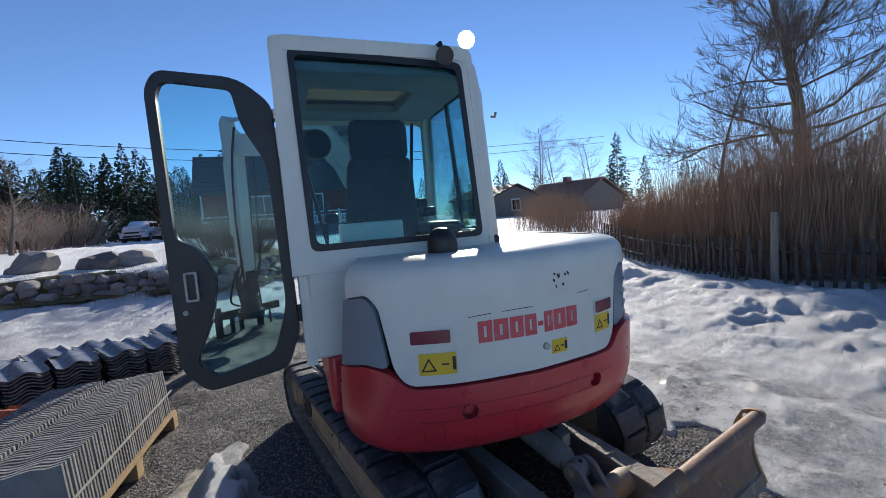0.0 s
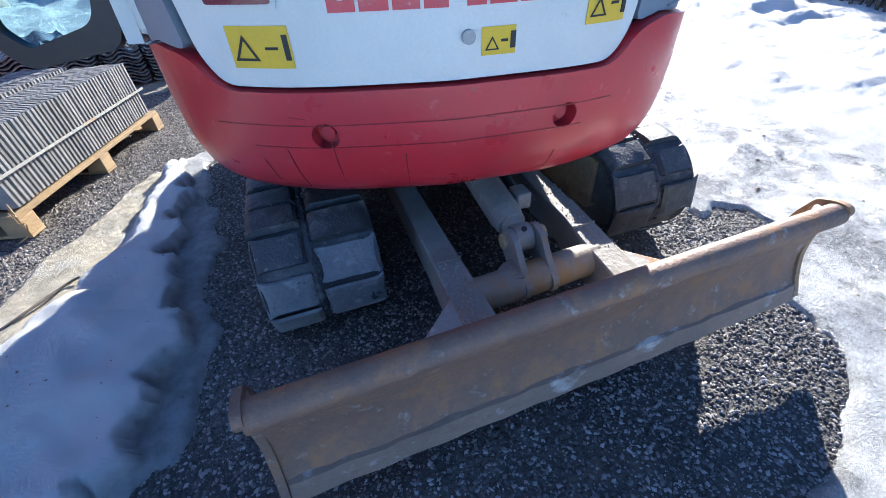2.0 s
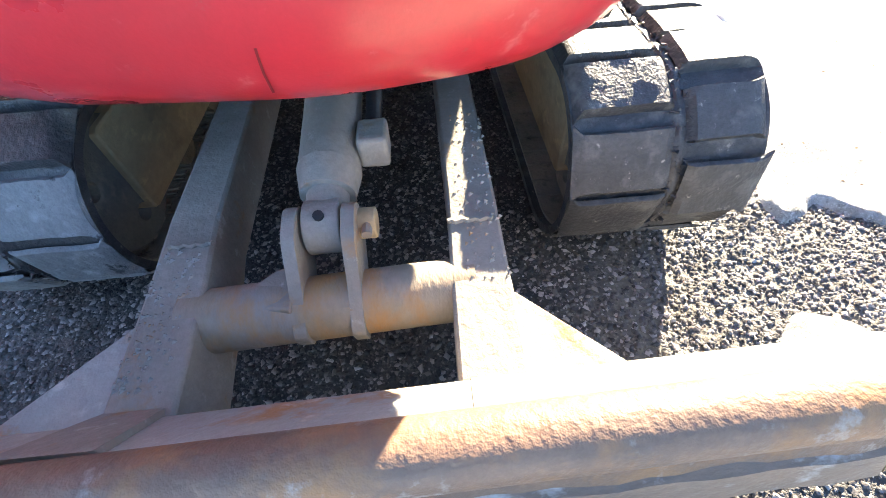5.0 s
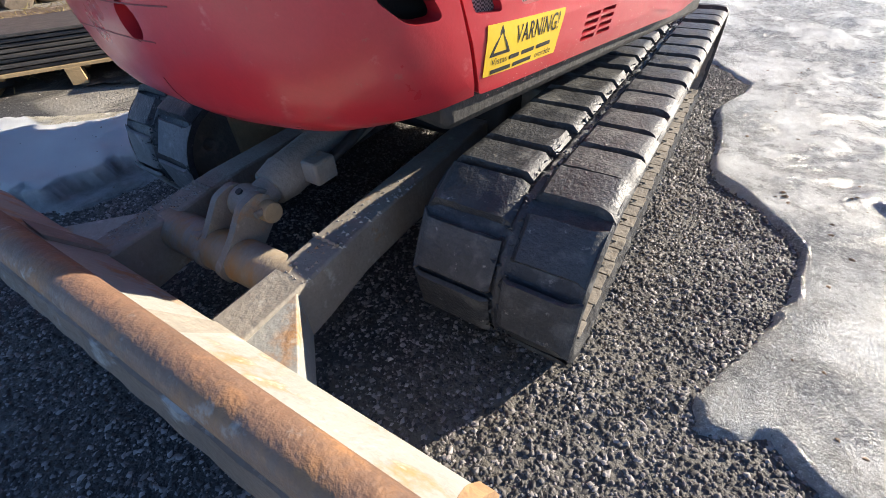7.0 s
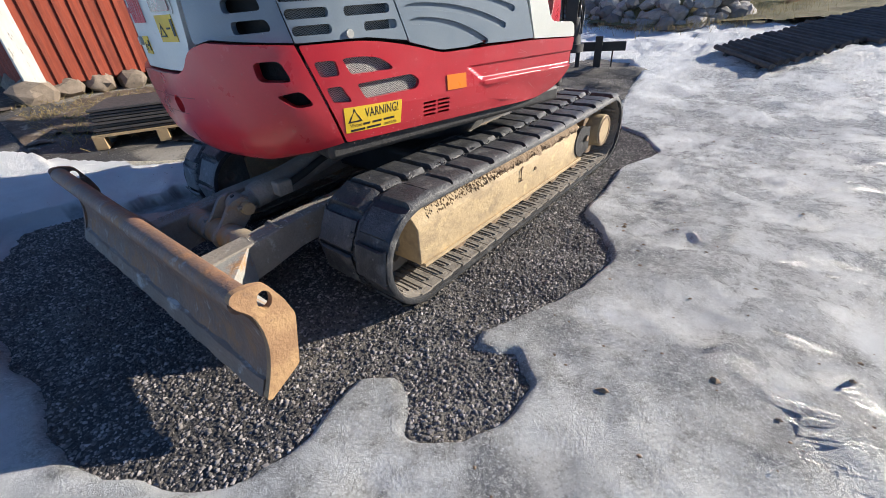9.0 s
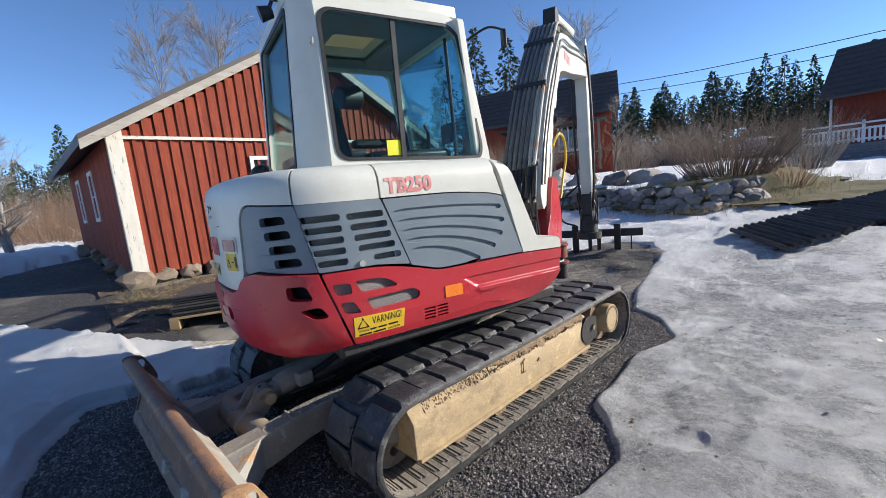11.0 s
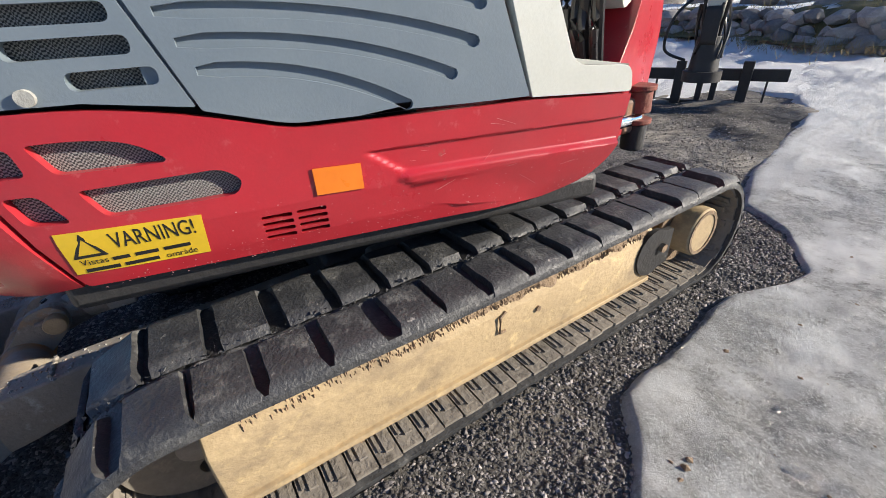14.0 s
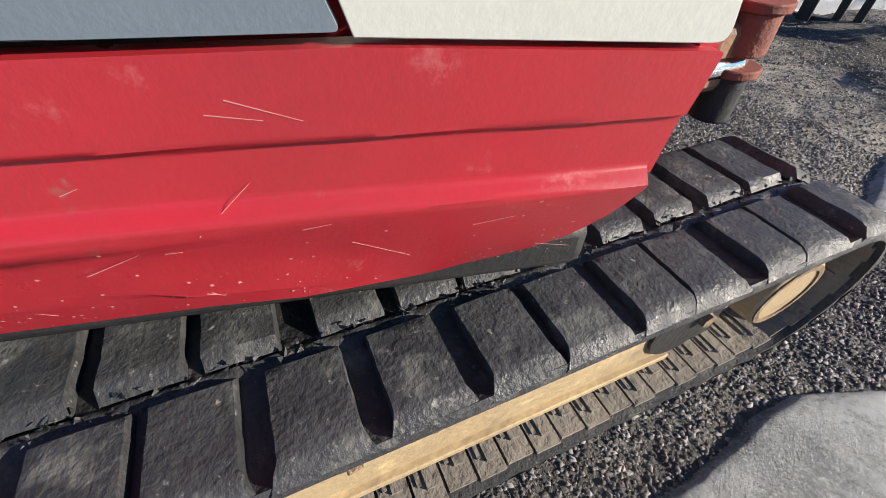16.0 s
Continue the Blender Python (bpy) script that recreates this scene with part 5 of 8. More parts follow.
        box(bm, (side * 0.60, -0.020, -0.017), (side * (0.872 - 0.02 * (i % 2)), 0.004, 0.0), m)
        box(bm, (side * 0.60, 0.012, -0.014), (side * (0.86 - 0.02 * (i % 2)), 0.022, 0.0), m)
    part("inner_ribbing", bm, RUBBER_IN, track, "dusty inner ribbing of the track", None, 30)["kind"] = "stuff"
    # track frame
    bm = bmesh.new()
    sec = [(0.56, 0.135), (0.835, 0.135), (0.838, 0.165), (0.838, 0.318), (0.792, 0.378), (0.56, 0.392)]
    yy = [-0.945, -0.925, 0.60, 0.70]
    rr_ = []
    for j, y in enumerate(yy):
        sq = (0.93, 1.0, 1.0, 0.72)[j]
        rr_.append([bm.verts.new((side * x, y, ZC + (z - ZC) * sq)) for x, z in sec])
    for a, b in zip(rr_, rr_[1:]):
        for k in range(6):
            bm.faces.new((a[k], a[(k + 1) % 6], b[(k + 1) % 6], b[k]))
    bm.faces.new(rr_[0])
    bm.faces.new(rr_[-1])
    fr = part("track_frame", bm, BEIGE, excavator, "dusty tan painted track frame", None, 30, 0.006)
    part("frame_lip", boxb((side * 0.80, -0.93, 0.128), (side * 0.852, 0.66, 0.146)), BEIGE, fr, "", None, 30, 0.003)
    part("bracket", tube(bmesh.new(), [(side * 0.84, -0.10, 0.32), (side * 0.845, -0.125, 0.31), (side * 0.845, -0.125, 0.25), (side * 0.84, -0.10, 0.245)], 0.005, 6), DIRT, fr)
    part("frame_bolt", cylb((side * 0.83, 0.04, 0.268), (side * 0.846, 0.04, 0.268), 0.010, seg=8), DIRT, fr)
    # caked dirt on the frame's shoulder
    dv, df = [], []
    for i in range(4200):
        y = RND.uniform(-0.86, 0.64)
        x, r = side * RND.uniform(0.765, 0.826), RND.uniform(0.003, 0.009)
        if RND.random() < 0.75 * min(max((-0.15 - y) * 2.0, 0), 1):
            continue
        z = 0.380 - max(0, abs(x) - 0.792) * 1.30
        k = len(dv)
        dv += [(x + r * 0.6, y, z - 0.006), (x - r * 0.5, y + r, z - 0.004), (x - r * 0.5, y - r, z - 0.004), (x + RND.uniform(-r, r) * 0.4, y, z + r * RND.uniform(0.5, 1.1))]
        df += [(k, k + 1, k + 3), (k + 1, k + 2, k + 3), (k + 2, k, k + 3)]
    raw("dried_mud", dv, df, DIRT, fr, "crumbs of dried mud")["kind"] = "stuff"
    bm = bmesh.new()
    rows = []
    for i in range(76):
        y = -0.86 + 1.50 * i / 75
        f = min(max((y + 0.70) / 0.5, 0.08), 1.0)
        hgt = 0.016 * f * (1 + 0.6 * noise.noise(Vector((y * 9, side, 0))))
        low = 0.832 - 0.030 * (1 - f) + 0.008 * noise.noise(Vector((y * 14, 4, side)))
        rows.append([bm.verts.new((side * x, y, z)) for x, z in ((0.70, 0.386 + hgt), (0.765, 0.380 + hgt * 1.3), (0.797, 0.372 + hgt), (low - 0.012, 0.332 + hgt * 0.9), (low, 0.318), (0.70, 0.36))])
    for a, b in zip(rows, rows[1:]):
        for k in range(5):
            bm.faces.new((a[k], a[k + 1], b[k + 1], b[k]))
    part("mud_cake", bm, DIRT, fr, "brown earth caked on the shoulder of the frame", None, 60)
    # wheels: drive with motor cap in front, idler behind
    drv = part("drive_wheel", cylb((side * 0.62, YF, ZC), (side * 0.78, YF, ZC), 0.175, seg=36), DIRT, excavator, "", None, 30, 0.006)
    part("motor_cap", cylb((side * 0.78, YF, ZC), (side * 0.872, YF, ZC), 0.112, 0.108, 32), BEIGE, drv, "tan motor cap", None, 30, 0.006)
    bm = plate([(0.10 * math.cos(a), 0.10 * math.sin(a)) for a in np.linspace(0, 2 * math.pi, 25)[:-1]], [[(0.085 * math.cos(a), 0.085 * math.sin(a)) for a in np.linspace(0, 2 * math.pi, 25)[:-1]]], 0.004,
               lambda u, v, d, side=side: Vector((side * (0.876 + d), YF + u, ZC + v)))
    part("cap_groove", bm, DIRT, drv)
    bm = plate([(0.055, 0.075)] + [(0.10 * math.cos(a) - 0.06, 0.10 * math.sin(a)) for a in np.linspace(1.0, 5.3, 16)] + [(0.055, -0.075)], (), 0.02, lambda u, v, d, side=side: Vector((side * (0.846 + d), 0.725 + u, ZC + v)))
    part("motor_guard", bm, DARK, fr, "dark guard plate with a bolt")
    part("guard_bolt", cylb((side * 0.84, 0.715, ZC + 0.01), (side * 0.862, 0.715, ZC + 0.01), 0.020, seg=6), DIRT, fr)
    idl = part("idler_wheel", plate([(0.172 * math.cos(a), 0.172 * math.sin(a)) for a in np.linspace(0, 2 * math.pi, 41)[:-1]],
                                    [[(0.10 * math.cos(b) + 0.026 * math.cos(a), 0.10 * math.sin(b) + 0.026 * math.sin(a)) for a in np.linspace(0, 2 * math.pi, 13)[:-1]] for b in (0.5, 2.6, 4.7)], 0.12,
                                    lambda u, v, d, side=side: Vector((side * (0.70 + d), YR + u, ZC + v))), IDLER, excavator, "dusty idler wheel with round holes", None, 30)
    part("idler_hub", cylb((side * 0.62, YR, ZC), (side * 0.72, YR, ZC), 0.05, seg=20), STEEL_DUST, idl)
    for y in (-0.62, -0.30, 0.04, 0.38, 0.68):
        part("roller", cylb((side * 0.60, y, 0.115), (side * 0.80, y, 0.115), 0.062, seg=20), DIRT, fr, "", None, 30)
    part("cross_member", boxb((side * 0.30, -0.36, 0.30), (side * 0.60, 0.40, 0.44)), STEEL_DUST, excavator, "", None, 30, 0.02)
part("car_body", boxb((-0.40, -0.50, 0.26), (0.40, 0.50, 0.45)), DARK, excavator, "dark centre frame", None, 30, 0.03)

# dozer blade
blade_sec = [(-1.745, 0.490), (-1.742, 0.465), (-1.714, 0.41), (-1.698, 0.35), (-1.693, 0.29), (-1.702, 0.24), (-1.718, 0.20), (-1.740, 0.155), (-1.756, 0.128), (-1.745, 0.118),
             (-1.730, 0.135), (-1.700, 0.20), (-1.676, 0.28), (-1.676, 0.36), (-1.690, 0.43)]
bm = bmesh.new()
rows = []
for i in range(25):
    x = -0.905 + 1.81 * i / 24
    rows.append([bm.verts.new((x, y + 0.003 * math.sin(i * 1.3), z)) for y, z in blade_sec])
for a, b in zip(rows, rows[1:]):
    for k in range(len(blade_sec)):
        bm.faces.new((a[k], a[(k + 1) % len(blade_sec)], b[(k + 1) % len(blade_sec)], b[k]))
bm.faces.new(rows[0])
bm.faces.new(rows[-1])
blade = part("dozer_blade", bm, RUST, excavator, "rusty scraped dozer blade", None, 35)
part("top_pipe", cylb((-0.912, -1.718, 0.474), (0.912, -1.718, 0.474), 0.038, seg=20), RUST, blade, "rusty top tube")
bm = bmesh.new()
sec = [(-1.684, 0.448), (-1.582, 0.302), (-1.606, 0.205), (-1.668, 0.190)]
ra = [[bm.verts.new((x, y, z)) for y, z in sec] for x in (-0.895, 0.895)]
for k in range(4):
    bm.faces.new((ra[0][k], ra[0][(k + 1) % 4], ra[1][(k + 1) % 4], ra[1][k]))
bm.faces.new(ra[0])
bm.faces.new(ra[1])
part("back_box", bm, WORN, blade, "worn grey box behind the blade, rust at the seams", None, 30, 0.006)
edge_sec = [(-1.716, 0.184), (-1.7405, 0.176), (-1.7625, 0.124), (-1.750, 0.1145)]
bm = bmesh.new()
ra = [[bm.verts.new((-0.9 + 0.05 * i, y - 0.002 * math.sin(i * 1.7), z + (0.0035 * math.sin(i * 2.3) if z > 0.15 else 0))) for y, z in edge_sec] for i in range(37)]
for a, b in zip(ra, ra[1:]):
    for k in range(4):
        bm.faces.new((a[k], a[(k + 1) % 4], b[(k + 1) % 4], b[k]))
bm.faces.new(ra[0])
bm.faces.new(ra[-1])
part("cutting_edge", bm, EDGEWEAR, blade, "scraped pale cutting edge", None, 30)
for sx in (-1, 1):
    ear = rpoly([(-1.756, 0.496), (-1.742, 0.516), (-1.700, 0.516), (-1.650, 0.498), (-1.614, 0.424), (-1.594, 0.355), (-1.630, 0.178), (-1.746, 0.118), (-1.758, 0.128), (-1.722, 0.21), (-1.699, 0.29), (-1.697, 0.37), (-1.712, 0.43), (-1.745, 0.468)],
                [0.012, 0.012, 0.02, 0.016, 0.012, 0.014, 0.012, 0.006, 0.006, 0.03, 0.03, 0.03, 0.03, 0.02], 4)
    hole = [(-1.666 + 0.022 * math.cos(a), 0.452 + 0.030 * math.sin(a)) for a in np.linspace(0, 2 * math.pi, 15)[:-1]]
    # the right plate takes the rust with sunlight in its colour
    part("end_plate", plate(ear, [hole], 0.022, lambda u, v, d, sx=sx: Vector((sx * (0.928 + d), u, v))), RUSTLIT if sx > 0 else RUST, blade, "rusty end plate with an eye", None, 30, 0.003)
# push arms with gussets
for sx in (-1, 1):
    bm = bmesh.new()
    st = [(-0.42, 0.366, 0.13), (-1.20, 0.334, 0.14), (-1.36, 0.316, 0.16), (-1.60, 0.299, 0.18)]
    rr_ = []
    for j, (y, zt, h) in enumerate(st):
        w = 0.046 + 0.004 * j
        cx = 0.288 - 0.004 * j
        rr_.append([bm.verts.new((sx * (cx + dx), y, z)) for dx, z in ((-w, zt), (w, zt), (w, zt - h), (-w, zt - h))])
    for a, b in zip(rr_, rr_[1:]):
        for k in range(4):
            bm.faces.new((a[k], a[(k + 1) % 4], b[(k + 1) % 4], b[k]))
    bm.faces.new(rr_[0])
    bm.faces.new(rr_[-1])
    arm = part("push_arm", bm, STEEL_DUST, excavator, "dusty steel push arm of the blade", None, 30, 0.007)
    cap = plate(rpoly([(sx * 0.285 - 0.046, -1.56), (sx * 0.285 + 0.046, -1.56), (sx * 0.285 + 0.075, -1.668), (sx * 0.285 - 0.055, -1.668)], 0.004), (), 0.02, lambda u, v, d: Vector((u, v, 0.309 - (v + 1.58) * 1.446 + d)))
    part("arm_cap", cap, STEEL_DUST, arm, "rusty plate welded onto the blade", None, 30, 0.003)
    gus = plate([(sx * 0.322, -1.415), (sx * 0.322, -1.62), (sx * 0.55, -1.62)][::sx], (), 0.16, lambda u, v, d: Vector((u, v, 0.311 + (v + 1.38) * 0.10 + d)))
    part("gusset", gus, WORN, arm, "worn gusset plate", None, 30, 0.004)
    seam = tube(bmesh.new(), [(sx * (0.230 + 0.002 * i), -1.268 + 0.003 * math.sin(i * 2.1), 0.330) for i in range(0, 48, 4)], 0.006, 6)
    part("weld_seam", seam, STEEL_DUST, arm)
    # flakes of paint and grit on the arms
    fv, ff = [], []
    for i in range(120):
        y = RND.uniform(-1.55, -1.28) if sx < 0 else RND.uniform(-1.4, -0.9)
        x, r = sx * RND.uniform(0.25, 0.335), RND.uniform(0.003, 0.009)
        z = np.interp(-y, [0.42, 1.20, 1.36, 1.56], [0.366, 0.334, 0.316, 0.302])
        k = len(fv)
        fv += [(x + r, y, z - 0.002), (x - r * 0.5, y + r, z - 0.002), (x - r * 0.5, y - r, z - 0.002), (x, y, z + r * 0.6)]
        ff += [(k, k + 1, k + 3), (k + 1, k + 2, k + 3), (k + 2, k, k + 3)]
    raw("flake_scatter", fv, ff, WORN, arm)["kind"] = "stuff"
blade.matrix_basis = pose(0, -1.60, 0, 0, 0, 1.3) @ pose(0, 1.60, 0)
tb = part("cross_tube", cylb((-0.27, -1.400, 0.255), (0.27, -1.378, 0.255), 0.062, seg=24), STREAK, excavator, "rust-streaked cross tube")
for x in (-0.052, 0.052):
    lugp = rpoly([(-1.45, 0.215), (-1.465, 0.27), (-1.40, 0.325), (-1.34, 0.40), (-1.28, 0.415), (-1.245, 0.385), (-1.245, 0.33), (-1.32, 0.26), (-1.40, 0.22)], 0.02)
    part("lug_plate", plate(lugp, (), 0.024, lambda u, v, d, x=x: Vector((x + 0.012 + d, u, v))), STEEL_DUST, tb, "", None, 30, 0.004)
part("weld_wing", plate([(-0.20, -1.405), (-0.06, -1.43), (-0.06, -1.33), (-0.10, -1.335)], (), 0.03, lambda u, v, d: Vector((u, v, 0.318 + (u + 0.06) * 0.12 + d))), STEEL_DUST, tb, "slanted weld wing", None, 30, 0.005)
# lift cylinder
A_, B_ = Vector((0.0, -1.276, 0.356)), Vector((0.0, -0.42, 0.50))
dv_ = (B_ - A_).normalized()
ram = part("blade_cylinder", cylb(A_ + dv_ * 0.12, B_, 0.064, seg=24), STEEL_DUST, excavator, "dusty hydraulic blade cylinder", None, 30, 0.004)
part("rod_collar", cylb(A_ + dv_ * 0.07, A_ + dv_ * 0.13, 0.055, 0.066, 20), STEEL_DUST, ram)
bm = cyl(bmesh.new(), A_ - Vector((0.034, 0, 0)), A_ + Vector((0.034, 0, 0)), 0.052, seg=24)
cyl(bm, A_, A_ + dv_ * 0.09, 0.042, seg=16)
part("rod_eye", bm, STEEL_DUST, ram, "", None, 30, 0.003)
# solid dark plug; its colour stands for the shade inside a grease hole
part("grease_hole", cylb(A_ + Vector((0.0, -0.018, 0.046)), A_ + Vector((0.0, -0.021, 0.0535)), 0.010, seg=10), DARK, ram)
part("pin", cylb((-0.075, -1.276, 0.356), (0.096, -1.276, 0.356), 0.030, seg=20), BEIGE, ram, "tan pin with a bolt", None, 30, 0.003)
part("pin_bolt", cylb((0.080, -1.319, 0.369), (0.080, -1.294, 0.369), 0.010, seg=8), STEEL_DUST, ram)
part("hose_block", boxb((0.062, -1.13, 0.365), (0.125, -1.05, 0.435)), STEEL_DUST, ram, "", None, 30, 0.008)
part("hose", tube(bmesh.new(), bend([(0.09, -1.06, 0.40), (0.095, -0.95, 0.43), (0.085, -0.80, 0.47), (0.06, -0.5, 0.50)], 6), 0.018, 10), DARK, ram, "spiral-wrapped hose")

# ---- boom, stick and fork ----
BU, BN = Vector((-0.344, 0.939, 0)), Vector((0.939, 0.344, 0))
B0 = Vector((0.30, 0.95, 0))


def bw(u, z, n=0.0):
    """A place in the boom's upright plane: u ahead from the swing post, z up, n to its right."""
    return B0 + BU * u + BN * n + Vector((0, 0, z))


def slab(poly, w, holes=()):
    return plate(poly, holes, w, lambda u, v, d: bw(u, v, w / 2 + d))


swing = part("swing_post", slab(rpoly([(-0.30, 0.60), (0.20, 0.62), (0.32, 1.0), (0.22, 1.32), (0.02, 1.36), (-0.14, 1.05), (-0.3, 0.9)], 0.05), 0.26), RED, excavator, "red swing post", None, 35, 0.01)
part("swing_pin", cylb((0.44, 1.02, 0.52), (0.44, 1.02, 0.64), 0.052, seg=20), DARK, swing, "dark swing pin housing", None, 30, 0.006)
part("swing_cap", cylb((0.44, 1.02, 0.69), (0.44, 1.02, 0.785), 0.058, 0.055, 20), REDRUST, swing, "rusty red pin cap", None, 30, 0.004)
for z in (0.64, 0.785):
    part("swing_collar", cylb((0.44, 1.02, z), (0.44, 1.02, z + 0.022), 0.068, seg=20), REDRUST, swing, "", None, 30, 0.004)
part("swing_bracket", boxb((0.10, 0.90, 0.60), (0.46, 1.06, 0.76)), RUST, swing, "", None, 30, 0.02)
part("swing_rod", cylb(TURN @ Vector((0.42, 0.30, 0.68)), (0.44, 1.02, 0.66), 0.032, seg=16), CHROME, swing, "bright chrome swing rod")
boom_poly = rpoly([(-0.20, 1.10), (-0.02, 1.16), (0.19, 1.62), (0.42, 1.90), (0.64, 2.12), (0.86, 2.33), (1.08, 2.385), (1.68, 2.47), (2.65, 2.64), (3.12, 2.70), (3.30, 2.80), (3.24, 2.96), (2.2, 2.88), (1.40, 2.80), (0.98, 2.72), (0.82, 2.60), (0.40, 2.23), (0.10, 1.89), (-0.10, 1.60), (-0.28, 1.22)],
                  [0.04, 0.06, 0.1, 0.1, 0.1, 0.08, 0.08, 0.1, 0.1, 0.05, 0.05, 0.06, 0.1, 0.1, 0.1, 0.1, 0.1, 0.1, 0.1, 0.05], 4)
boom = part("boom", slab(boom_poly, 0.19), WHITE, excavator, "cream digging boom with worn red lettering", None, 40, 0.012)
part("boom_rib", slab(rpoly([(0.56, 2.02), (0.70, 2.10), (0.92, 2.34), (1.10, 2.40), (1.06, 2.36), (0.90, 2.22), (0.80, 2.05), (0.74, 1.98)], 0.02), 0.11), WHITE, boom, "", None, 35, 0.006)
PIPES = [(-0.150, 0.017), (-0.112, 0.019), (-0.072, 0.019), (-0.032, 0.019), (0.008, 0.017), (0.046, 0.014), (0.080, 0.014)]
for k, (n, r) in enumerate(PIPES):
    line = bend([bw(-0.36, 1.40 + 0.008 * k, n), bw(-0.19, 1.66, n), bw(0.03, 1.95, n), bw(0.34, 2.29, n), bw(0.74, 2.64, n), bw(0.98, 2.81, n), bw(1.45, 2.89, n), bw(1.9, 2.93, n)], 6)
    part("hydraulic_line", tube(bmesh.new(), line, r, 8), PIPE if k < 5 else WORN, boom, "steel hydraulic pipe")
for n0, r in ((0.104, 0.010), (0.112, 0.009)):
    o_ = 0.06 if r < 0.01 else 0.0
    part("side_line", tube(bmesh.new(), bend([bw(-0.24 + o_, 1.30, n0), bw(-0.08 + o_, 1.60, n0), bw(0.15 + o_, 1.90, n0), bw(0.46 + o_, 2.22, n0), bw(0.90, 2.56 + o_, n0), bw(1.5, 2.66 + o_, n0), bw(2.4, 2.80 + o_, n0), bw(3.1, 2.88, n0)], 6), r, 6), PIPE, boom, "thin steel side pipe")
for k in range(12):
    n = -0.16 + 0.022 * k
    w_ = RND.uniform(-0.05, 0.05)
    part("hose", tube(bmesh.new(), bend([bw(-0.34, 1.43, n), bw(-0.44 + w_, 1.22, n * 1.15), bw(-0.42 - w_, 1.02, n * 1.1 + w_ * 0.4), bw(-0.26, 0.84, n * 0.7)], 6), 0.016 if k % 3 else 0.020, 8), HOSE, boom, "black hydraulic hose")
for u_, z_, a_ in ((-0.30, 1.47, 35), (0.16, 2.10, 42), (0.62, 2.55, 48)):
    part("hose_clamp", boxb((-0.175, -0.028, -0.022), (0.10, 0.028, 0.022), Matrix.Translation(bw(u_, z_)) @ pose(0, 0, 0, 0, 0, 20) @ pose(0, 0, 0, a_, 0, 0)), DARK, boom, "", None, 30, 0.005)
part("boom_cylinder", cylb(bw(0.16, 0.86), bw(0.52, 1.55), 0.050, seg=18), BLACK, boom, "", None, 30)
for n in (-0.06, 0.06):
    part("boom_rod", cylb(bw(0.52, 1.55, n * 0.2), bw(0.84, 2.16, n * 0.2), 0.024, seg=14), CHROME, boom)
scyl = part("stick_cylinder", cylb(bw(1.05, 2.92), bw(2.30, 3.10), 0.052, seg=20), WHITE, boom, "cream stick cylinder")
part("stick_rod", cylb(bw(2.30, 3.10), bw(3.20, 3.20), 0.028, seg=16), CHROME, scyl)
part("cylinder_ear", slab(rpoly([(0.92, 2.74), (1.2, 2.78), (1.14, 2.98), (1.0, 2.98)], 0.04), 0.12), DARK, boom, "", None, 30, 0.006)
part("yellow_hose", tube(bmesh.new(), bend([bw(0.20, 1.60, 0.11), bw(0.28, 1.70, 0.15), bw(0.40, 1.66, 0.17), bw(0.44, 1.50, 0.17), bw(0.36, 1.32, 0.15), bw(0.26, 1.16, 0.14)], 8), 0.011, 8), YELLOW, boom, "yellow hose")
for k in range(4):
    a = 1.15 + 0.085 * k
    part("red_shape", plate([(a, 2.50), (a + 0.07, 2.51), (a + 0.07, 2.60), (a, 2.59)], (), 0.002, lambda u, v, d: bw(u, v, 0.098 + d)), PINKPRINT, boom)
stick_poly = rpoly([(2.98, 2.98), (3.02, 2.66), (3.08, 1.20), (3.12, 0.92), (3.26, 0.90), (3.31, 1.20), (3.33, 2.70), (3.36, 3.20), (3.22, 3.28), (3.14, 3.06)], 0.05)
stick = part("stick", slab(stick_poly, 0.15), WHITE, excavator, "cream dipper stick", None, 40, 0.01)
for n, o in ((-0.11, 0.0), (0.11, 0.05), (0.12, -0.10)):
    part("hose", tube(bmesh.new(), bend([bw(2.86 + o, 3.04, n), bw(3.00 + o, 2.60, n * 1.1), bw(3.08 + o, 1.9, n * 1.15), bw(3.10 + o, 1.25, n), bw(3.16, 0.80, n * 0.6)], 6), 0.016, 8), BLACK, stick, "black hydraulic hose")
part("bucket_cylinder", cylb(bw(3.43, 2.66), bw(3.45, 1.58), 0.042, seg=16), WHITE, stick)
part("bucket_rod", cylb(bw(3.45, 1.58), bw(3.43, 1.05), 0.024, seg=14), CHROME, stick)
rot = part("tilt_rotator", cylb(bw(3.20, 0.46), bw(3.20, 0.80), 0.14, 0.11, 24), DARK, excavator, "dark oily tilt rotator", None, 30, 0.01)
part("rotator_ring", cylb(bw(3.20, 0.38), bw(3.20, 0.48), 0.18, seg=28), DARK, rot)
part("rotator_link", slab(rpoly([(3.06, 0.72), (3.40, 0.72), (3.46, 1.06), (3.06, 1.06)], 0.05), 0.14), DARK, rot, "", None, 30, 0.01)
part("hose_loop", tube(bmesh.new(), bend([bw(3.08, 1.20, -0.10), bw(2.95, 1.0, -0.30), bw(3.0, 0.70, -0.36), bw(3.16, 0.58, -0.18)], 8), 0.014, 8), BLACK, rot)
for k in range(9):
    a_, r_ = RND.uniform(0, 6.28), RND.uniform(0.10, 0.17)
    q = [bw(3.20 + r_ * math.cos(a_ + j_ * 0.5), 1.08 - 0.16 * j_, r_ * math.sin(a_ + j_ * 0.5)) for j_ in range(4)]
    part("hose", tube(bmesh.new(), bend(q, 5), 0.013, 6), HOSE, rot)
# pallet fork hung on the rotator
FA = Vector((-1.62, 4.20, 0))
FD = Vector((0.935, 0.355, 0))
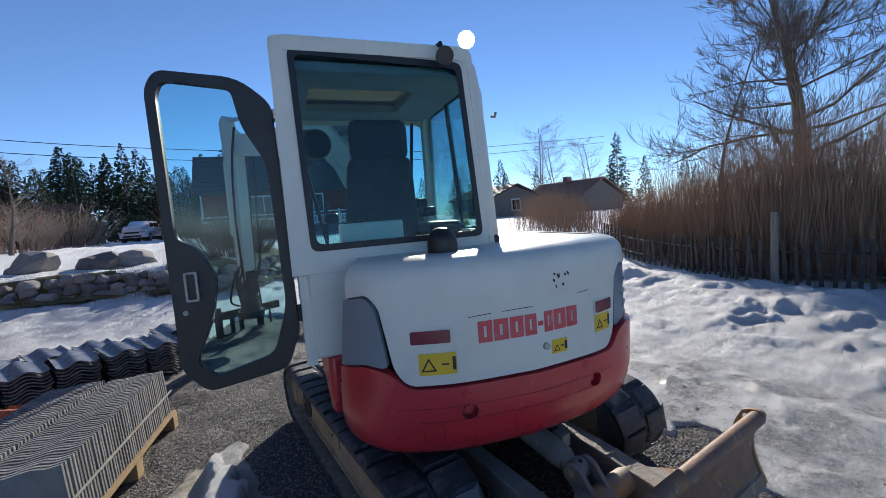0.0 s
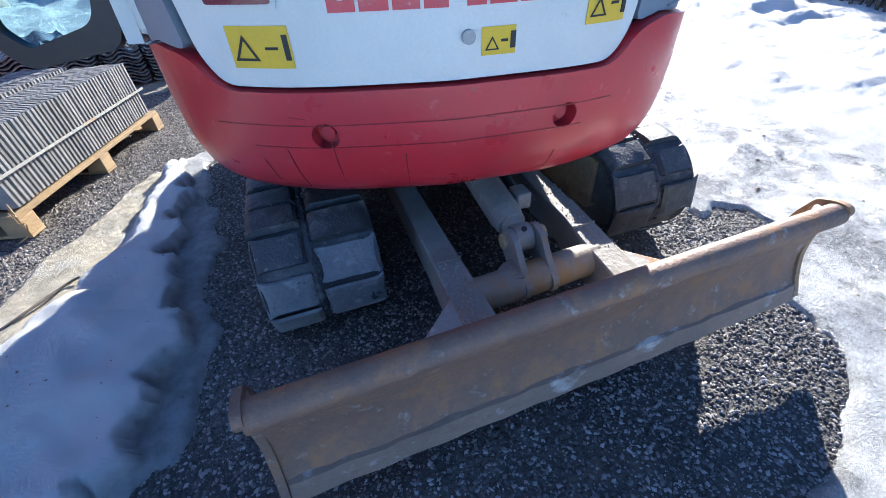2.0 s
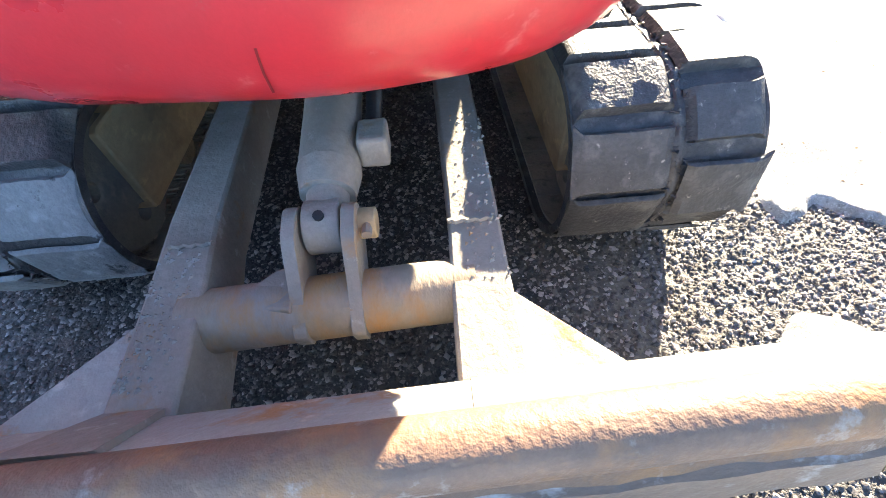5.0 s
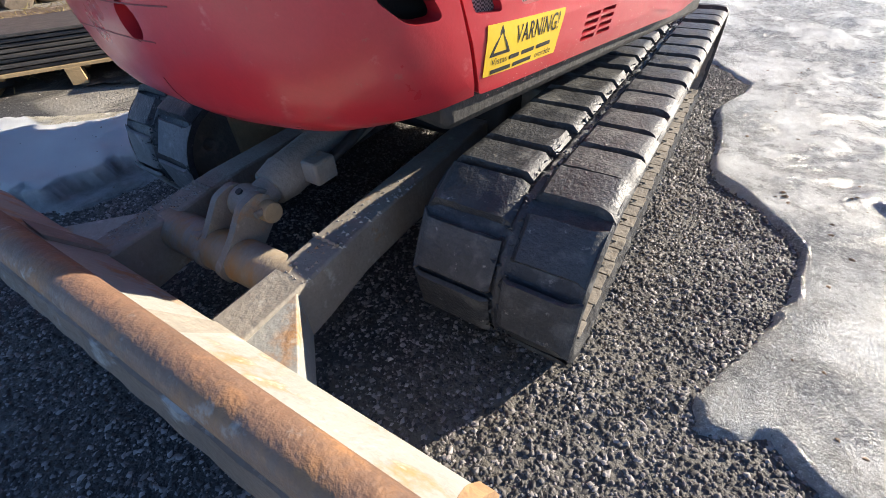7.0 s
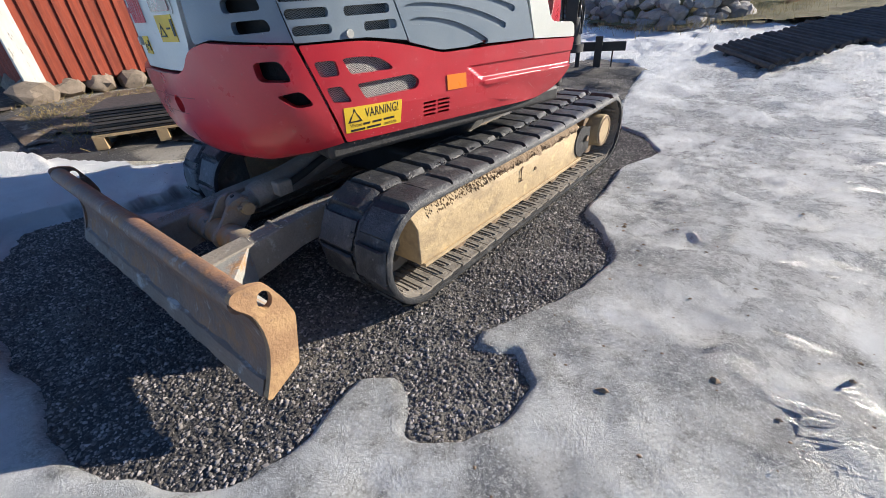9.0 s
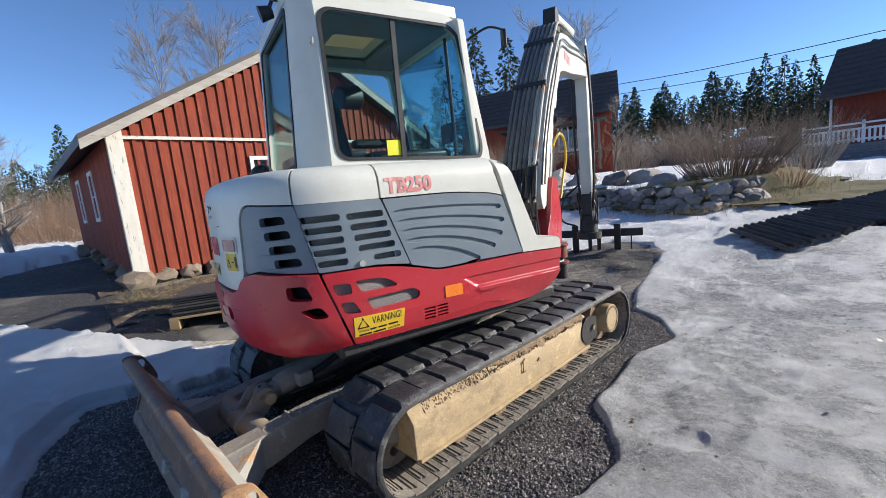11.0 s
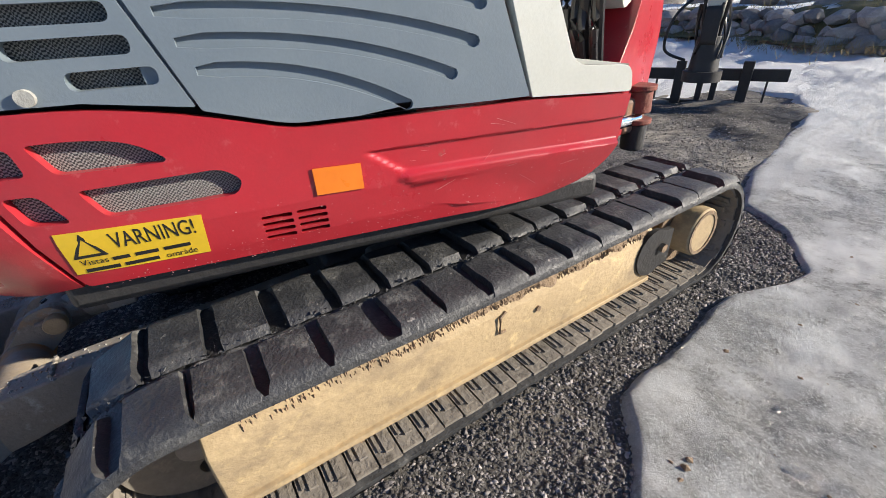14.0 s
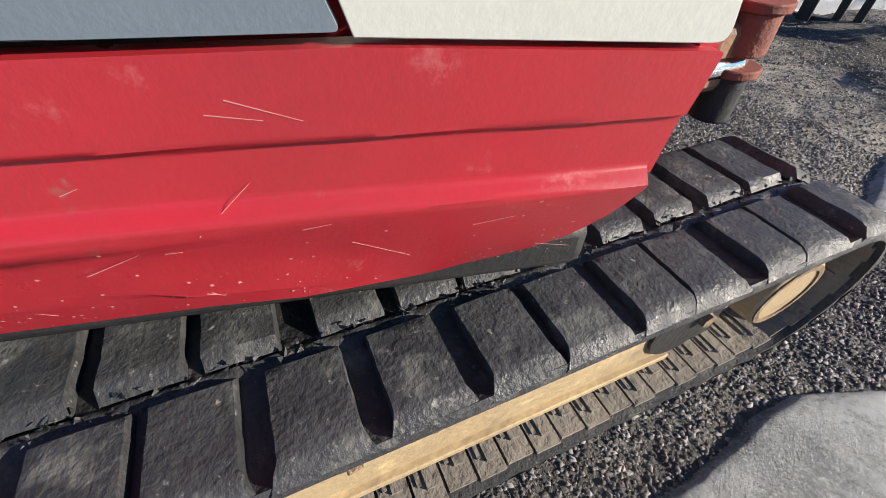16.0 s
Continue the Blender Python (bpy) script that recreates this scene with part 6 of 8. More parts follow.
FN = Vector((-0.355, 0.935, 0))


def fw(u, v, z):
    return FA + FD * u + FN * v + Vector((0, 0, z))


fm = Matrix((( FD.x, FN.x, 0, FA.x), (FD.y, FN.y, 0, FA.y), (0, 0, 1, -0.20), (0, 0, 0, 1)))
fork = part("fork_frame", boxb((0.0, -0.03, 0.52), (1.42, 0.03, 0.64), fm), DARK, excavator, "dark steel pallet fork frame", None, 30, 0.006)
part("lower_rail", boxb((0.12, -0.03, 0.20), (1.34, 0.03, 0.30), fm), DARK, fork, "", None, 30, 0.006)
for u in (0.36, 1.0):
    part("tine_back", boxb((u, -0.075, 0.17), (u + 0.10, -0.03, 0.72), fm), DARK, fork, "", None, 30, 0.005)
    part("tine", boxb((u, -0.30, 0.165), (u + 0.10, -0.05, 0.20), fm), DARK, fork, "", None, 30, 0.005)
for u in (0.60, 0.74):
    part("brace", boxb((u, -0.02, 0.28), (u + 0.06, 0.02, 0.60), fm), DARK, fork, "", None, 30, 0.004)
for u in (0.16, 1.24):
    part("stay", boxb((u, -0.01, 0.28), (u + 0.02, 0.01, 0.55), fm), DARK, fork)

# ---- materials of the surroundings ----
FALU = pmat("falu_red_boards", (0.29, 0.052, 0.022), (0.20, 0.036, 0.018), 4, 0.85, bump=0.5, bscale=60, stretch=(6, 6, 0.6),
            spots=((0.30, 0.10, 0.06), 9, 0.6, 0.75, 0.9), spots2=((0.09, 0.035, 0.03), 3, 0.6, 0.78, 0.9), rnd=True, piece=0.18)
FLAKED = pmat("flaking_white_paint", (0.66, 0.63, 0.56), (0.58, 0.55, 0.48), 5, 0.7, bump=0.4, bscale=50, stretch=(3, 3, 0.7),
              spots=((0.22, 0.19, 0.16), 7, 0.58, 0.66, 0.9), rnd=True)
BARGE = pmat("grey_weathered_board", (0.42, 0.385, 0.33), (0.33, 0.30, 0.255), 5, 0.85, bump=0.5, bscale=50, stretch=(3, 0.7, 3), spots=((0.20, 0.175, 0.15), 7, 0.58, 0.70, 0.9), rnd=True)
WOODGREY = pmat("weathered_wood", (0.26, 0.23, 0.19), (0.19, 0.165, 0.135), 5, 0.85, bump=0.5, bscale=70, stretch=(4, 4, 1), rnd=True, piece=0.2)
PINE = pmat("pallet_wood", (0.42, 0.29, 0.15), (0.34, 0.23, 0.12), 6, 0.8, bump=0.4, bscale=60, spots=((0.2, 0.15, 0.1), 8, 0.6, 0.75, 0.9), rnd=True, piece=0.2)
DARKWOOD = pmat("tarred_wood", (0.045, 0.04, 0.037), (0.075, 0.066, 0.058), 8, 0.7, bump=0.6, bscale=60, rnd=True, piece=0.25)
ROOFM = pmat("dark_roof_tiles", (0.075, 0.06, 0.055), (0.05, 0.042, 0.04), 4, 0.6, bump=0.5, bscale=30)
ROOFR = pmat("sunlit_red_roof_tiles", (0.30, 0.15, 0.10), (0.24, 0.12, 0.08), 4, 0.6, bump=0.5, bscale=30)
STONE = pmat("field_stone", (0.36, 0.33, 0.30), (0.25, 0.23, 0.21), 5, 0.85, bump=0.7, bscale=40,
             spots=((0.34, 0.30, 0.26), 6, 0.55, 0.7, 0.9), spots2=((0.09, 0.10, 0.05), 7, 0.62, 0.74, 0.95), rnd=True, piece=0.45, grit=0.35)
BROWNSTONE = pmat("brown_foundation_stone", (0.30, 0.235, 0.175), (0.20, 0.155, 0.115), 5, 0.9, bump=0.7, bscale=40, spots=((0.12, 0.10, 0.08), 8, 0.56, 0.70, 0.9), rnd=True, piece=0.3, grit=0.35)
CONCRETE = pmat("grey_concrete_tile", (0.25, 0.247, 0.24), (0.19, 0.188, 0.182), 6, 0.8, bump=0.4, bscale=70, spots=((0.3, 0.29, 0.27), 9, 0.58, 0.72, 0.9), rnd=True, piece=0.25)
SHINYTILE = pmat("glazed_dark_tile", (0.17, 0.17, 0.175), (0.12, 0.12, 0.125), 5, 0.26, bump=0.2, bscale=60, rnd=True, piece=0.25)
CLAY = pmat("orange_clay_tile", (0.42, 0.14, 0.06), (0.34, 0.11, 0.05), 6, 0.75, bump=0.4, bscale=60, rnd=True, piece=0.2)
TWIG = pmat("brown_twigs", (0.40, 0.26, 0.17), (0.29, 0.185, 0.12), 1.5, 0.8, bump=0)
DARKTWIG = pmat("dark_brown_twigs", (0.115, 0.075, 0.055), (0.17, 0.11, 0.08), 2, 0.8, bump=0)
TWIGGREY = pmat("grey_twigs", (0.27, 0.235, 0.20), (0.19, 0.165, 0.14), 2, 0.8, bump=0)
BARK = pmat("dark_bark", (0.12, 0.10, 0.085), (0.18, 0.155, 0.13), 4, 0.9, bump=0.8, bscale=25)
BIRCH = pmat("birch_bark", (0.34, 0.32, 0.29), (0.2, 0.18, 0.16), 3, 0.8, bump=0.4, bscale=30)
NEEDLE = pmat("dark_needles", (0.028, 0.052, 0.024), (0.05, 0.075, 0.033), 0.6, 0.8, bump=0)
JUNIPER = pmat("juniper_green", (0.028, 0.05, 0.016), (0.06, 0.08, 0.02), 1.2, 0.8, bump=0)
MOSS = pmat("mossy_turf", (0.10, 0.095, 0.03), (0.16, 0.125, 0.055), 3, 0.95, bump=1.0, bscale=40, spots=((0.06, 0.045, 0.03), 5, 0.55, 0.7, 0.95))
STRAW = pmat("dead_grass", (0.33, 0.24, 0.11), (0.20, 0.17, 0.06), 2, 0.9, bump=0)
EARTH = pmat("brown_earth", (0.14, 0.098, 0.064), (0.085, 0.062, 0.045), 6, 0.95, bump=1.0, bscale=35, spots=((0.33, 0.27, 0.20), 9, 0.52, 0.68, 0.95), grit=0.5)
CARPAINT = pmat("white_car_paint", (0.78, 0.79, 0.80), (0.74, 0.75, 0.76), 4, 0.2, bump=0, coat=0.6)
WHITEWOOD = pmat("white_painted_wood", (0.72, 0.73, 0.73), (0.64, 0.65, 0.66), 5, 0.6, bump=0.2, bscale=50, rnd=True)
DECKGREY = pmat("grey_deck_boards", (0.17, 0.18, 0.19), (0.13, 0.14, 0.15), 5, 0.8, bump=0.3, bscale=50)


def lz(x, y):
    return float(land(x, y))


def prism(V, F, a, b, ra, rb, k=3):
    """A thin tapering stick, added to lists of corners and faces."""
    d = b - a
    n = d.length
    if n < 1e-5:
        return
    d = d / n
    s = d.orthogonal().normalized()
    t = d.cross(s)
    i = len(V)
    for c, r in ((a, ra), (b, rb)):
        for j in range(k):
            an = 2 * math.pi * j / k
            V.append(tuple(c + s * (r * math.cos(an)) + t * (r * math.sin(an))))
    for j in range(k):
        F.append((i + j, i + (j + 1) % k, i + k + (j + 1) % k, i + k + j))


# ---- barn ----
BARN = pose(-5.94, -1.05, 0, 0, 0, 2.9)     # its own axes: +y along the gable, -x along the side
barn = thing("barn", "old red board-and-batten barn with flaking white corner boards", "barn", at=(-5.94, -1.05, 0.2))
binv = pose(5.94, 1.05, -0.2)


def bpart(name, bm, material, parent=None, label="", bevel=0.0, smooth=30):
    return part(name, bm, material, parent or barn, label, binv @ BARN, smooth, bevel)


RIDGE_Y, EAVE_Z, RIDGE_Z, BASE_Z, DEEP, WIDE = 3.3, 2.72, 4.59, 0.50, 6.2, 6.6


def barn_top(y):
    return EAVE_Z + (RIDGE_Z - EAVE_Z) * (1 - abs(y - RIDGE_Y) / RIDGE_Y)


core = bmesh.new()
gab = [(0.0, 0.44), (WIDE, 0.44), (WIDE, EAVE_Z), (RIDGE_Y, RIDGE_Z), (0.0, EAVE_Z)]
ra = [[core.verts.new((x, y, z - 0.02)) for y, z in gab] for x in (-0.06, -DEEP)]
for k in range(5):
    core.faces.new((ra[0][k], ra[0][(k + 1) % 5], ra[1][(k + 1) % 5], ra[1][k]))
core.faces.new(ra[0])
core.faces.new(ra[1])
wall = bpart("wall", core, FALU, label="red-painted board wall")
y = 0.10
while y < WIDE - 0.1:
    w = RND.uniform(0.15, 0.19)
    zb = BASE_Z - 0.05 + RND.uniform(-0.02, 0.02)
    zt = min(barn_top(y), barn_top(y + w)) - 0.03
    bpart("board", boxb((-0.055, y, zb), (-0.02, y + w - 0.012, zt)), FALU, wall)
    bpart("batten", boxb((-0.02, y - 0.028, zb), (0.006, y + 0.022, zt)), FALU, wall)
    y += w
x = -0.12
while x > -DEEP:
    bpart("board", boxb((x - 0.16, -0.03, BASE_Z - 0.05 + RND.uniform(-0.02, 0.02)), (x, 0.0, EAVE_Z - 0.05)), FALU, wall)
    x -= 0.172
bpart("corner_board", boxb((-0.06, -0.075, BASE_Z - 0.06), (0.03, 0.14, EAVE_Z + 0.05)), FLAKED, wall, "flaking white corner board", 0.004)
bpart("corner_board", boxb((-0.16, -0.06, BASE_Z - 0.06), (0.01, -0.032, EAVE_Z)), FLAKED, wall, "flaking white corner board", 0.004)
bpart("cross_beam", boxb((0.008, 0.05, 2.60), (0.035, WIDE, 2.655)), FLAKED, wall, "pale wooden rail", 0.004)


def window_unit(x0, x1, z0, z1, fn, bars=1, parent=None, pw=bpart):
    w = pw("window", plate([(x0 - 0.07, z0 - 0.07), (x1 + 0.07, z0 - 0.07), (x1 + 0.07, z1 + 0.07), (x0 - 0.07, z1 + 0.07)], [[(x0, z0), (x1, z0), (x1, z1), (x0, z1)]], 0.06, fn), WHITEWOOD, parent, "white-framed window")
    pw("pane", plate([(x0, z0), (x1, z0), (x1, z1), (x0, z1)], (), 0.01, lambda u, v, d: fn(u, v, d - 0.035)), PANE, w)
    for k in range(bars):
        m = x0 + (x1 - x0) * (k + 1) / (bars + 1)
        pw("glazing_bar", plate([(m - 0.014, z0), (m + 0.014, z0), (m + 0.014, z1), (m - 0.014, z1)], (), 0.02, lambda u, v, d: fn(u, v, d - 0.012)), WHITEWOOD, w)
    m = (z0 + z1) / 2
    pw("glazing_bar", plate([(x0, m - 0.012), (x1, m - 0.012), (x1, m + 0.012), (x0, m + 0.012)], (), 0.02, lambda u, v, d: fn(u, v, d - 0.010)), WHITEWOOD, w)
    return w


window_unit(2.10, 2.85, 1.45, 2.25, lambda u, v, d: Vector((0.04 + d, u, v)), 1, wall)
for x0 in (-2.9, -5.0):
    window_unit(x0, x0 + 0.42, 1.45, 2.30, lambda u, v, d: Vector((u, -0.05 - d, v)), 0, wall)
for sgn in (-1, 1):
    bm = bmesh.new()
    ye = -0.42 if sgn < 0 else WIDE + 0.42
    slope = (RIDGE_Z - EAVE_Z) / RIDGE_Y
    ze = EAVE_Z - 0.42 * slope
    q = [(ye, ze), (RIDGE_Y, RIDGE_Z), (RIDGE_Y, RIDGE_Z + 0.15), (ye, ze + 0.15)]
    r2 = [[bm.verts.new((x, yy, zz)) for yy, zz in q] for x in (0.24, -DEEP - 0.2)]
    for k in range(4):
        bm.faces.new((r2[0][k], r2[0][(k + 1) % 4], r2[1][(k + 1) % 4], r2[1][k]))
    bm.faces.new(r2[0])
    bm.faces.new(r2[1])
    roof = bpart("roof", bm, ROOFM, label="dark roof slope")
    bm = bmesh.new()
    q = [(ye, ze - 0.07), (RIDGE_Y, RIDGE_Z - 0.07), (RIDGE_Y, RIDGE_Z + 0.07), (ye, ze + 0.07)]
    r2 = [[bm.verts.new((x, yy, zz)) for yy, zz in q] for x in (0.275, 0.245)]
    for k in range(4):
        bm.faces.new((r2[0][k], r2[0][(k + 1) % 4], r2[1][(k + 1) % 4], r2[1][k]))
    bm.faces.new(r2[0])
    bm.faces.new(r2[1])
    bpart("bargeboard", bm, BARGE, roof, "weathered pale bargeboard")


# ---- stones ----
def stone_mesh(seed, rough=0.42):
    bm = bmesh.new()
    bmesh.ops.create_icosphere(bm, subdivisions=2, radius=0.5)
    off = Vector((seed * 7.3, seed * 3.1, seed * 1.7))
    for v in bm.verts:
        v.co *= 1 + rough * noise.noise(v.co * 2.2 + off) + rough * 0.5 * noise.noise(v.co * 5 + off)
    me = bpy.data.meshes.new("stone")
    bm.to_mesh(me)
    bm.free()
    me.materials.append(STONE)
    me.polygons.foreach_set("use_smooth", [True] * len(me.polygons))
    me.set_sharp_from_angle(angle=radians(24))
    return me


STONES = [stone_mesh(k) for k in range(7)]
BROWNSTONES = [stone_mesh(20 + k) for k in range(4)]
for me in BROWNSTONES:
    me.materials[0] = BROWNSTONE


def stone(parent, p, size, name="stone", shapes=None):
    o = new(name, RND.choice(shapes or STONES))
    o.parent = parent
    loc = Vector(p) - (parent.location if parent else Vector())
    o.matrix_basis = Matrix.Translation(loc) @ Euler((RND.uniform(-0.4, 0.4), RND.uniform(-0.4, 0.4), RND.uniform(0, 6.28))).to_matrix().to_4x4() @ Matrix.Diagonal((*size, 1))
    return o


for k in range(17):
    yy = -0.05 + 0.40 * k
    p = BARN @ Vector((RND.uniform(-0.12, 0.02), yy, 0.0))
    big = 1.2 if k == 0 else 1.0
    stone(barn, (p.x, p.y, lz(p.x, p.y) + 0.10), (0.36 * big, 0.46 * big * RND.uniform(0.8, 1.1), 0.30 * big), "foundation_stone", BROWNSTONES)
for k in range(9):
    p = BARN @ Vector((-0.5 - 0.65 * k, 0.02, 0.0))
    stone(barn, (p.x, p.y, lz(p.x, p.y) + 0.08), (0.6, 0.30, 0.30), "foundation_stone", BROWNSTONES)

rock_wall = thing("rock_wall", "low dry wall of grey field stones beside the snow", "stone wall", at=(-2.6, 8.7, 0.6))
pts = bend([(x, y, 0) for x, y in WALL_LINE], 14)
acc = 0.0
for a, b in zip(pts, pts[1:]):
    acc += (b - a).length
    if acc < 0.23:
        continue
    acc = 0.0
    if b.y > 12.5 or b.x > 0.5:
        continue
    z0 = min(lz(b.x + dx, b.y + dy) for dx in (-0.5, 0.5) for dy in (-0.5, 0.5))
    for row in range(3):
        s = RND.uniform(0.24, 0.42) * (1.1 if row == 0 else 0.9)
        stone(rock_wall, (b.x + RND.uniform(-0.08, 0.08), b.y - 0.16 + row * 0.10 + RND.uniform(-0.06, 0.06), z0 + 0.08 + row * 0.17 + RND.uniform(-0.03, 0.03)), (s * RND.uniform(0.9, 1.3), s, s * RND.uniform(0.65, 0.85)))
for x, y, s in ((-4.7, 11.2, 0.95), (-3.4, 10.9, 0.8), (-2.7, 11.3, 0.75), (-6.0, 11.4, 1.1), (-1.6, 9.6, 0.55), (-5.6, 7.4, 0.5), (-6.3, 7.0, 0.6), (-5.0, 7.6, 0.45), (-7.2, 7.3, 0.7), (-1.0, 10.3, 0.5)):
    o = stone(None, (x, y, lz(x, y) + 0.12 * s), (s * 1.3, s, s * 0.7), "boulder")
    tagged(o, "large grey boulder half sunk in the ground", "boulder", "boulders in the yard")

# moss and dead grass along the wall
moss, _ = sheet("turf", np.arange(-9, 4.0, 0.09), np.arange(5.5, 14, 0.09), lambda X, Y: land(X, Y) + 0.085 + 0.02 * fbm(X, Y, 0.3, 21), MOSS,
                lambda X, Y: (seg_dist(X, Y, WALL_LINE) + 0.35 * fbm(X, Y, 0.9, 22) < 0.55) | (np.hypot((X - 0.9) / 2.3, (Y - 9.5) / 1.5) + 0.3 * fbm(X, Y, 0.7, 23) < 0.9))
tagged(moss, "mossy brown turf along the stone wall", "turf", kind="structure")
barnturf, _ = sheet("turf", np.arange(-6.6, -2.6, 0.06), np.arange(-1.6, 5.0, 0.06), lambda X, Y: land(X, Y) + 0.012 + 0.02 * fbm(X, Y, 0.16, 24), EARTH,
                    lambda X, Y: fbm(X, Y, 0.8, 25) + 1.3 - 0.9 * np.abs(X + 4.6) > 0.35)
tagged(barnturf, "rough brown earth with dead grass in front of the barn", "turf", kind="structure")
V, F = [], []
for k in range(5200):
    x, y = RND.gauss(-4.7, 0.55), RND.uniform(-1.4, 4.8)
    b = Vector((x, y, lz(x, y)))
    prism(V, F, b, b + Vector((RND.uniform(-0.07, 0.07), RND.uniform(-0.07, 0.07), RND.uniform(0.02, 0.07))), 0.004, 0.001)
tagged(raw("dead_grass", V, F, STRAW), "trampled dry grass in front of the barn", "grass", kind="stuff")
V, F = [], []
for k in range(2600):
    i = RND.randrange(len(pts) - 1)
    p = pts[i].lerp(pts[i + 1], RND.random())
    x, y = p.x + RND.gauss(0, 0.45), p.y - 0.2 + RND.gauss(0, 0.4)
    if y > 13:
        continue
    b = Vector((x, y, lz(x, y) + 0.06))
    prism(V, F, b, b + Vector((RND.uniform(-0.08, 0.08), RND.uniform(-0.08, 0.08), RND.uniform(0.05, 0.16))), 0.004, 0.001)
tagged(raw("dead_grass", V, F, STRAW), "dry yellow grass tufts along the wall", "grass", kind="stuff")


# ---- shrubs, hedge and trees ----
def spray(V, F, base, d, length, r, gens, rng, kids=3, spread=0.5, droop=0.0, rmin=0.0015, wig=0.16):
    """A bare branch and its twigs."""
    p, n = base, 3
    step_ = length / n
    for i in range(n):
        d2 = (d + Vector((rng.uniform(-1, 1), rng.uniform(-1, 1), rng.uniform(-0.5, 0.8) - droop)) * wig).normalized()
        q = p + d2 * step_
        r2 = max(r * (1 - 0.28), rmin)
        prism(V, F, p, q, r, r2, 3 if r < 0.03 else 6)
        if gens:
            for _ in range(kids):
                if rng.random() < 0.82:
                    a = Vector((rng.uniform(-1, 1), rng.uniform(-1, 1), rng.uniform(-0.5, 0.9)))
                    spray(V, F, p.lerp(q, rng.random()), (d2 + a * spread).normalized(), length * rng.uniform(0.42, 0.66), max(r2 * 0.55, rmin), gens - 1, rng, kids, spread, droop, rmin, wig)
        p, d, r = q, d2, r2


def bare_tree(name, x, y, h, r, label, seed, bark, gens=3, kids=2, droop=0.0, group="bare trees", forks=1, limb=0.38, rmin=0.0015, rise=(0.2, 0.8), wig=0.16):
    rng = random.Random(seed)
    t = thing(name, label, "tree", group, (x, y, lz(x, y) - 0.1))
    tv, tf, cv, cf = [], [], [], []
    for f in range(forks):
        p, d, rr = Vector((rng.uniform(-0.2, 0.2) * f, rng.uniform(-0.2, 0.2) * f, 0)), Vector((rng.uniform(-0.15, 0.15) * (1 + f), rng.uniform(-0.15, 0.15) * (1 + f), 1)).normalized(), r * (1 - 0.15 * f)
        n = 12
        for i in range(n):
            q = p + d * (h * 0.82 / n)
            r2 = rr * 0.86
            prism(tv, tf, p, q, rr, r2, 9)
            if i >= 2:
                for _ in range((2 if i < 9 else 3) + (2 if h > 12 and limb == 0.30 else 0)):
                    a = rng.uniform(0, 6.28)
                    up = rng.uniform(*rise)
                    spray(cv, cf, p.lerp(q, rng.random()), Vector((math.cos(a), math.sin(a), up)).normalized(), h * rng.uniform(0.20, 0.34) * (1 - 0.045 * i), rr * limb, gens, rng, kids, 0.55, droop, rmin, wig)
            p, rr = q, r2
            d = (d + Vector((rng.uniform(-1, 1), rng.uniform(-1, 1), 0.5)) * 0.09).normalized()
    raw("trunk", tv, tf, bark, t, "", 60)
    raw("crown", cv, cf, BARK if r > 0.2 else TWIGGREY, t, "bare leafless twigs")
    return t


bare_tree("big_bare_tree", 13.4, 1.9, 12.5, 0.30, "large old leafless tree with spreading limbs behind the hedge", 11, BARK, 4, 2, 0.0, forks=1, limb=0.30, rmin=0.0045, wig=0.34, rise=(-0.15, 0.55))
bare_tree("bare_tree", 19.0, 6.5, 9.0, 0.15, "slender leafless tree behind the hedge", 12, BARK, 2, 3)
bare_tree("bare_tree", 17.0, 0.0, 9.5, 0.15, "slender leafless tree behind the hedge", 17, BARK, 2, 3)
for k, (x, y, h) in enumerate(((-22.0, 3.2, 11.5), (-23.5, 6.0, 12.5), (-21.0, 8.5, 11.0))):
    bare_tree("birch", x, y, h, 0.13, "tall leafless birch behind the barn", 30 + k, BIRCH, 3, 2, 0.15, "birches behind the barn", 1, 0.30, 0.005, (0.8, 1.8))
for k, (x, y, h) in enumerate(((36.5, 34.0, 12.5), (42.0, 36.0, 11.5), (45.0, 33.5, 11.0))):
    bare_tree("birch", x, y, h, 0.16, "leafless birch far behind the hedge", 40 + k, BIRCH, 3, 2, 0.1, "far birches", 2)
bare_tree("bare_tree", -20.5, 35.0, 17.0, 0.19, "tall leafless birch behind the red house", 51, BIRCH, 3, 2, 0.1, forks=2, limb=0.25, rmin=0.006, rise=(0.7, 1.6))
bare_tree("bare_tree", -7.0, 19.0, 4.2, 0.09, "small leafless fruit tree", 52, BARK, 2, 3)
bare_tree("bare_tree", -9.5, 17.0, 4.0, 0.10, "small leafless fruit tree", 53, BARK, 2, 3, forks=2)
bare_tree("bare_tree", -17.0, -3.0, 4.2, 0.10, "small leafless tree beyond the barn", 54, BIRCH, 3, 2, forks=2)


def shrub(name, x, y, w, h, count, label, material, seed, group=""):
    rng = random.Random(seed)
    t = thing(name, label, "shrub", group, (x, y, lz(x, y) - 0.03))
    SV, SF, V, F = [], [], [], []
    for k in range(count):
        a, q = rng.uniform(0, 6.28), math.sqrt(rng.random())
        b = Vector((0.35 * w * q * math.cos(a), 0.35 * w * q * math.sin(a), 0))
        d = Vector((math.cos(a) * q * w / h * 0.55, math.sin(a) * q * w / h * 0.55, 1)).normalized()
        n = h * rng.uniform(0.55, 1.0)
        prism(SV, SF, b, b + d * n * 0.3, 0.014, 0.009)
        spray(V, F, b + d * n * 0.27, d, n * 0.75, rng.uniform(0.005, 0.010), 1, rng, 3, 0.4)
    raw("stem_clump", SV, SF, material, t)["kind"] = "stuff"
    raw("crown", V, F, material, t)["kind"] = "stuff"
    return t


